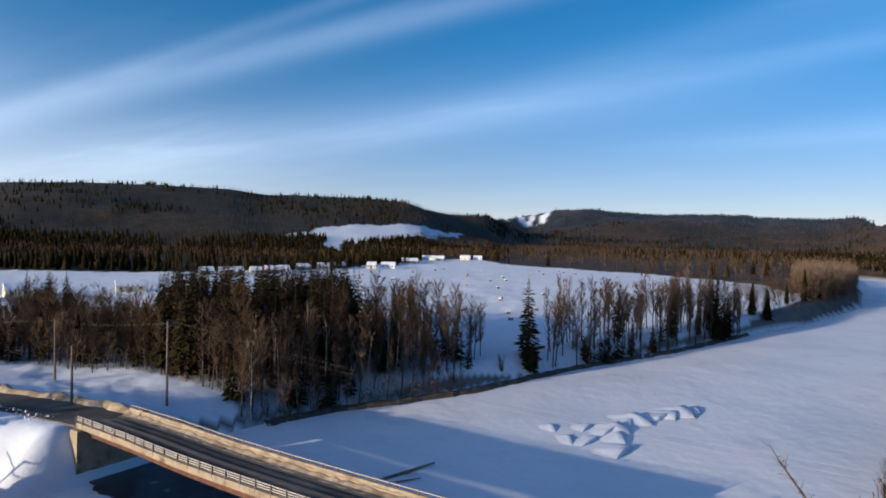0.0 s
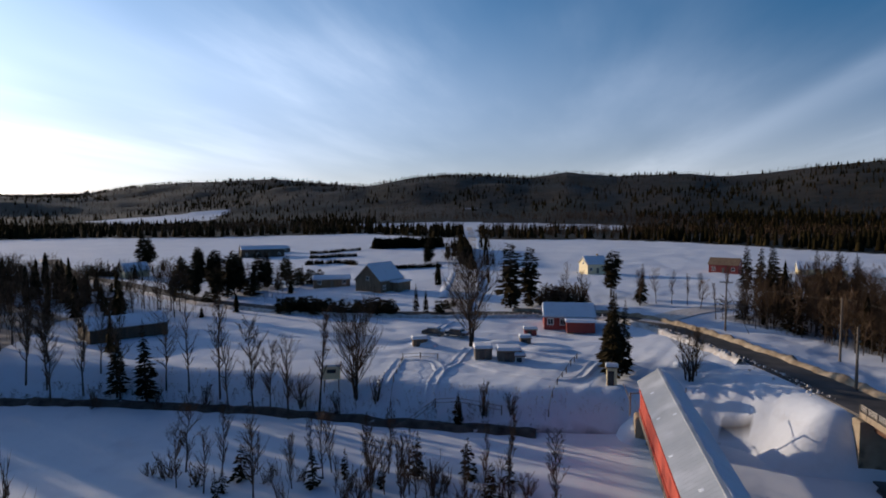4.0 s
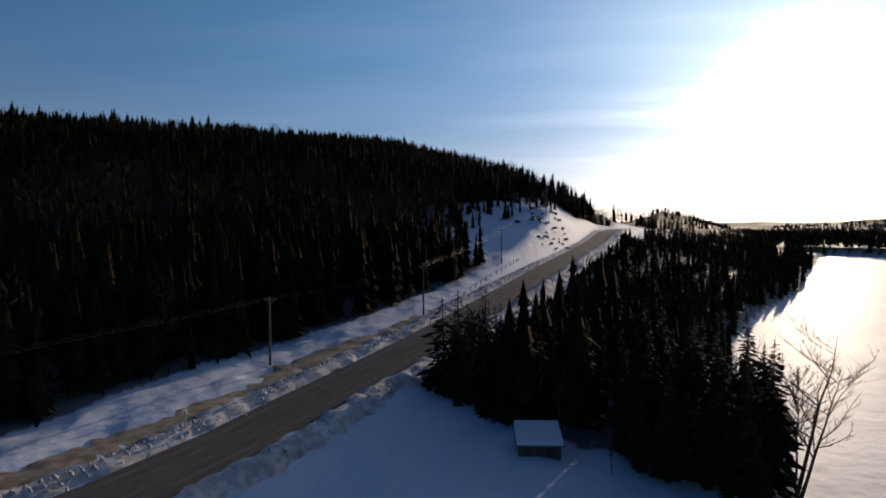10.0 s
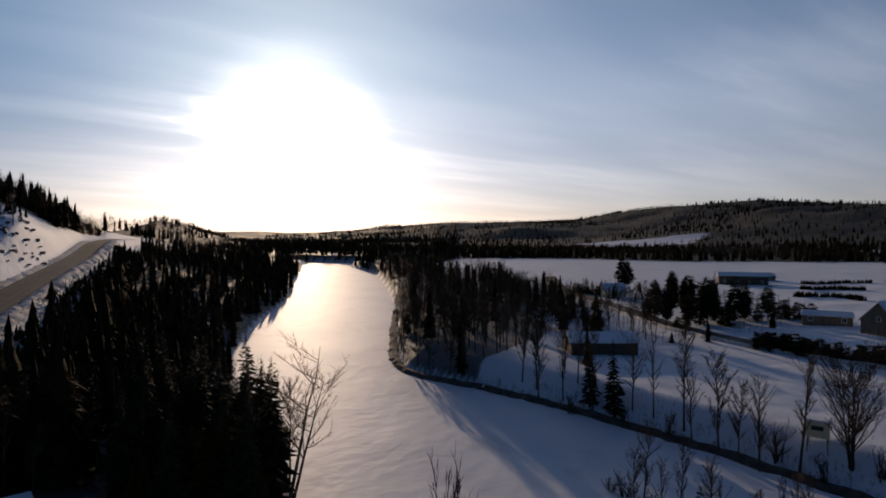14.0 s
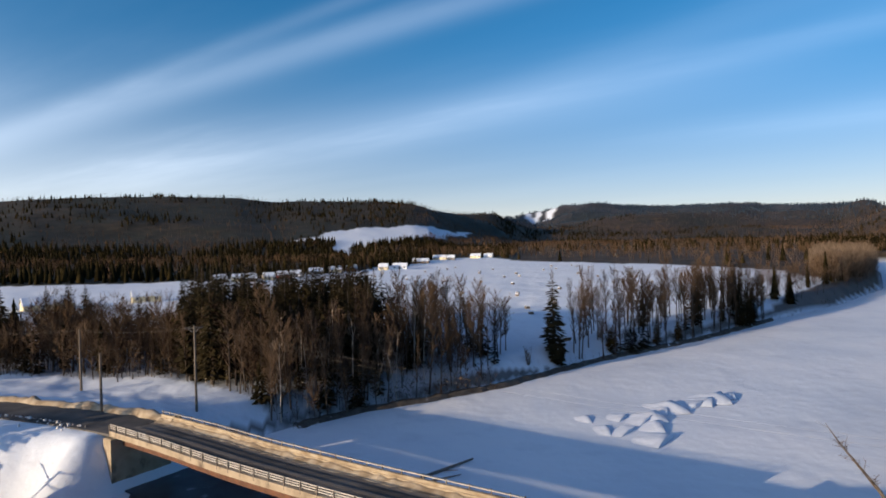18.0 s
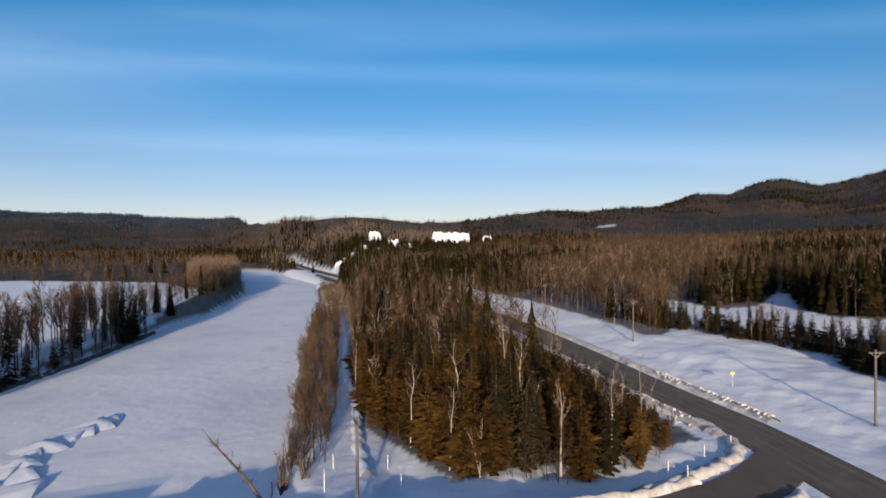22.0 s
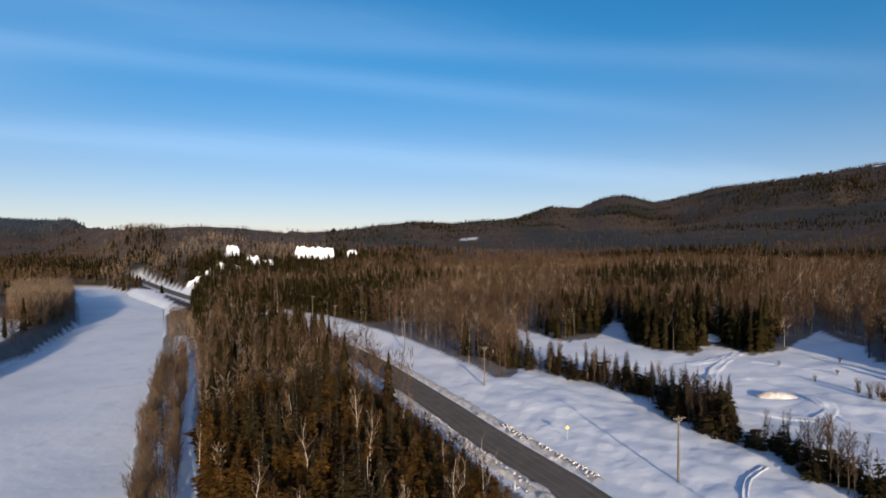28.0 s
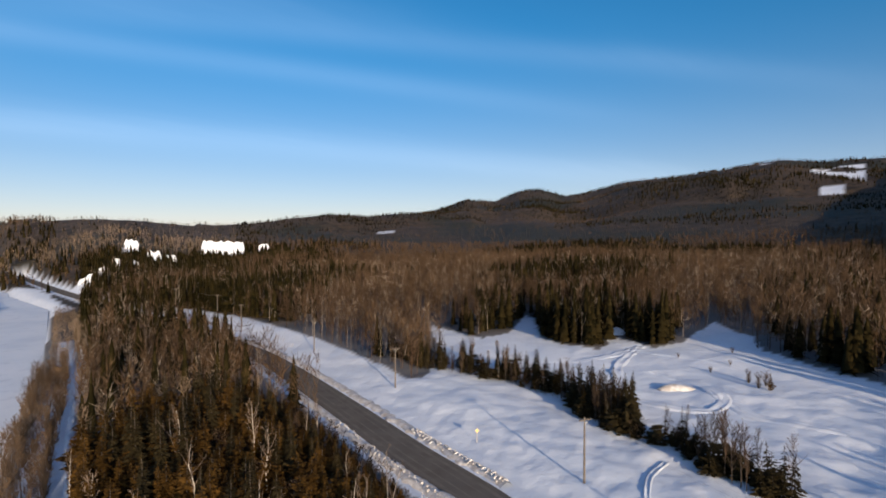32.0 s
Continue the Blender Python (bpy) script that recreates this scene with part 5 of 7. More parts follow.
for x, y, k, h in ((-76, 12, "bare_tree", 11), (-76, 16, "aspen", 10.5), (-80, 8, "aspen", 10), (-85, 4, "aspen", 11), (-82, 5, "aspen", 9), (-88, 0, "aspen", 9), (-90, -3, "bare_tree", 10), (-92, -9, "aspen", 9), (-95, -14, "bare_tree", 10), (-98, -19, "aspen", 10),
                   (-78, 14, "shrub", 4), (-74, 18, "shrub", 3), (-97, -12, "bare_tree", 9), (-100, -22, "bare_tree", 11), (-79, 10, "bare_tree", 9), (-73, 23, "shrub", 3), (-84, 2, "shrub", 3.5), (-87, -4, "shrub", 3), (-91, -12, "shrub", 3.5), (-95, -18, "aspen", 9), (-102, -15, "aspen", 9), (-104, -20, "bare_tree", 10)):
    plant(k, x - 3.8, y + 2.5, h * 1.32, "bare trees on the village bank")
scatter([(-129, 81), (-120, 79), (-116, 88), (-125, 93)], 26, 1.2, 25, [(5, "shrub", 4, 6.5), (2, "evergreen_bush", 3, 4.5)], "dark thicket behind the red house")
FARM_TREES = [(-62, 452), (-36, 470), (-28, 520), (-30, 545), (-50, 520), (-75, 480)]
VILLAGE_TREES = [(-118, 345), (-92, 372), (-62, 425), (-40, 520), (-75, 520), (-100, 440), (-124, 366)]
HEDGES = [(-132, 0), (-142, 18), (-200, 40), (-225, 30), (-262, -10), (-270, -60), (-205, -45), (-165, -18)]
VILLAGE_ROWS = [(-108, -8), (-128, 4), (-150, -12), (-200, -30), (-240, -52), (-300, -80), (-300, -95), (-200, -50), (-130, -20)]
scatter([(-141.5, 21.5), (-138, 20), (-123, 43), (-126, 45)], 34, 1.25, 14, [(5, "evergreen_bush", 2.6, 3.6), (1, "young_spruce", 3, 4)], "clipped hedge along the village road")
scatter([(-252, -32), (-249, -34), (-238, -22), (-241, -20)], 20, 1.3, 28, [(5, "young_spruce", 4, 6), (2, "evergreen_bush", 2.5, 4)], "row of young spruces in the village")
FARM_ROW = [(-150, 60), (-430, 192), (-436, 226), (-150, 84)]
# shrubs on the gravel bar
scatter([(-70, -2), (-62, 2), (-50, 22), (-44, 34), (-52, 34), (-62, 18)], 60, 1.3, 16, [(4, "shrub", 3, 5), (5, "aspen", 5, 9), (2, "young_spruce", 3, 6)], "trees on the river bar", dry=-40)
# downstream woods by the river
WEST_WOOD = [(-104, -32), (-113, -50), (-150, -70), (-300, -148), (-420, -215), (-430, -185), (-330, -120), (-260, -72), (-180, -34), (-128, -18)]
scatter([(-104, -32), (-112, -52), (-150, -72), (-150, -50), (-125, -24)], 60, 2.8, 17, [(7, "bare_tree", 9, 14), (2, "aspen", 9, 13), (0.6, "spruce", 6, 9)], "woods on the village bank")
for x, y, k, h in ((-47, -29, "spruce", 12), (-44, -30, "cedar", 10), (-49, -33, "spruce", 11), (-42, -33, "cedar", 9), (-52, -36, "cedar", 9), (-57, -34, "bare_tree", 13), (-46, -36, "spruce", 11), (-50, -40, "spruce", 10),
                   (-40, -38, "cedar", 7), (-57, -38, "spruce", 9), (-36, -36, "bare_tree", 6), (-37, -46, "bare_tree", 8), (-32, -57, "spruce", 9)):
    plant(k, x, y, h, "trees by the cabin")
SOUTH_WOOD = [(-44, -46), (-60, -48), (-80, -64), (-115, -95), (-100, -120), (-60, -88), (-34, -64)]
scatter([(-29, -61), (-30, -55), (-36, -50), (-44, -47), (-50, -58), (-40, -70)], 60, 1.5, 26, [(5, "young_spruce", 6, 10), (3, "bare_tree", 7, 11)], "trees by the cabin")
scatter([(-41, -27), (-58, -35), (-64, -48), (-46, -47), (-38, -37)], 46, 1.5, 21, [(5, "spruce", 8, 13), (4, "cedar", 6, 10)], "trees by the cabin")
plant("leaning_tree", -53.0, -31, 15.5, "trees by the cabin", lean=3.0)
plant("bare_tree", -17.4, -0.5, 20.6, "trees by the cabin", seed=4, z=2.6, lean=0.5, spread=0.42)
# small trees on the bank past the highway
YOUNG = [[(12, -68), (-6, -82), (-30, -112), (-24, -122), (4, -92), (18, -76)], [(-60, -130), (-100, -190), (-120, -235), (-105, -235), (-80, -190), (-50, -140)], [(-108, -186), (-128, -196), (-150, -216), (-146, -236), (-118, -222), (-98, -200)]]

# ---- forest, too many to count ----
def stuff_material(name, low, high, rough=0.9):
    m = bpy.data.materials.new(name)
    m.use_nodes = True
    n, ln = m.node_tree.nodes, m.node_tree.links
    g, rp, tx, mx = n.new("ShaderNodeNewGeometry"), n.new("ShaderNodeValToRGB"), n.new("ShaderNodeTexNoise"), n.new("ShaderNodeMix")
    rp.color_ramp.elements[0].color, rp.color_ramp.elements[1].color = (*low, 1), (*high, 1)
    ln.new(g.outputs["Random Per Island"], rp.inputs[0])
    tx.inputs["Scale"].default_value, tx.inputs["Detail"].default_value = 0.02, 5
    ln.new(g.outputs["Position"], tx.inputs["Vector"])
    mx.data_type, mx.blend_type = "RGBA", "OVERLAY"
    mx.inputs[0].default_value = 0.8
    ln.new(rp.outputs[0], mx.inputs[6])
    ln.new(tx.outputs["Fac"], mx.inputs[7])
    ln.new(mx.outputs[2], n["Principled BSDF"].inputs["Base Color"])
    n["Principled BSDF"].inputs["Roughness"].default_value = rough
    n["Principled BSDF"].inputs["Specular IOR Level"].default_value = 0.02
    return m


FAR_NEEDLE = stuff_material("forest_needles", (0.005, 0.005, 0.002), (0.028, 0.021, 0.008))
FAR_TWIG = stuff_material("forest_twigs", (0.031, 0.020, 0.012), (0.110, 0.071, 0.043))
# needles of the distant ridge, with blue distance haze painted into their colour
HAZY_NEEDLE = stuff_material("blue_spruce_needles", (0.016, 0.027, 0.040), (0.042, 0.060, 0.080))
PALE_TWIG = stuff_material("pale_twigs", (0.075, 0.055, 0.040), (0.20, 0.150, 0.108))
FAR_BIRCH = stuff_material("pale_trunks", (0.16, 0.125, 0.095), (0.42, 0.36, 0.30))


def conifer_template(tiers, arms, seed):
    """A small conifer: a slim core and ragged drooping blades, tier by tier."""
    rnd = random.Random(seed)
    v, f = [], []
    slim, power = rnd.uniform(0.15, 0.24), rnd.uniform(0.45, 1.0)
    for t in range(tiers):
        u = t / tiers
        z0, z1 = 0.06 + 0.88 * u, min(1.0, 0.06 + 0.88 * (t + 2.1) / tiers)
        r = slim * (1 - u) ** power * rnd.uniform(0.75, 1.2) + 0.012
        k = len(v)
        v.append((0, 0, z1))
        off = rnd.uniform(0, 6)
        for a in range(4):
            g = off + math.pi * a / 2
            v.append((math.cos(g) * r * 0.62, math.sin(g) * r * 0.62, z0))
        f += [(k, k + 1 + a, k + 1 + (a + 1) % 4) for a in range(4)]
        for a in range(arms):
            g = off + 2 * math.pi * (a + rnd.uniform(-0.3, 0.3)) / arms
            q, w, zz = r * rnd.uniform(0.8, 1.5), rnd.uniform(0.25, 0.5), z0 + rnd.uniform(-0.05, 0.05)
            k = len(v)
            v += [(math.cos(g - w) * q * 0.35, math.sin(g - w) * q * 0.35, zz + 0.06), (math.cos(g + w) * q * 0.35, math.sin(g + w) * q * 0.35, zz + 0.045), (math.cos(g) * q, math.sin(g) * q, zz - 0.02)]
            f.append((k, k + 1, k + 2))
    return np.array(v), np.array(f)


def broadleaf_template(blades, width, seed):
    rnd = random.Random(seed)
    v, f = [], []

    def blade(p, q, w):
        k = len(v)
        d = Vector(q) - Vector(p)
        s = d.orthogonal().normalized()
        s = (Matrix.Rotation(rnd.uniform(0, 3.1), 3, d.normalized()) @ s) * w
        v.extend([tuple(Vector(p) - s), tuple(Vector(p) + s), tuple(q)])
        f.append((k, k + 1, k + 2))

    lx, ly = rnd.uniform(-0.04, 0.04), rnd.uniform(-0.04, 0.04)
    blade((0, 0, -0.03), (lx, ly, 0.95), 0.0035 + width * 0.3)
    blade((0, 0, -0.03), (lx, ly, 0.9), 0.0035 + width * 0.3)
    wide = rnd.uniform(0.7, 1.3)
    for b in range(blades):
        z = 0.22 + 0.7 * rnd.random() ** 0.8
        a = rnd.uniform(0, 6.28)
        o = rnd.uniform(0.0, 0.07) * wide
        l = o + (0.02 + 0.12 * math.sin(math.pi * (z - 0.12) / 0.9)) * rnd.uniform(0.4, 1.2) * wide
        blade((lx * z + math.cos(a) * o, ly * z + math.sin(a) * o, z), (lx * z + math.cos(a + 0.3) * l, ly * z + math.sin(a + 0.3) * l, min(1.02, z + rnd.uniform(0.05, 0.22))), width)
    return np.array(v), np.array(f)


def forest(name, templates, x, y, low, high, mat, label, seed, widen=1.0, cap=None):
    rng = np.random.default_rng(seed)
    z = ground(x, y)
    which = rng.integers(0, len(templates), len(x))
    V, F, base = [], [], 0
    for k, (tv, tf) in enumerate(templates):
        m = np.nonzero(which == k)[0]
        if not len(m):
            continue
        h = low * 0.75 + (high * 1.12 - low * 0.75) * rng.beta(2.2, 1.9, len(m))
        if cap is not None:
            h = np.minimum(h, cap[m] * rng.uniform(0.8, 1.1, len(m)))
        h = h[:, None]
        a = rng.uniform(0, 2 * np.pi, len(m))[:, None]
        wid = h * rng.uniform(0.85, 1.25, (len(m), 1)) * widen
        vx = x[m][:, None] + (tv[:, 0] * np.cos(a) - tv[:, 1] * np.sin(a)) * wid
        vy = y[m][:, None] + (tv[:, 0] * np.sin(a) + tv[:, 1] * np.cos(a)) * wid
        vz = z[m][:, None] - 0.2 + tv[:, 2] * h
        V.append(np.stack([vx, vy, vz], -1).reshape(-1, 3))
        F.append((tf[None] + (np.arange(len(m)) * len(tv))[:, None, None] + base).reshape(-1, 3))
        base += len(m) * len(tv)
    ob = big_mesh(name, np.concatenate(V), np.concatenate(F), mat)
    return tagged(ob, label, "forest", kind="stuff")


def sample(rng, count, r0, r1, b0, b1, power=1.0):
    """Points between two distances and two bearings, where woods stand."""
    r = np.sqrt(rng.uniform(r0 ** 2, r1 ** 2, count)) if power == 1 else r0 * (r1 / r0) ** rng.uniform(0, 1, count)
    b = np.radians(rng.uniform(b0, b1, count))
    x, y = -np.sin(b) * r, np.cos(b) * r
    keep = ~is_open(x, y)
    return x[keep], y[keep]


def planted(x, y):
    res = np.zeros(np.shape(x), bool)
    for p in (FRONT, NEAR_STRIP):
        res |= inside(p, x, y)
    return res


def build_forests():
    rng = np.random.default_rng(7)
    con = [conifer_template(7, 5, i) for i in range(8)]
    con_far = [conifer_template(2, 3, i + 9) for i in range(4)]
    bro = [broadleaf_template(38, 0.0052, i) for i in range(8)]
    con_near = [conifer_template(9, 5, i + 30) for i in range(5)]
    bro_far = [broadleaf_template(13, 0.02, i + 9) for i in range(6)]
    # the stand's far part, and the thicket at the river bend
    for poly, count, share, low, high, label in ((FARM_TREES, 260, 0.85, 5, 9, "dark conifers beside the farm"), (VILLAGE_TREES, 320, 0.8, 6, 10, "dark trees between the village houses"), (HEDGES, 1500, 0.06, 2.5, 5.5, "dark hedges and pines between the village gardens"), (VILLAGE_ROWS, 2300, 0.18, 6, 11, "rows of bare trees and pines behind the village bank"), (FAR_ROW, 1100, 0.05, 9, 13, "leafless trees along the far bank"), (WEST_WOOD, 3800, 0.07, 8, 12, "dark leafless woods on the village bank"), (NEAR_WOOD, 620, 0.12, 7, 12, "dark trees deep in the wood across the bridge"), (SOUTH_WOOD, 700, 0.6, 6, 10, "dark woods between highway and river"),
                                                 (STAND, 6500, 0.05, 6, 9.5, "leafless trees and conifers of the roadside stand"), (THICKET, 4200, 0.0, 10, 14, "dense brown thicket at the river bend")):
        xs, ys = [p[0] for p in poly], [p[1] for p in poly]
        x, y = rng.uniform(min(xs), max(xs), count), rng.uniform(min(ys), max(ys), count)
        m = inside(poly, x, y) & ~inside(FRONT, x, y) & (along(HIGHWAY, x, y)[0] > np.where(x < 20, 19, np.where(x > 95, 11, 9))) & (np.hypot(x + 125, y + 9) > 13) & (shore(x, y) > 2) & (along(FAR_ROAD, x, y)[0] > 7) & (np.abs(x + 170) + np.abs(y - 5) > 20)
        x, y = x[m], y[m]
        c = rng.uniform(0, 1, len(x)) < share
        if share:
            forest("conifer_forest", con_near, x[c], y[c], low, high, FAR_NEEDLE, label, 5, 1.9 if poly is HEDGES else 1.1, road_cap(x[c], y[c]) if poly is STAND else None)
        forest("bare_forest", bro, x[~c], y[~c], low, high, PALE_TWIG if poly in (STAND, THICKET) else FAR_TWIG, label, 6, 1.0, road_cap(x[~c], y[~c]) if poly is STAND else None)
    for poly, count, low, high in [(p, 60, 2.2, 6.5) for p in YOUNG] + [(FARM_ROW, 330, 4, 8)]:
        xs, ys = [p[0] for p in poly], [p[1] for p in poly]
        x, y = rng.uniform(min(xs), max(xs), count * 3), rng.uniform(min(ys), max(ys), count * 3)
        m = inside(poly, x, y) & (along(HIGHWAY, x, y)[0] > 14)
        if poly is FARM_ROW:
            d = along(STRAIGHT, x, y)[0]
            m &= (d > 6) & (d < 12)
        x, y = x[m], y[m]
        c = rng.uniform(0, 1, len(x)) < 0.65
        forest("young_conifers", con_near, x[c], y[c], low, high, FAR_NEEDLE, "scattered young conifers in the snow", 12, 1.1)
        forest("bare_saplings", bro, x[~c], y[~c], low, high, FAR_TWIG, "scattered leafless saplings in the snow", 13)
    # what, how many, between which distances and bearings, share of conifers, fine or plain, heights
    for label, count, r0, r1, b0, b1, share, close, low, high in (
            ("dark mixed forest on the hill above the highway", 13500, 60, 480, 138, 200, 0.66, True, 9, 15),
            ("taller trees standing over the hill forest", 300, 130, 400, 148, 200, 0.62, True, 14, 18),
            ("dark mixed forest on the hill above the highway", 2200, 150, 480, 200, 256, 0.60, False, 8, 13),
            ("dark woods between highway and river", 3000, 110, 520, 118, 146, 0.5, True, 6, 9.5),
            ("brown and green mixed forest past the highway", 15000, 115, 560, -113, -44, 0.27, True, 9, 15.5),
            ("flat dark woods far down the river", 5500, 480, 1700, 110, 141, 0.5, False, 8, 13),
            ("forest on the ski mountain", 9000, 1700, 3500, -113, -68, 0.45, False, 9, 14),
            ("woods between the plain and the distant ridge", 5500, 1450, 2700, -36, -4, 0.25, False, 8, 12),
            ("forest on the distant ridge, its spruces tinted haze blue", 6000, 2600, 4300, -36, -5, 0.85, False, 9, 14),
            ("mixed forest on rolling ground upstream", 8000, 480, 800, -116, -30, 0.24, False, 6, 10),
            ("small mixed trees on the hills upstream", 21000, 780, 1900, -116, -30, 0.22, False, 4, 6.5),
            ("flat brown woods behind the hay field", 7000, 380, 1500, -42, 8, 0.16, False, 7, 11),
            ("forest belt at the foot of the far hill", 14000, 330, 900, -6, 112, 0.45, False, 7, 11),
            ("forest on the far hill", 24000, 800, 2300, -6, 128, 0.36, False, 6, 10.5)):
        x, y = sample(rng, count, r0, r1, b0, b1)
        m = ~planted(x, y)
        x, y = x[m], y[m]
        patch = fbm(x, y, 90 if close else 170, 3, 31) * 0.9 + rng.uniform(-0.28, 0.28, len(x))
        c = patch < np.quantile(patch, share)
        round_hill = np.zeros(len(x), bool)
        if b0 == -116:
            # the rounded hill upstream is nearly all hardwood
            bb = bearing(x, y)
            round_hill = (bb > -56) & (bb < -37) & (np.hypot(x, y) > 620)
            c &= ~(round_hill & (rng.uniform(0, 1, len(x)) > 0.12))
            forest("bare_forest", bro_far, x[round_hill & ~c], y[round_hill & ~c], low, high, PALE_TWIG, "pale brown hardwoods on the rounded hill", 9, 1.2)
        forest("conifer_forest", con if close else con_far, x[c], y[c], low, high + 1, HAZY_NEEDLE if r0 == 2600 else FAR_NEEDLE, label, 3, 1.0 if close else 1.35)
        c |= round_hill
        forest("bare_forest", bro if close else bro_far, x[~c], y[~c], low, high, FAR_TWIG, label, 4, 1.0 if close else 1.2)

    # slim pale trunks among the brown
    slim = [broadleaf_template(12, 0.003, i + 70) for i in range(5)]
    for count, r0, r1, b0, b1, low, high in ((3400, 115, 480, -113, -44, 10, 16), (150, 70, 330, 138, 200, 10, 15), (500, 380, 900, -42, 8, 7, 10)):
        x, y = sample(rng, count, r0, r1, b0, b1)
        m = ~planted(x, y)
        forest("pale_trunks", slim, x[m], y[m], low, high, FAR_BIRCH, "slim pale aspen trunks among the forest", 8, 0.8)


build_forests()


# ---- river edge ----
def cut_bank(line, seed, label):
    """Dark undercut earth at the foot of the bank, broken by snow."""
    rnd = random.Random(seed)
    pts = curve_line([(x, y, 0) for x, y in line], 1.5)
    vs, fs, k = [], [], 5
    for i, p in enumerate(pts):
        w = pts[min(i + 1, len(pts) - 1)] - pts[max(i - 1, 0)]
        left = Vector((-w.y, w.x, 0)).normalized()
        o = rnd.uniform(-0.35, 0.35)
        h = rnd.uniform(0.9, 1.5)
        for a, u in ((-0.3, -0.3), (-0.1, 0.05), (0.4, h * 0.35), (0.8, h * 0.55), (2.0, h * 0.4)):
            vs.append(p + left * (a + o) + Vector((0, 0, u)))
    for i in range(len(pts) - 1):
        fs += [(i * k + j, i * k + j + 1, (i + 1) * k + j + 1, (i + 1) * k + j) for j in range(k - 1)]
    ob = Shape().add(vs, fs).put("river_bank", EARTH)
    return tagged(ob, label, "river bank", kind="structure")


cut_bank(SHORE_FAR[4:12], 1, "dark undercut earth bank below the village")
cut_bank(SHORE_FAR[15:23], 2, "dark undercut earth bank along the far shore")


def brush(name, poly_test, count, box, low, high, seed, mat, label, template, cap=None):
    rng = np.random.default_rng(seed)
    x, y = rng.uniform(box[0], box[1], count), rng.uniform(box[2], box[3], count)
    m = poly_test(x, y)
    ob = forest(name, template, x[m], y[m], low, high, mat, label, seed, 1.6, cap(x[m], y[m]) if cap else None)
    ob["category"] = "brush"


def near_line(line, a, b):
    def test(x, y):
        d = along([(p[0], p[1]) for p in line], x, y)[0]
        s = shore(x, y)
        return (d < b) & (s > a)
    return test


BUSH = [broadleaf_template(12, 0.013, 40 + i) for i in range(5)]
BUSH_DARK = stuff_material("dark_brush", (0.016, 0.012, 0.008), (0.065, 0.045, 0.030))
DRY_GRASS = stuff_material("dry_grass", (0.16, 0.12, 0.08), (0.34, 0.27, 0.18))
brush("bank_brush", near_line(SHORE_FAR[5:12], 0.3, 3.2), 26000, (-155, -45, -70, 66), 0.5, 1.7, 51, BUSH_DARK, "dark leafless brush along the village bank", BUSH)
brush("bank_brush", near_line(SHORE_FAR[16:26], 0.2, 2.6), 70000, (-40, 262, 60, 370), 0.5, 1.6, 52, BUSH_DARK, "dark leafless brush along the far bank", BUSH)
brush("dry_grass", near_line(SHORE_FAR[8:13], 3.2, 6.0), 8000, (-100, -50, -20, 60), 0.4, 0.9, 53, DRY_GRASS, "dry grass standing through the snow", BUSH)
brush("understorey", lambda x, y: inside(FRONT, x, y) & (along(HIGHWAY, x, y)[0] > 7) & (along(APPROACH, x, y)[0] > 6), 5200, (46, 124, 18, 96), 1.5, 4.5, 54, BUSH_DARK, "leafless undergrowth of the roadside stand", BUSH)
brush("understorey", lambda x, y: inside([(-95, 104), (-56, 102), (-37, 93), (-28, 85), (-12, 96), (6, 106), (-6, 138), (-45, 150), (-100, 150)], x, y) & (shore(x, y) > 0.3), 5200, (-100, 10, 85, 150), 1.5, 5.0, 55, BUSH_DARK, "leafless undergrowth of the wood across the bridge", BUSH)
brush("understorey", lambda x, y: inside(NEAR_STRIP, x, y), 16000, (38, 250, 50, 270), 1.5, 4.5, 56, PALE_TWIG, "brown brush along the near bank", BUSH)
brush("understorey", lambda x, y: inside([(-62, -36), (-44, -38), (-34, -60), (-100, -125), (-180, -195), (-215, -155), (-115, -92)], x, y) & (along(HIGHWAY, x, y)[0] > 9) & (shore(x, y) > 2), 7000, (-215, -30, -200, -34), 1.5, 4.0, 57, BUSH_DARK, "dark undergrowth between highway and river", BUSH)


EVERGREEN = [conifer_template(5, 9, 90 + i) for i in range(4)]
for ends, wide, count, low, high in (([(-292, 55), (-300, 78)], 2.2, 900, 1.2, 2.2), ([(-258, 47), (-262, 64), (-250, 66)], 2.0, 900, 1.2, 2.4), ([(-330, 62), (-345, 92)], 2.4, 900, 1.2, 2.2), ([(-358, 106), (-352, 146)], 4.0, 1500, 3.5, 7), ([(-226, 74), (-228, 96)], 2.0, 700, 1.0, 2.0), ([(-236, 112), (-330, 152)], 4.0, 1700, 4, 9), ([(-212, 104), (-236, 112)], 2.4, 500, 1.5, 3.5)):
    xs, ys = [p[0] for p in ends], [p[1] for p in ends]
    brush("hedge_row", lambda x, y, e=ends, w=wide: along(e, x, y)[0] < w * 0.5, count * 2, (min(xs) - 3, max(xs) + 3, min(ys) - 3, max(ys) + 3), low, high, int(low * 10) + count, FAR_NEEDLE, "low dark hedge row in the snowy field", EVERGREEN)


def verge(x, y):
    d, _, side = along(HIGHWAY, x, y)
    return (d > 9) & (d < 21) & (side > 0) & (x < -31) & (shore(x, y) > 2)


brush("understorey", verge, 16000, (-215, 2, -260, -40), 1.5, 4.5, 58, BUSH_DARK, "dark leafless brush beside the highway", BUSH, road_cap)
brush("young_conifers", verge, 9000, (-215, 2, -260, -40), 2.0, 5.5, 59, FAR_NEEDLE, "young dark conifers beside the highway", [conifer_template(7, 6, 80 + i) for i in range(4)], road_cap)


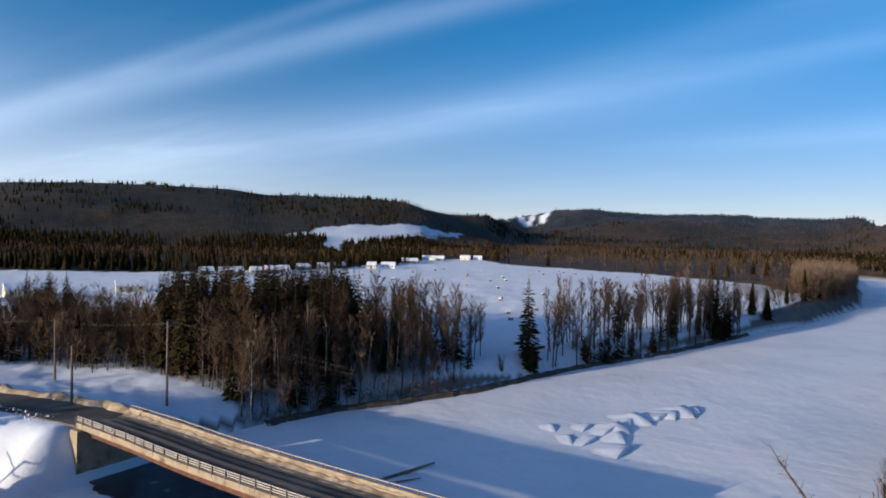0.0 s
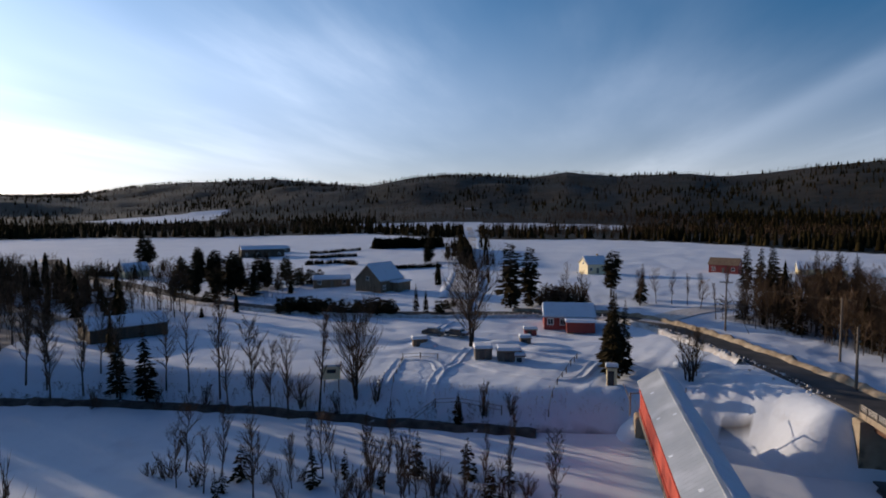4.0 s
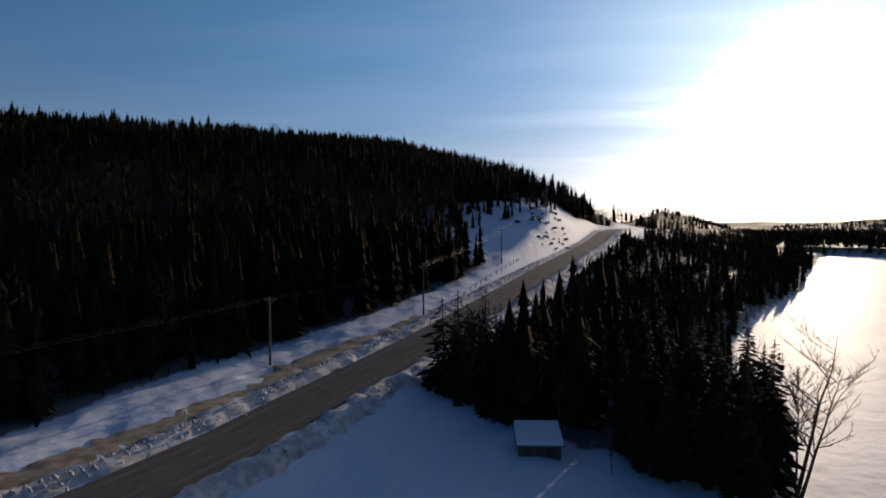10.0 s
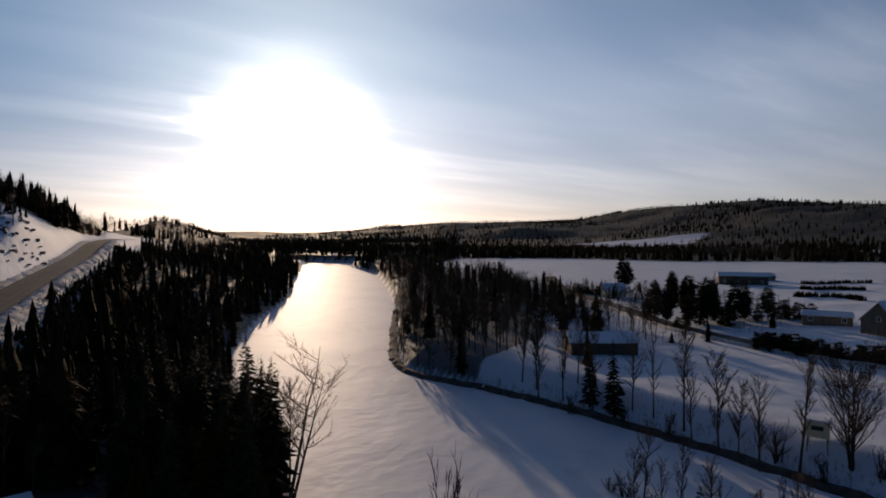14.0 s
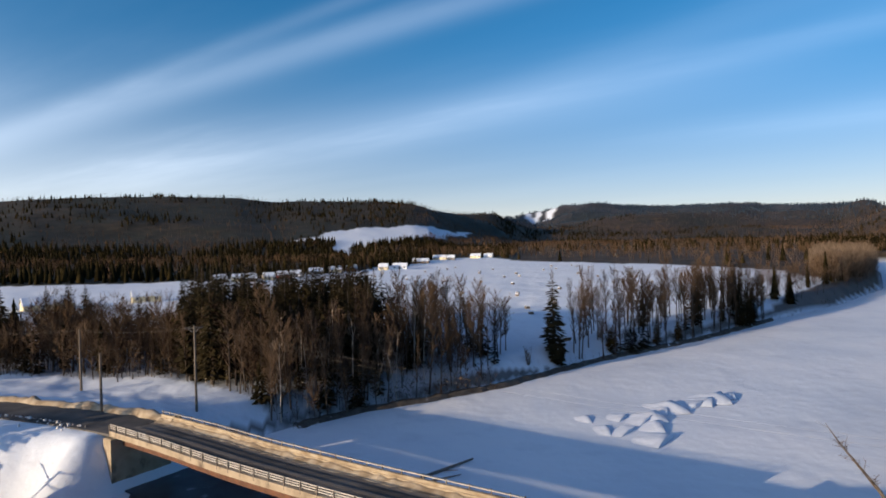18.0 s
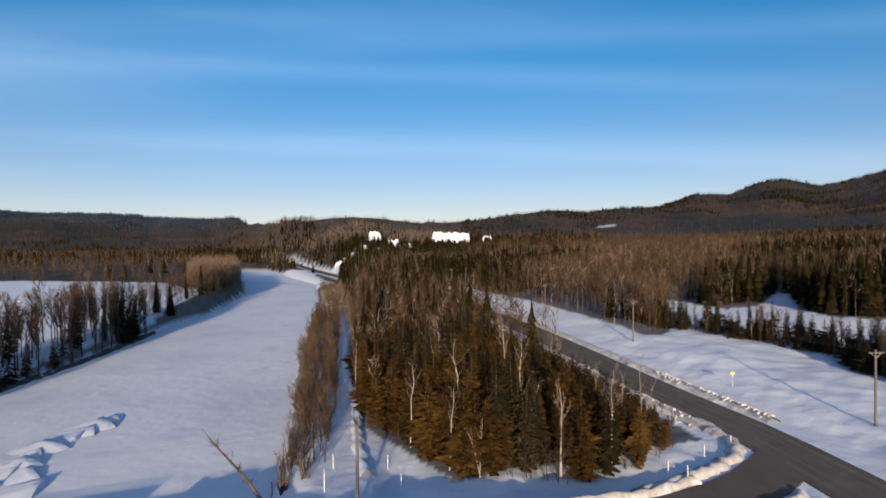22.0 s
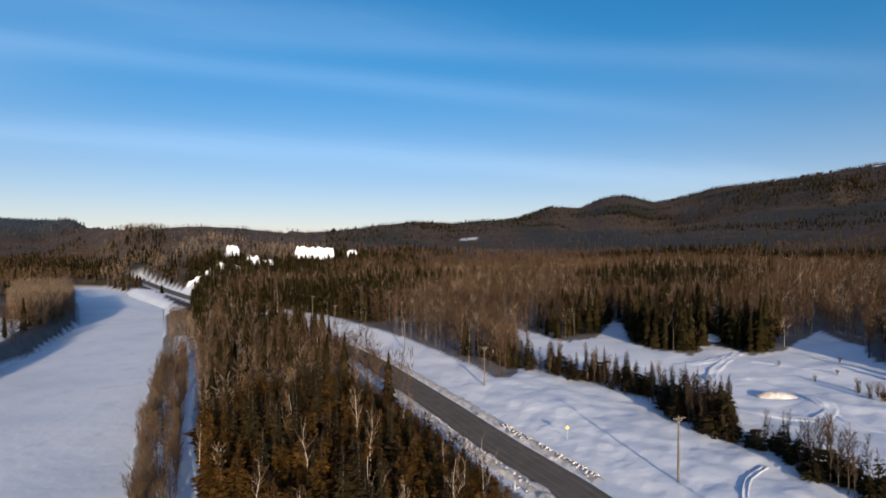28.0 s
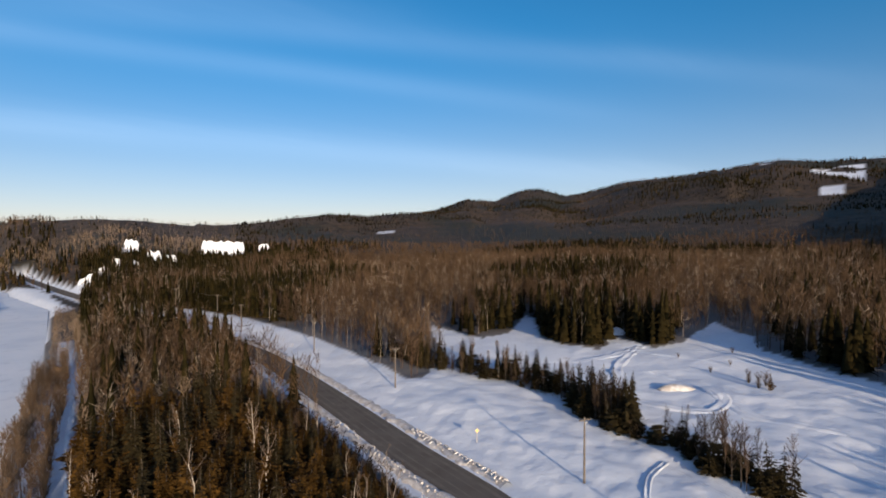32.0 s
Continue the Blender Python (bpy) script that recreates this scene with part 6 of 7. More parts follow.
def open_water():
    """Dark thin ice and open water under the road bridge."""
    rim = curve_line([(x, y, 0.2) for x, y in ((-41, 73), (-39.5, 67), (-37, 63.5), (-31, 59.5), (-24, 55), (-14, 49.5), (-10, 54), (-17, 62), (-25, 68), (-33, 74), (-41, 73))], 0.8)[:-1]
    rnd = random.Random(9)
    mid = sum(rim, Vector()) / len(rim)
    vs = [mid + (p - mid) * rnd.uniform(0.93, 1.06) for p in rim] + [mid]
    n = len(rim)
    ob = mesh_object("dark_ice", [(v.x, v.y, 0.2) for v in vs] + [(v.x, v.y, -0.1) for v in vs[:-1]], [(i, (i + 1) % n, n) for i in range(n)] + [(i, n + 1 + i, n + 1 + (i + 1) % n, (i + 1) % n) for i in range(n)], THIN_ICE)
    tagged(ob, "dark thin ice with snow streaks under the bridge", "ice", kind="structure")


THIN_ICE = material("thin_ice", [(0.3, (0.012, 0.014, 0.018)), (0.6, (0.035, 0.04, 0.048))], 0.5, 0.35, 0.2, 3, second=((0.30, 0.33, 0.38), 0.45, 0.60, 0.72))
open_water()


brush("understorey", lambda x, y: inside([(178, 66), (157, 46), (151, 35), (147, 25), (142, 16), (130, 4), (110, -8), (96, -24), (100, -28), (114, -12), (138, 1), (150, 14), (158, 25), (166, 42), (184, 64)], x, y), 5000, (95, 185, -30, 68), 1.0, 3.6, 60, BUSH_DARK, "dark brush among the trees round the yard", BUSH)


# ---- ice ridge, log, snow shapes ----
def ice_ridge():
    root = tagged(new("ice_ridge"), "ridge of tilted snow-covered ice slabs on the frozen river", "ice ridge")
    rnd = random.Random(12)
    for x, y, l, h in ((41, 97, 4.2, 1.3), (38, 95, 3.4, 1.1), (35, 93.5, 3.2, 0.9), (32, 93, 3.6, 1.15), (29.5, 91, 2.8, 0.7), (27.5, 88, 4.4, 1.2), (25, 86.5, 3.0, 0.8), (22, 88, 3.0, 0.7), (26, 83.5, 4.2, 0.8), (24.5, 78, 4.2, 1.0), (21, 82, 3.0, 0.6), (18.5, 83, 2.6, 0.5), (43, 98.5, 2.6, 0.8), (17, 88, 2.6, 0.6)):
        h, l = h * 0.66, l * rnd.uniform(0.9, 1.5)
        turn = -0.35 + rnd.uniform(-0.5, 0.6)
        c, s = math.cos(turn), math.sin(turn)
        # a slab tipped up on one edge: long drifted back, sharp lip, steep broken face
        vs = []
        for t, k in ((-0.5, 0.12), (-0.28, 0.7), (0.0, 1.0), (0.2, 0.82), (0.36, 0.95), (0.5, 0.1)):
            k *= rnd.uniform(0.85, 1.1)
            for a, u in ((-8.0 * h, -0.12), (-4.4 * h, 0.26 * h), (-1.6 * h, 0.66 * h), (0.0, h), (0.10, 0.85 * h), (0.18 + 0.2 * rnd.random(), -0.12)):
                px, py = a, t * l * 1.25 + rnd.uniform(-0.12, 0.12)
                vs.append((x + px * c - py * s, y + px * s + py * c, (u * k if u > 0 else u) + 0.02))
        fs = [(i * 6 + j, i * 6 + j + 1, i * 6 + j + 7, i * 6 + j + 6) for i in range(5) for j in range(5)]
        Shape().add(vs, fs).put("ice_slab", SNOW, root, smooth_shade=True)


ice_ridge()


def driftwood():
    root = tagged(new("driftwood"), "dark driftwood log frozen into the river ice", "log")
    Shape().bar((-6.5, 67.5, 0.15), (-0.5, 72.5, 0.35), 0.22, 0.12, 8).put("trunk", WOODGREY, root)
    Shape().bar((-4.0, 69.4, 0.2), (-2.4, 68.2, 0.7), 0.10, 0.03, 6).put("branch", WOODGREY, root)
    Shape().bar((-5.6, 66.6, 0.12), (-2.0, 68.0, 0.25), 0.14, 0.06, 6).put("branch", WOODGREY, root)


driftwood()


def dead_tree():
    root = tagged(new("dead_tree"), "leaning dead conifer with broken bare branches", "dead tree")
    base, tip = Vector((33.3, 48.4, 2.2)), Vector((31.2, 55.5, 9.4))
    line = [base.lerp(tip, t) + Vector((0.25 * math.sin(5 * t), 0.1 * math.cos(7 * t), -0.5 * t * (1 - t))) for t in (0, 0.2, 0.4, 0.6, 0.8, 1.0)]
    Shape().tube(line, [0.21, 0.18, 0.15, 0.11, 0.07, 0.02], 7).put("trunk", BARK, root)
    rnd = random.Random(3)
    for i in range(34):
        t = rnd.uniform(0.25, 1.0)
        k = min(4, int(t * 5))
        p = line[k].lerp(line[k + 1], t * 5 - k)
        q = p + Vector((rnd.uniform(-1, 1), rnd.uniform(-0.4, 1), rnd.uniform(-0.2, 1.0))) * rnd.uniform(0.4, 1.3)
        sh = Shape().bar(p, q, 0.03, 0.008, 4, False)
        for _ in range(5):
            m = p.lerp(q, rnd.uniform(0.3, 1.0))
            sh.bar(m, m + Vector((rnd.uniform(-1, 1), rnd.uniform(-1, 1), rnd.uniform(-0.3, 0.8))) * 0.4, 0.014, 0.004, 3, False)
        sh.put("branch", TWIG, root)


dead_tree()


def mound(name, x, y, sx, sy, h, turn, label, seed, mat=SNOW):
    """A soft heap of snow."""
    rnd = random.Random(seed)
    z0 = float(ground(x, y)) - 0.15
    vs, fs, rings, n = [], [], 5, 14
    c, s = math.cos(turn), math.sin(turn)
    for i in range(rings):
        t = i / rings
        for j in range(n):
            a = 2 * math.pi * j / n
            k = (1 - t ** 1.6) * rnd.uniform(0.88, 1.1)
            px, py = math.cos(a) * sx * k, math.sin(a) * sy * k
            vs.append((x + px * c - py * s, y + px * s + py * c, z0 + h * math.sin(t * 1.5) * rnd.uniform(0.9, 1.05)))
    vs.append((x, y, z0 + h))
    for i in range(rings - 1):
        fs += [(i * n + j, i * n + (j + 1) % n, (i + 1) * n + (j + 1) % n, (i + 1) * n + j) for j in range(n)]
    fs += [((rings - 1) * n + j, (rings - 1) * n + (j + 1) % n, len(vs) - 1) for j in range(n)]
    ob = mesh_object(name, vs, fs, mat, smooth_shade=True)
    return tagged(ob, label, "snow pile")


mound("snowdrift", 148.5, -20, 1.6, 4.6, 1.5, 0.1, "long dirty snow pile in the open yard", 1, CLOD)
mound("snowdrift", 218, -7, 6, 4, 2.6, 0.4, "tall snow pile at the edge of the yard", 2)
mound("snowdrift", -58, 53, 2.6, 4.0, 2.2, 0.6, "ploughed snow heap beside the covered bridge", 3)
mound("snowdrift", -97, 40, 3, 1.8, 1.1, 0.4, "snow-buried heap in the village yard", 4)
mound("snowdrift", -92, 53, 4, 1.6, 0.8, 1.0, "low snow heap in the village yard", 5)
mound("snowdrift", -84, 57, 5, 1.4, 0.7, 0.9, "low snow heap in the village yard", 6)
mound("snowdrift", -64, 69, 4, 2, 1.2, 0.5, "ploughed snow heap by the bend", 7)


def snow_track(line, label, width=1.0):
    """A packed snowmobile track between two soft berms."""
    rnd = random.Random(len(line) * 7 + int(line[0][0]))
    pts = curve_line([(x, y, 0.0) for x, y in line], 1.2)
    zs = ground(np.array([p.x for p in pts]), np.array([p.y for p in pts]))
    vs, k = [], 6
    for i, p in enumerate(pts):
        w = pts[min(i + 1, len(pts) - 1)] - pts[max(i - 1, 0)]
        left = Vector((-w.y, w.x, 0)).normalized()
        for a, u in ((-1.9, -0.25), (-1.15, 0.20), (-0.7, 0.05), (0.7, 0.05), (1.15, 0.20), (1.9, -0.25)):
            q = p + left * a * width * rnd.uniform(0.9, 1.1)
            vs.append((q.x, q.y, float(zs[i]) + 0.05 + u * rnd.uniform(0.6, 1.3)))
    fs = [(i * k + j, i * k + j + 1, (i + 1) * k + j + 1, (i + 1) * k + j) for i in range(len(pts) - 1) for j in range(k - 1)]
    ob = mesh_object("snow_track", vs, fs, SNOW, smooth_shade=True)
    return tagged(ob, label, "snow track", kind="structure")


for line in ([(222, 58), (204, 44), (186, 32), (174, 14), (178, -3), (196, -15)], [(196, -15), (180, -10), (165, -7), (147, -8), (136, -13), (133, -24), (141, -29), (150, -27)], [(165, -16), (154, -25), (140, -29), (131, -33), (122, -46)], [(205, -6), (188, -16), (178, -30), (160, -44)]):
    snow_track(line, "packed snowmobile track winding through the yard")
snow_track([(86, -9), (94, -10), (101, -13)], "thin packed ski track beside the pole", 0.32)
for line in ([(-89, 33), (-86, 37), (-80, 36)], [(-89, 33), (-78, 27)], [(-72, 31), (-80, 36), (-84, 40), (-92, 46)], [(-84, 42), (-76, 45), (-69, 51), (-76, 60)], [(-110, 30), (-102, 36), (-105, 44), (-114, 52)]):
    snow_track(line, "shovelled path between snow berms in a village garden", 0.6)
def clods(line, offset, width, count, seed, label):
    """Broken lumps thrown up by the plough."""
    rng = np.random.default_rng(seed)
    pts = np.array([tuple(p) for p in curve_line(line, 1.0)])
    V, F = [], []
    cube = np.array([(-1, -1, -1), (1, -1, -1), (1, 1, -1), (-1, 1, -1), (-0.7, -0.7, 1), (0.7, -0.7, 1), (0.7, 0.7, 1), (-0.7, 0.7, 1)]) * 0.5
    faces = np.array([(0, 1, 5, 4), (1, 2, 6, 5), (2, 3, 7, 6), (3, 0, 4, 7), (4, 5, 6, 7)])
    for i in range(count):
        k = rng.integers(0, len(pts) - 1)
        d = pts[k + 1] - pts[k]
        left = np.array([-d[1], d[0], 0]) / (np.hypot(d[0], d[1]) + 1e-6)
        o = offset + rng.normal(0, width)
        s = 0.06 + 0.24 * rng.random() ** 2.4
        a = rng.uniform(0, 6.28)
        q = (cube * rng.uniform(0.6, 1.3, 3) + rng.normal(0, 0.08, (8, 3))) * s
        q = np.stack([q[:, 0] * np.cos(a) - q[:, 1] * np.sin(a), q[:, 0] * np.sin(a) + q[:, 1] * np.cos(a), q[:, 2]], -1)
        lift = 0.75 * max(0, 1 - abs(o - offset) / 1.6) + 0.1
        V.append(q + pts[k] + left * o + np.array([0, 0, lift]))
        F.append(faces + 8 * i)
    tagged(big_mesh("snow_lumps", np.concatenate(V), np.concatenate(F), CLOD), label, "snow lumps", kind="stuff")


clods(stretch(HIGHWAY, -110, 70), 6.0, 0.9, 2600, 1, "frozen lumps of ploughed snow along the highway")
clods(stretch(HIGHWAY, -110, 70), -6.2, 0.9, 2600, 2, "frozen lumps of ploughed snow along the highway")
clods(stretch(HIGHWAY, 84, 112), 5.9, 0.5, 420, 3, "frozen lumps of ploughed snow along the highway")
clods(stretch(HIGHWAY, 84, 120), -5.6, 0.7, 200, 4, "frozen lumps of ploughed snow along the highway")
clods(FAR_ROAD[1:16], 3.9, 0.5, 500, 5, "frozen lumps of ploughed snow along the village road")


def rock_outcrop():
    """Broken dark ledges showing through the snow of the road cut."""
    root = tagged(new("rock_outcrop"), "dark broken rock ledges on the snowy road cut", "rock outcrop")
    rnd = random.Random(31)
    for i in range(46):
        u, v = rnd.random(), rnd.random()
        x, y = -112 - 34 * u + 9 * v, -168 - 27 * u - 11 * v
        z = float(ground(x, y))
        w, h = rnd.uniform(0.8, 2.6), rnd.uniform(0.3, 1.1)
        sh = Shape().box((x, y, z + 0.1 * h), (w, w * rnd.uniform(0.5, 0.9), h), rnd.uniform(0.5, 1.1), 0.12)
        sh.v = [(a + rnd.uniform(-0.2, 0.2), b + rnd.uniform(-0.2, 0.2), c + rnd.uniform(-0.15, 0.15)) for a, b, c in sh.v]
        sh.put("ledge", ROCK, root)


ROCK = material("dark_rock", [(0.3, (0.05, 0.043, 0.036)), (0.7, (0.13, 0.11, 0.09))], 0.9, 0.8, 0.5, 4, second=((0.6, 0.62, 0.66), 0.7, 0.56, 0.66))
rock_outcrop()


# ---- poles and wires ----
def utility_pole(x, y, height, turn, arms=1, z=None, guy=None):
    root = tagged(new("utility_pole"), "weathered wooden utility pole with a crossarm", "utility pole", "utility poles along the road")
    z = float(ground(x, y)) if z is None else z
    root.matrix_basis = Matrix.Translation((x, y, z)) @ Matrix.Rotation(turn, 4, "Z")
    Shape().bar((0, 0, -0.6), (0, 0, height), 0.19, 0.12, 10).put("shaft", POLE, root)
    for i in range(arms):
        h = height - 0.35 - 0.9 * i
        Shape().box((0, 0.13, h), (2.3, 0.12, 0.14), 0, 0.02).put("crossarm", POLE, root)
        Shape().bar((-0.75, 0.13, h - 0.05), (0, 0.13, h - 0.7), 0.025).put("brace", STEEL, root)
        Shape().bar((0.75, 0.13, h - 0.05), (0, 0.13, h - 0.7), 0.025).put("brace", STEEL, root)
        for a in (-1.0, -0.45, 0.45, 1.0):
            Shape().bar((a, 0.13, h + 0.07), (a, 0.13, h + 0.25), 0.05, 0.035, 6).put("insulator", GLASS, root)
    if guy:
        Shape().bar((0, 0, height - 1.2), guy, 0.05, 0.05, 5).put("guy_strut", POLE, root)
    return Vector((x, y, z + height - 0.15)), turn


def wires(a, b, sag=0.8, offsets=(-1.0, -0.45, 0.45, 1.0)):
    """Sagging conductors between two poles' crossarms."""
    (p, tp), (q, tq) = a, b
    root = tagged(new("overhead_wires"), "thin sagging overhead power wires", "wires", "overhead wires")
    for o in offsets:
        p1, q1 = p + Vector((math.cos(tp), math.sin(tp), 0)) * o, q + Vector((math.cos(tq), math.sin(tq), 0)) * o
        line = [p1.lerp(q1, i / 12) - Vector((0, 0, sag * 4 * (i / 12) * (1 - i / 12))) for i in range(13)]
        sh = Shape().sweep(line, [(-0.005, -0.004), (0.005, -0.004), (0.0, 0.006)])
        sh.put("wire", WIRE, root)


hw = [utility_pole(x, y, 10.0, t, 1) for x, y, t in ((92, -0.5, 2.3), (138, 46, 2.35), (177, 88, 2.5), (214, 140, 2.6), (240, 170, 2.6), (266, 214, 2.6), (292, 262, 2.6), (318, 312, 2.6))]
low = [utility_pole(x, y, h, t, 1) for x, y, h, t in ((48, -32, 10, 2.2), (-11.5, -78, 9.5, 2.3), (-41, -96, 9.5, 2.4), (-80, -138, 9.5, 2.35), (-125, -186, 9.5, 2.35))]
chain = hw[::-1] + low
for a, b in zip(chain, chain[1:]):
    wires(a, b, 0.7, (-1.0, 0.45, 1.0))
river_pole = utility_pole(34.6, 37.2, 9.6, 0.9, 1, 2.9)
bank_pole = utility_pole(-37.2, 80.5, 11.5, 0.7, 1)
utility_pole(-46.5, 74.6, 7.5, 0.7, 0)
p1 = utility_pole(-60, 92, 9.5, 0.7, 0)
p0 = utility_pole(-83.5, 95, 9.5, 0.9, 1, guy=(3.5, -2.5, 0.2))
wires(river_pole, bank_pole, 1.2, (-0.9, 0.9))
wires(bank_pole, p1, 0.6, (-0.5, 0.5))
wires(p1, p0, 0.6, (-0.5, 0.5))


def marker_post(x, y, h=1.15):
    root = tagged(new("marker_post"), "slim white road marker post in the snow", "marker post", "road marker posts")
    z = float(ground(x, y))
    Shape().box((x, y, z + h / 2 - 0.1), (0.07, 0.07, h + 0.2), 0.4, 0.01).put("post", WHITE, root)
    Shape().box((x, y, z + h - 0.2), (0.09, 0.09, 0.16), 0.4).put("reflector", STEEL, root)


for x, y, h in ((61, 15.5, 2.0), (76, 14, 1.5), (44, 40, 1.3), (42, 48, 1.6), (46.5, 44, 1.5), (36.5, 43.5, 2.2), (71, 16, 1.4), (82, 22, 1.3), (63, 18, 1.3)):
    marker_post(x, y, h)


def road_sign(x, y, turn, mat, label, diamond=True):
    root = tagged(new("road_sign"), label, "road sign")
    z = float(ground(x, y))
    root.matrix_basis = Matrix.Translation((x, y, z)) @ Matrix.Rotation(turn, 4, "Z")
    Shape().box((0, 0, 1.0), (0.08, 0.06, 2.6)).put("post", STEEL, root)
    pl = Shape()
    s = 0.42
    o = [(0, -s), (s, 0), (0, s), (-s, 0)] if diamond else [(-0.4, -0.3), (0.4, -0.3), (0.4, 0.3), (-0.4, 0.3)]
    pl.add([(a, -0.05, 2.2 + b) for a, b in o] + [(a, -0.03, 2.2 + b) for a, b in o], [(0, 1, 2, 3), (7, 6, 5, 4)] + [(i, 4 + i, 4 + (i + 1) % 4, (i + 1) % 4) for i in range(4)])
    pl.put("plate", mat, root)


road_sign(106.5, 19.0, math.radians(-60), SIGNYELLOW, "yellow diamond warning sign on a steel post")
road_sign(-53, -91, math.radians(60), STEEL, "grey back of a small road sign on a post", False)
road_sign(-50.5, -89, math.radians(60), STEEL, "grey back of a small road sign on a post", False)
road_sign(-1, -57, math.radians(50), STEEL, "grey back of a small road sign on a post", False)


# ---- buildings ----
EARTH_WALL = material("dark_boards", [(0.3, (0.05, 0.036, 0.024)), (0.7, (0.10, 0.072, 0.048))], 1.4, 0.85, 0.2, 12, stretch=(1, 1, 0.2))


def house(name, x, y, turn, width, depth, wall_h, roof_h, wall_mat, label, category="house", windows=3, door=True, snow=True, roof_mat=TIN, chimney=False, gable_front=False, z=None, lean_to=False):
    """A small building: walls, gable roof with thickness and a blanket of snow, windows with frames, a door."""
    root = tagged(new(name), label, category)
    z = float(ground(x, y)) if z is None else z
    root.matrix_basis = Matrix.Translation((x, y, z)) @ Matrix.Rotation(turn + (math.pi / 2 if gable_front else 0), 4, "Z")
    w, d = width / 2, depth / 2
    body = Shape()
    body.add([(-w, -d, -0.4), (w, -d, -0.4), (w, d, -0.4), (-w, d, -0.4), (-w, -d, wall_h), (w, -d, wall_h), (w, d, wall_h), (-w, d, wall_h), (-w, 0, wall_h + roof_h), (w, 0, wall_h + roof_h)],
             [(0, 1, 5, 4), (2, 3, 7, 6), (1, 2, 6, 9, 5), (3, 0, 4, 8, 7), (3, 2, 1, 0)])
    body.put("wall", wall_mat, root)
    o, ov = 0.35, 0.4
    drop = roof_h / d * o
    for s in (-1, 1):
        for nm, lo, hi, mat in (("roof", 0.0, 0.14, roof_mat), ("roof_snow", 0.145, 0.5, SNOW)):
            if nm == "roof_snow" and not snow:
                continue
            k = 0 if nm == "roof" else 0.12
            a = [(-w - ov + k, s * (d + o - k), wall_h - drop + lo), (w + ov - k, s * (d + o - k), wall_h - drop + lo), (w + ov - k, 0, wall_h + roof_h + lo), (-w - ov + k, 0, wall_h + roof_h + lo)]
            t = hi - lo
            b = [(a[0][0] + k, a[0][1] - s * k, a[0][2] + t * 0.8), (a[1][0] - k, a[1][1] - s * k, a[1][2] + t * 0.8), (a[2][0] - k, 0, a[2][2] + t), (a[3][0] + k, 0, a[3][2] + t)]
            Shape().add(a + b, [(3, 2, 1, 0), (4, 5, 6, 7), (0, 1, 5, 4), (1, 2, 6, 5), (2, 3, 7, 6), (3, 0, 4, 7)]).put(nm, mat, root)
    for side in (-1, 1):
        for i in range(windows):
            px = -w + width * (i + 0.5) / windows
            if door and side == -1 and i == windows // 2:
                dr = Shape().box((px, side * (d + 0.03), 1.0), (0.95, 0.08, 2.0)).put("door", WOODGREY, root)
                Shape().box((px + 0.35, side * (d + 0.09), 1.0), (0.06, 0.06, 0.14)).put("handle", STEEL, dr)
                continue
            fr = Shape()
            for cx, cz, sx, sz in ((0, 0.6, 1.2, 0.12), (0, -0.6, 1.2, 0.12), (-0.55, 0, 0.1, 1.1), (0.55, 0, 0.1, 1.1), (0, 0, 0.06, 1.1)):
                fr.box((px + cx, side * (d + 0.04), 1.55 + cz), (sx, 0.09, sz))
            wn = fr.put("window", WHITE, root)
            Shape().box((px, side * (d + 0.015), 1.55), (1.05, 0.03, 1.1)).put("pane", GLASS, wn)
    for s in (-1, 1):
        fr = Shape()
        for cy, cz, sy, sz in ((0, 0.5, 1.0, 0.1), (0, -0.5, 1.0, 0.1), (-0.45, 0, 0.1, 0.95), (0.45, 0, 0.1, 0.95)):
            fr.box((s * (w + 0.04), cy, wall_h + roof_h * 0.1 + cz), (0.09, sy, sz))
        wn = fr.put("window", WHITE, root)
        Shape().box((s * (w + 0.015), 0, wall_h + roof_h * 0.1), (0.03, 0.85, 0.95)).put("pane", GLASS, wn)
    if chimney:
        Shape().box((w * 0.4, 0.1, wall_h + roof_h + 0.4), (0.6, 0.6, 1.4), 0, 0.05).put("chimney", CONCRETE, root)
    if lean_to:
        Shape().box((w * 0.4, -d - 1.4, wall_h * 0.38), (width * 0.55, 2.8, wall_h * 0.76), 0, 0.05).put("porch", wall_mat, root)
        Shape().box((w * 0.4, -d - 1.5, wall_h * 0.76 + 0.25), (width * 0.6, 3.3, 0.42), 0, 0.15).put("porch_snow", SNOW, root)
    return root


def facing(x, y, off=0.0):
    return math.atan2(-x, y) + math.radians(off)


house("house", -101, 72, facing(-99, 71, 6), 9.6, 7, 2.6, 1.8, DARKRED, "dark red wooden house under deep roof snow", windows=4, chimney=False, lean_to=True)
house("house", -169, 53, facing(-166, 58, -35), 11, 9, 3.6, 4.2, BARN, "brown gabled wooden house with a snowy roof", windows=3, gable_front=True, lean_to=True)
house("shed", -184, 42, facing(-182, 48, 5), 11, 5, 2.4, 0.7, BARN, "long low shed beside the brown house", "shed", 3)
house("shed", -125, -9, facing(-125, -9, 18), 13, 8, 2.3, 1.1, EARTH_WALL, "dark boarded shed with a broad snowy roof", "shed", 0, door=False)
house("barn", -318, 34, facing(-322, 34, 8), 21, 11, 4.0, 1.2, EARTH_WALL, "long dark barn on the far field", "barn", 4)
house("shed", -236, -17, facing(-236, -17, 20), 8, 6, 2.4, 2.2, CREAM, "small shed under a steep snowy roof", "shed", 1)
house("barn", -345, 40, facing(-322, 34, 20), 22, 9, 2.2, 1.0, WOODGREY, "low weathered barn on the far field", "barn", 4)
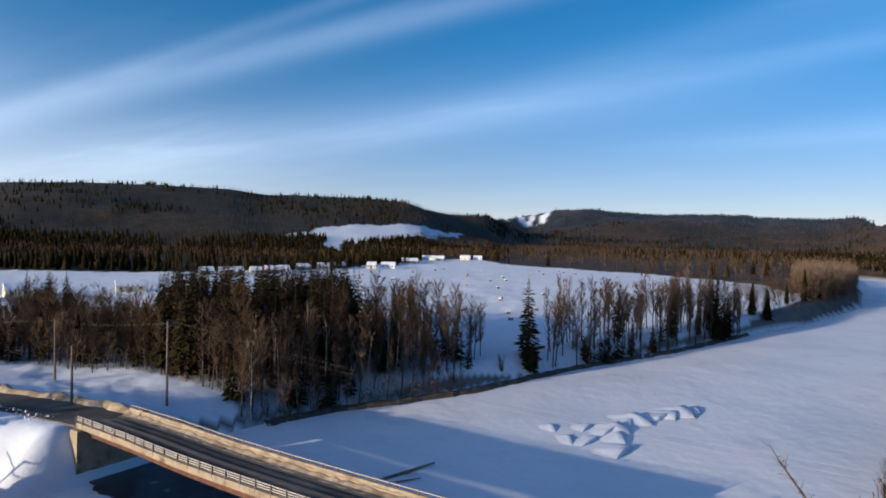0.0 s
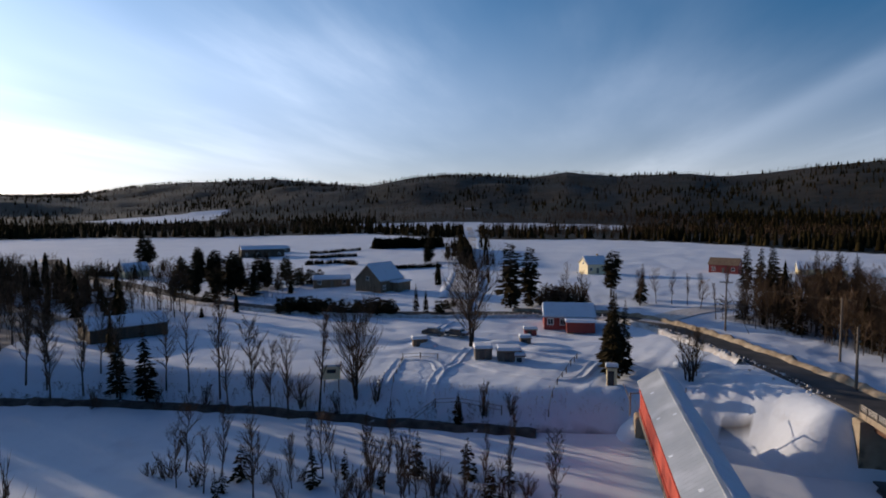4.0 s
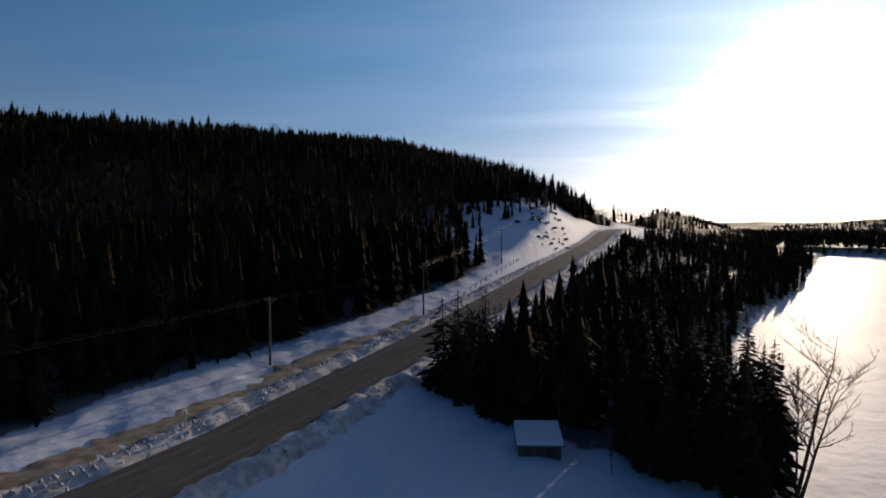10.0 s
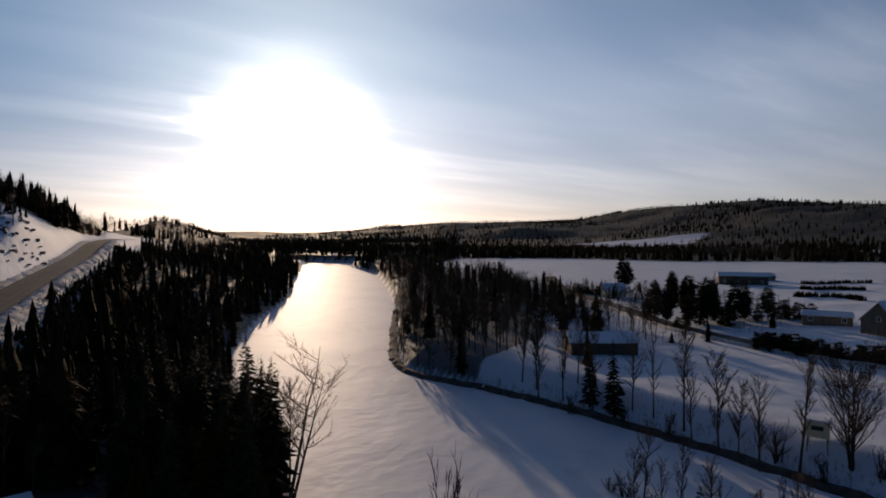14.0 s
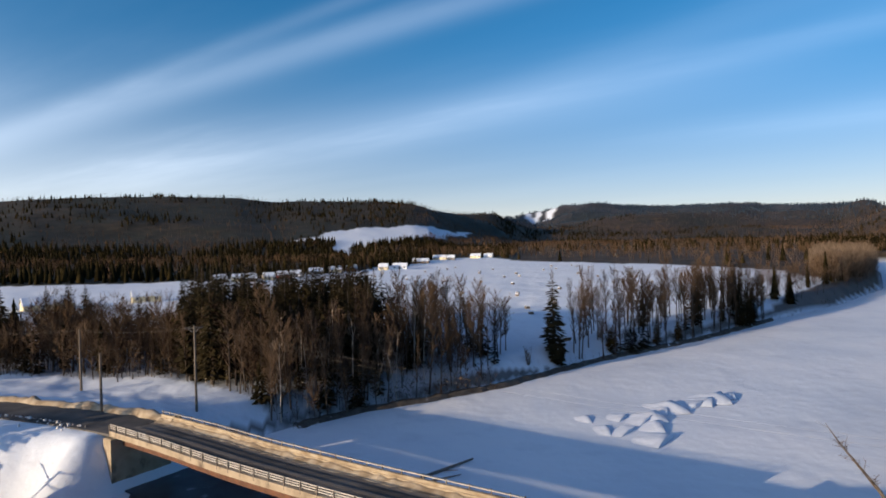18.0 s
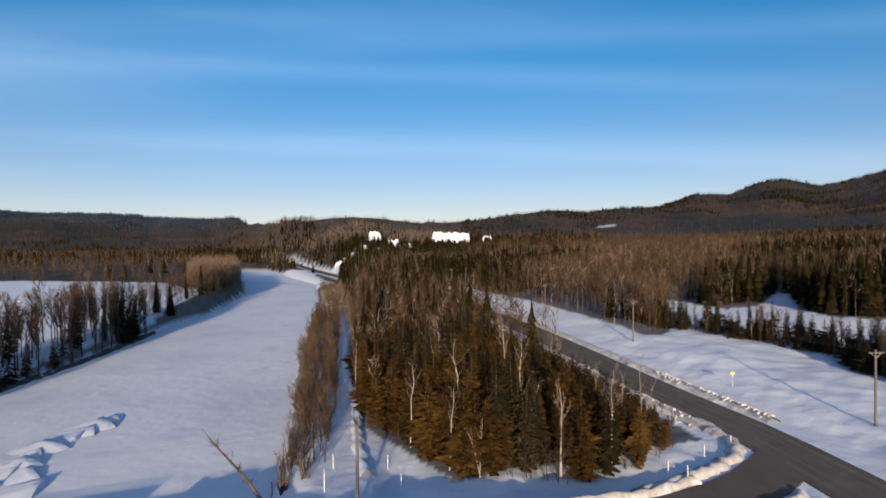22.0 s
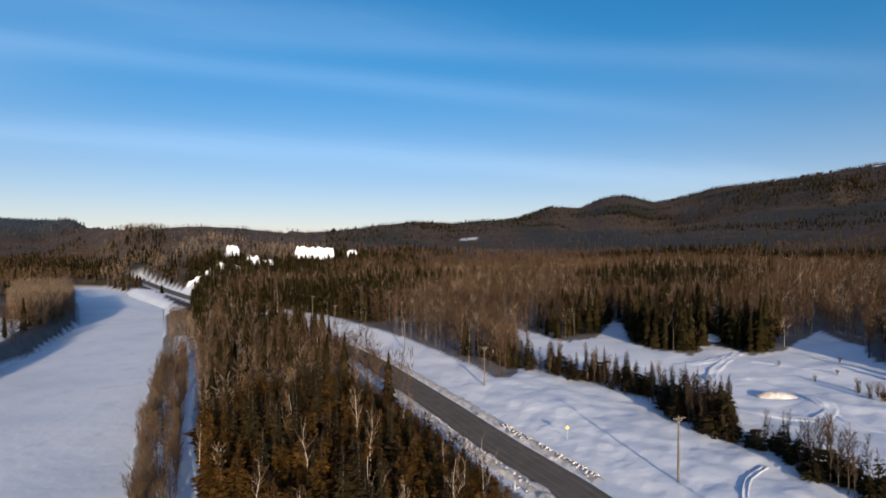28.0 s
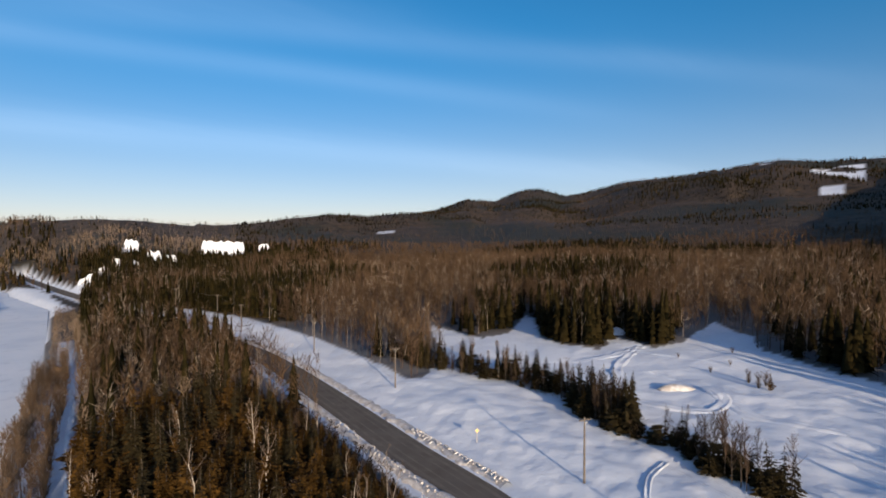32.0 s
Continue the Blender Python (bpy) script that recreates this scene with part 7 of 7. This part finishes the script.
house("house", -183, 139, facing(-183, 139, 28), 8, 7, 3.4, 2.4, CREAM, "cream two-storey house with a snowy roof", windows=3, chimney=True)
house("house", -166, 186, facing(-166, 186, -12), 10, 7, 3.2, 2.2, DARKRED, "dark red house by the field", windows=3, snow=False, roof_mat=BARN)
house("barn", -146, 210, facing(-146, 210, 8), 15, 8, 2.4, 2.0, CREAM, "cream long barn with a snowy roof", "barn", 4)
house("barn", -121, 230, facing(-121, 230, 4), 10, 7, 2.4, 1.8, CREAM, "small cream barn with a snowy roof", "barn", 3)
for x, y, w, m, lab in ((-129, 324, 10, WOODGREY, "grey village house under snow"), (-121, 330, 9, CREAM, "cream village house under snow"), (-114, 327, 11, BARN, "brown village house under snow"), (-107, 340, 9, CREAM, "cream village house under snow"), (-101, 350, 12, DARKRED, "red village house under snow"),
                        (-98, 366, 9, WHITE, "white village house under snow"), (-90, 384, 12, WOODGREY, "grey village house under snow"), (-80, 398, 11, CREAM, "cream village house under snow"), (-118, 341, 8, WHITE, "white village house under snow"), (-72, 416, 10, DARKRED, "red village house under snow")):
    house("house", x, y, facing(x, y, 12), w * 0.7, 5.0, 2.2, 1.7, m, lab, windows=3)
for x, y, w, d, m, lab in ((-39, 428, 14, 8, WHITE, "white farm building under snow"), (-28, 505, 20, 9, BARN, "brown farm barn with a snowy roof"), (-13, 585, 18, 10, CREAM, "cream farm barn with a snowy roof"),
                           (23, 600, 14, 9, CREAM, "cream farmhouse with a snowy roof"), (36, 606, 12, 8, WHITE, "white farmhouse with a snowy roof"), (-2, 570, 10, 7, WOODGREY, "grey farm shed under snow"), (-50, 420, 9, 7, CREAM, "cream farm building under snow")):
    house("barn", x, y, facing(x, y, -10), w * 0.72, d * 0.75, 2.2, 1.9, m, lab, "barn", 3)


def cabin():
    root = tagged(new("cabin"), "small brown cabin with a snow-covered lean roof", "cabin")
    x, y = -32.6, -42.8
    z = float(ground(x, y)) - 0.95
    root.matrix_basis = Matrix.Translation((x, y, z)) @ Matrix.Rotation(facing(x, y, 12), 4, "Z")
    Shape().add([(-2, -1.6, -0.4), (2, -1.6, -0.4), (2, 1.6, -0.4), (-2, 1.6, -0.4), (-2, -1.6, 1.9), (2, -1.6, 1.9), (2, 1.6, 2.6), (-2, 1.6, 2.6)],
                [(0, 1, 5, 4), (1, 2, 6, 5), (2, 3, 7, 6), (3, 0, 4, 7), (4, 5, 6, 7)]).put("wall", EARTH_WALL, root)
    for nm, lo, hi, k, m in (("roof", 0.0, 0.12, 0, WOODGREY), ("roof_snow", 0.125, 0.5, 0.08, SNOW)):
        a = [(-2.3 + k, -2.0 + k, 1.85 + lo), (2.3 - k, -2.0 + k, 1.85 + lo), (2.3 - k, 1.9 - k, 2.68 + lo), (-2.3 + k, 1.9 - k, 2.68 + lo)]
        b = [(c * 0.97, d * 0.97, e + hi - lo) for c, d, e in a]
        Shape().add(a + b, [(3, 2, 1, 0), (4, 5, 6, 7), (0, 1, 5, 4), (1, 2, 6, 5), (2, 3, 7, 6), (3, 0, 4, 7)]).put(nm, m, root)
    dr = Shape().box((-0.6, -1.63, 0.9), (0.8, 0.06, 1.7)).put("door", EARTH_WALL, root)
    Shape().box((-0.3, -1.68, 0.9), (0.05, 0.05, 0.12)).put("handle", STEEL, dr)
    wn = Shape().box((0.9, -1.63, 1.15), (0.9, 0.07, 0.8)).put("window", EARTH_WALL, root)
    Shape().box((0.9, -1.68, 1.15), (0.75, 0.03, 0.65)).put("pane", GLASS, wn)


cabin()


def tree_blind():
    root = tagged(new("hunting_blind"), "small plywood blind on legs beside a bare tree", "blind")
    x, y = -81.6, 20.6
    z = float(ground(x, y))
    root.matrix_basis = Matrix.Translation((x, y, z)) @ Matrix.Rotation(facing(x, y, 0), 4, "Z")
    Shape().box((0, 0, 2.4), (2.3, 1.8, 1.8), 0, 0.04).put("box", CREAM, root)
    Shape().box((0, 0, 3.4), (2.6, 2.1, 0.25), 0, 0.08).put("roof", SNOW, root)
    for a in (-1, 1):
        for b in (-1, 1):
            Shape().bar((a * 1.0, b * 0.75, -0.3), (a * 0.95, b * 0.7, 1.5), 0.07).put("leg", WOODGREY, root)
    Shape().box((0, -0.93, 2.6), (1.2, 0.06, 0.5)).put("window", GLASS, root)


tree_blind()


def small_shed(x, y, w, d, h, label, mat=WOODGREY):
    root = tagged(new("shed"), label, "shed")
    z = float(ground(x, y))
    root.matrix_basis = Matrix.Translation((x, y, z)) @ Matrix.Rotation(facing(x, y, 8), 4, "Z")
    Shape().box((0, 0, h / 2 - 0.2), (w, d, h + 0.2)).put("wall", mat, root)
    Shape().box((0, 0, h + 0.06), (w + 0.4, d + 0.4, 0.12)).put("roof", BARN, root)
    Shape().box((0, 0, h + 0.36), (w + 0.3, d + 0.3, 0.48), 0, 0.16).put("roof_snow", SNOW, root)
    Shape().box((-w * 0.1, -d / 2 - 0.03, h * 0.42), (0.8, 0.06, h * 0.8)).put("door", GLASS, root)


small_shed(-84.5, 45, 2.6, 2.2, 1.5, "low dark shed under a cap of snow")
small_shed(-82, 48.2, 3.4, 2.6, 1.6, "snow-capped garden shed in the yard")
small_shed(-80.5, 49.3, 1.4, 1.2, 0.9, "snow-capped garden box in the yard", WHITE)
small_shed(-96.9, 39, 2.4, 1.6, 1.1, "snow-capped shelter in the yard", BARN)
small_shed(-92, 57, 1.8, 1.4, 1.0, "snow-capped crate in the yard", BARN)
small_shed(-97, 61, 2.2, 1.2, 1.1, "snow-capped woodpile beside the red house", DARKRED)
small_shed(-64.8, 54.2, 1.3, 0.5, 2.4, "cream notice board beside the spruces", CREAM)


def snow_car(x, y, turn, label):
    root = tagged(new("car"), label, "car")
    z = float(ground(x, y)) + 0.05
    root.matrix_basis = Matrix.Translation((x, y, z)) @ Matrix.Rotation(turn, 4, "Z")
    prof = [(-2.1, 0.35), (-2.15, 0.8), (-1.5, 0.95), (-0.9, 1.4), (0.9, 1.42), (1.45, 0.95), (2.1, 0.85), (2.15, 0.35)]
    b = Shape()
    vs = [(a, s * 0.85, u) for s in (-1, 1) for a, u in prof]
    n = len(prof)
    b.add(vs, [tuple(range(n)), tuple(range(2 * n - 1, n - 1, -1))] + [(i, n + i, n + (i + 1) % n, (i + 1) % n) for i in range(n)])
    b.put("body", GLASS, root)
    Shape().box((0, 0, 1.52), (2.1, 1.6, 0.28), 0, 0.1).put("roof_snow", SNOW, root)
    Shape().box((1.75, 0, 0.98), (0.9, 1.5, 0.16), 0, 0.06).put("bonnet_snow", SNOW, root)
    Shape().box((0, -0.86, 1.15), (1.7, 0.03, 0.35)).put("side_window", GLASS, root)
    Shape().box((0, 0.86, 1.15), (1.7, 0.03, 0.35)).put("side_window", GLASS, root)
    for a in (-1.35, 1.35):
        for s in (-1, 1):
            wh = Shape().bar((a, s * 0.70, 0.33), (a, s * 0.90, 0.33), 0.33, 0.33, 14).put("wheel", ASPHALT, root)
            Shape().bar((a, s * 0.89, 0.33), (a, s * 0.92, 0.33), 0.18, 0.16, 10).put("rim", STEEL, wh)


snow_car(-103.4, 44.2, 0.9, "snow-covered parked car in the village yard")
snow_car(-100.4, 47.6, 0.6, "snow-covered parked car beside the red house")


def fence(points, label, post_h=1.2, rails=2, step=2.4):
    root = tagged(new("fence"), label, "fence")
    pts = curve_line([(x, y, 0) for x, y in points], step)
    hz = ground(np.array([p.x for p in pts]), np.array([p.y for p in pts]))
    tops = []
    for p, z in zip(pts, hz):
        Shape().box((p.x, p.y, z + post_h / 2 - 0.15), (0.11, 0.11, post_h + 0.3), 0.5, 0.02).put("post", WOODGREY, root)
        tops.append(Vector((p.x, p.y, float(z))))
    for a, b in zip(tops, tops[1:]):
        for r in range(rails):
            h = post_h * (0.9 - 0.42 * r)
            Shape().bar(a + Vector((0, 0, h)), b + Vector((0, 0, h)), 0.035, 0.035, 4).put("rail", WOODGREY, root)


fence([(-71, 25), (-72, 32), (-67, 39)], "low wooden garden fence half buried in snow")
fence([(-88, 33), (-86, 38)], "low wooden garden fence half buried in snow")
fence([(-71, 25), (-88, 33)], "low wooden garden fence half buried in snow", 0.8, 1)
fence([(-64, 44), (-72, 52), (-78, 58)], "row of garden posts in the snow", 0.9, 1)
fence([(-40, -90), (-62, -117), (-90, -146)], "roadside wire fence below the cut bank", 1.0, 1, 4.0)
fence([(30, 45), (36, 51), (40, 56)], "short post fence on the river bank", 1.0, 1)


# ---- hay bales on the field ----
def bale_master():
    root = tagged(new("hay_bale"), "round hay bale capped with snow", "hay bale", "hay bales on the field")
    Shape().bar((-0.65, 0, 0.6), (0.65, 0, 0.6), 0.62, 0.62, 14).put("bale", WOODGREY, root)
    Shape().add([(-0.7, -0.6, 0.95), (0.7, -0.6, 0.95), (0.7, 0.6, 0.95), (-0.7, 0.6, 0.95), (-0.55, -0.3, 1.24), (0.55, -0.3, 1.24), (0.55, 0.3, 1.24), (-0.55, 0.3, 1.24)],
                [(0, 1, 5, 4), (1, 2, 6, 5), (2, 3, 7, 6), (3, 0, 4, 7), (4, 5, 6, 7)]).put("snow_cap", SNOW, root)
    return root


rnd = random.Random(77)
spots = [(8, 152), (21, 187), (20, 171), (7, 190), (22, 224), (-6, 298), (2, 238), (-25, 253), (-13, 288), (68, 331), (42, 246), (26, 319), (12, 287), (23, 231), (35, 327), (1, 233), (-8, 181)]
while len(spots) < 62:
    q = (rnd.uniform(-60, 110), rnd.uniform(170, 430))
    if inside(OPEN[0], np.array(q[0]), np.array(q[1])) and all((q[0] - a) ** 2 + (q[1] - b) ** 2 > 200 for a, b in spots):
        spots.append(q)
first = bale_master()
for i, (x, y) in enumerate(spots):
    m = pose(x, y, float(ground(x, y)) - 0.1, 0, 0, rnd.uniform(0, 360))
    if i == 0:
        first.matrix_basis = m
    else:
        copy_thing(first, m)
for b, d, h in ((18, 440, 5), (19.5, 445, 4), (23, 430, 3)):
    plant("spruce", d * math.sin(radians(b)), d * math.cos(radians(b)), h, "small spruces on the field")


# ---- white bluffs upstream ----
def bluff(x, y, width, height, seed, label):
    """A steep snow-plastered cut in the hillside, ribbed from top to foot."""
    rnd = random.Random(seed)
    t = math.atan2(-x, y)
    ax, ay = math.cos(t), math.sin(t)
    out = Vector((math.sin(t), -math.cos(t), 0))
    vs, fs, n = [], [], max(6, int(width / 1.6))
    for i in range(n + 1):
        u = (i / n - 0.5) * width
        h = height * (0.92 + rnd.uniform(-0.1, 0.1)) * (0.55 if i in (0, n) else 1)
        px, py = x + ax * u, y + ay * u
        z = float(ground(px, py))
        for a, k in ((2.6, -0.6), (1.6 + rnd.uniform(-0.6, 0.6), 0.35 * h), (0.7 + rnd.uniform(-0.6, 0.6), 0.75 * h), (0, h), (-4.0, h * 0.8), (-6, -1)):
            vs.append((px + out.x * a, py + out.y * a, z + k))
    for i in range(n):
        fs += [(i * 6 + j, i * 6 + j + 1, i * 6 + j + 7, i * 6 + j + 6) for j in range(5)]
    ob = mesh_object("snow_bluff", vs, fs, SNOW)
    tagged(ob, label, "bluff", "white bluffs on the hillside")


for x, y, w, h, s in BLUFFS:
    bluff(x, y, w, h, s, "steep snow-plastered cut in the wooded hillside")


for ms in MASTERS.values():
    for m in ms:
        if m.name not in used_masters:
            for o in (*m.children, m):
                bpy.data.objects.remove(o)
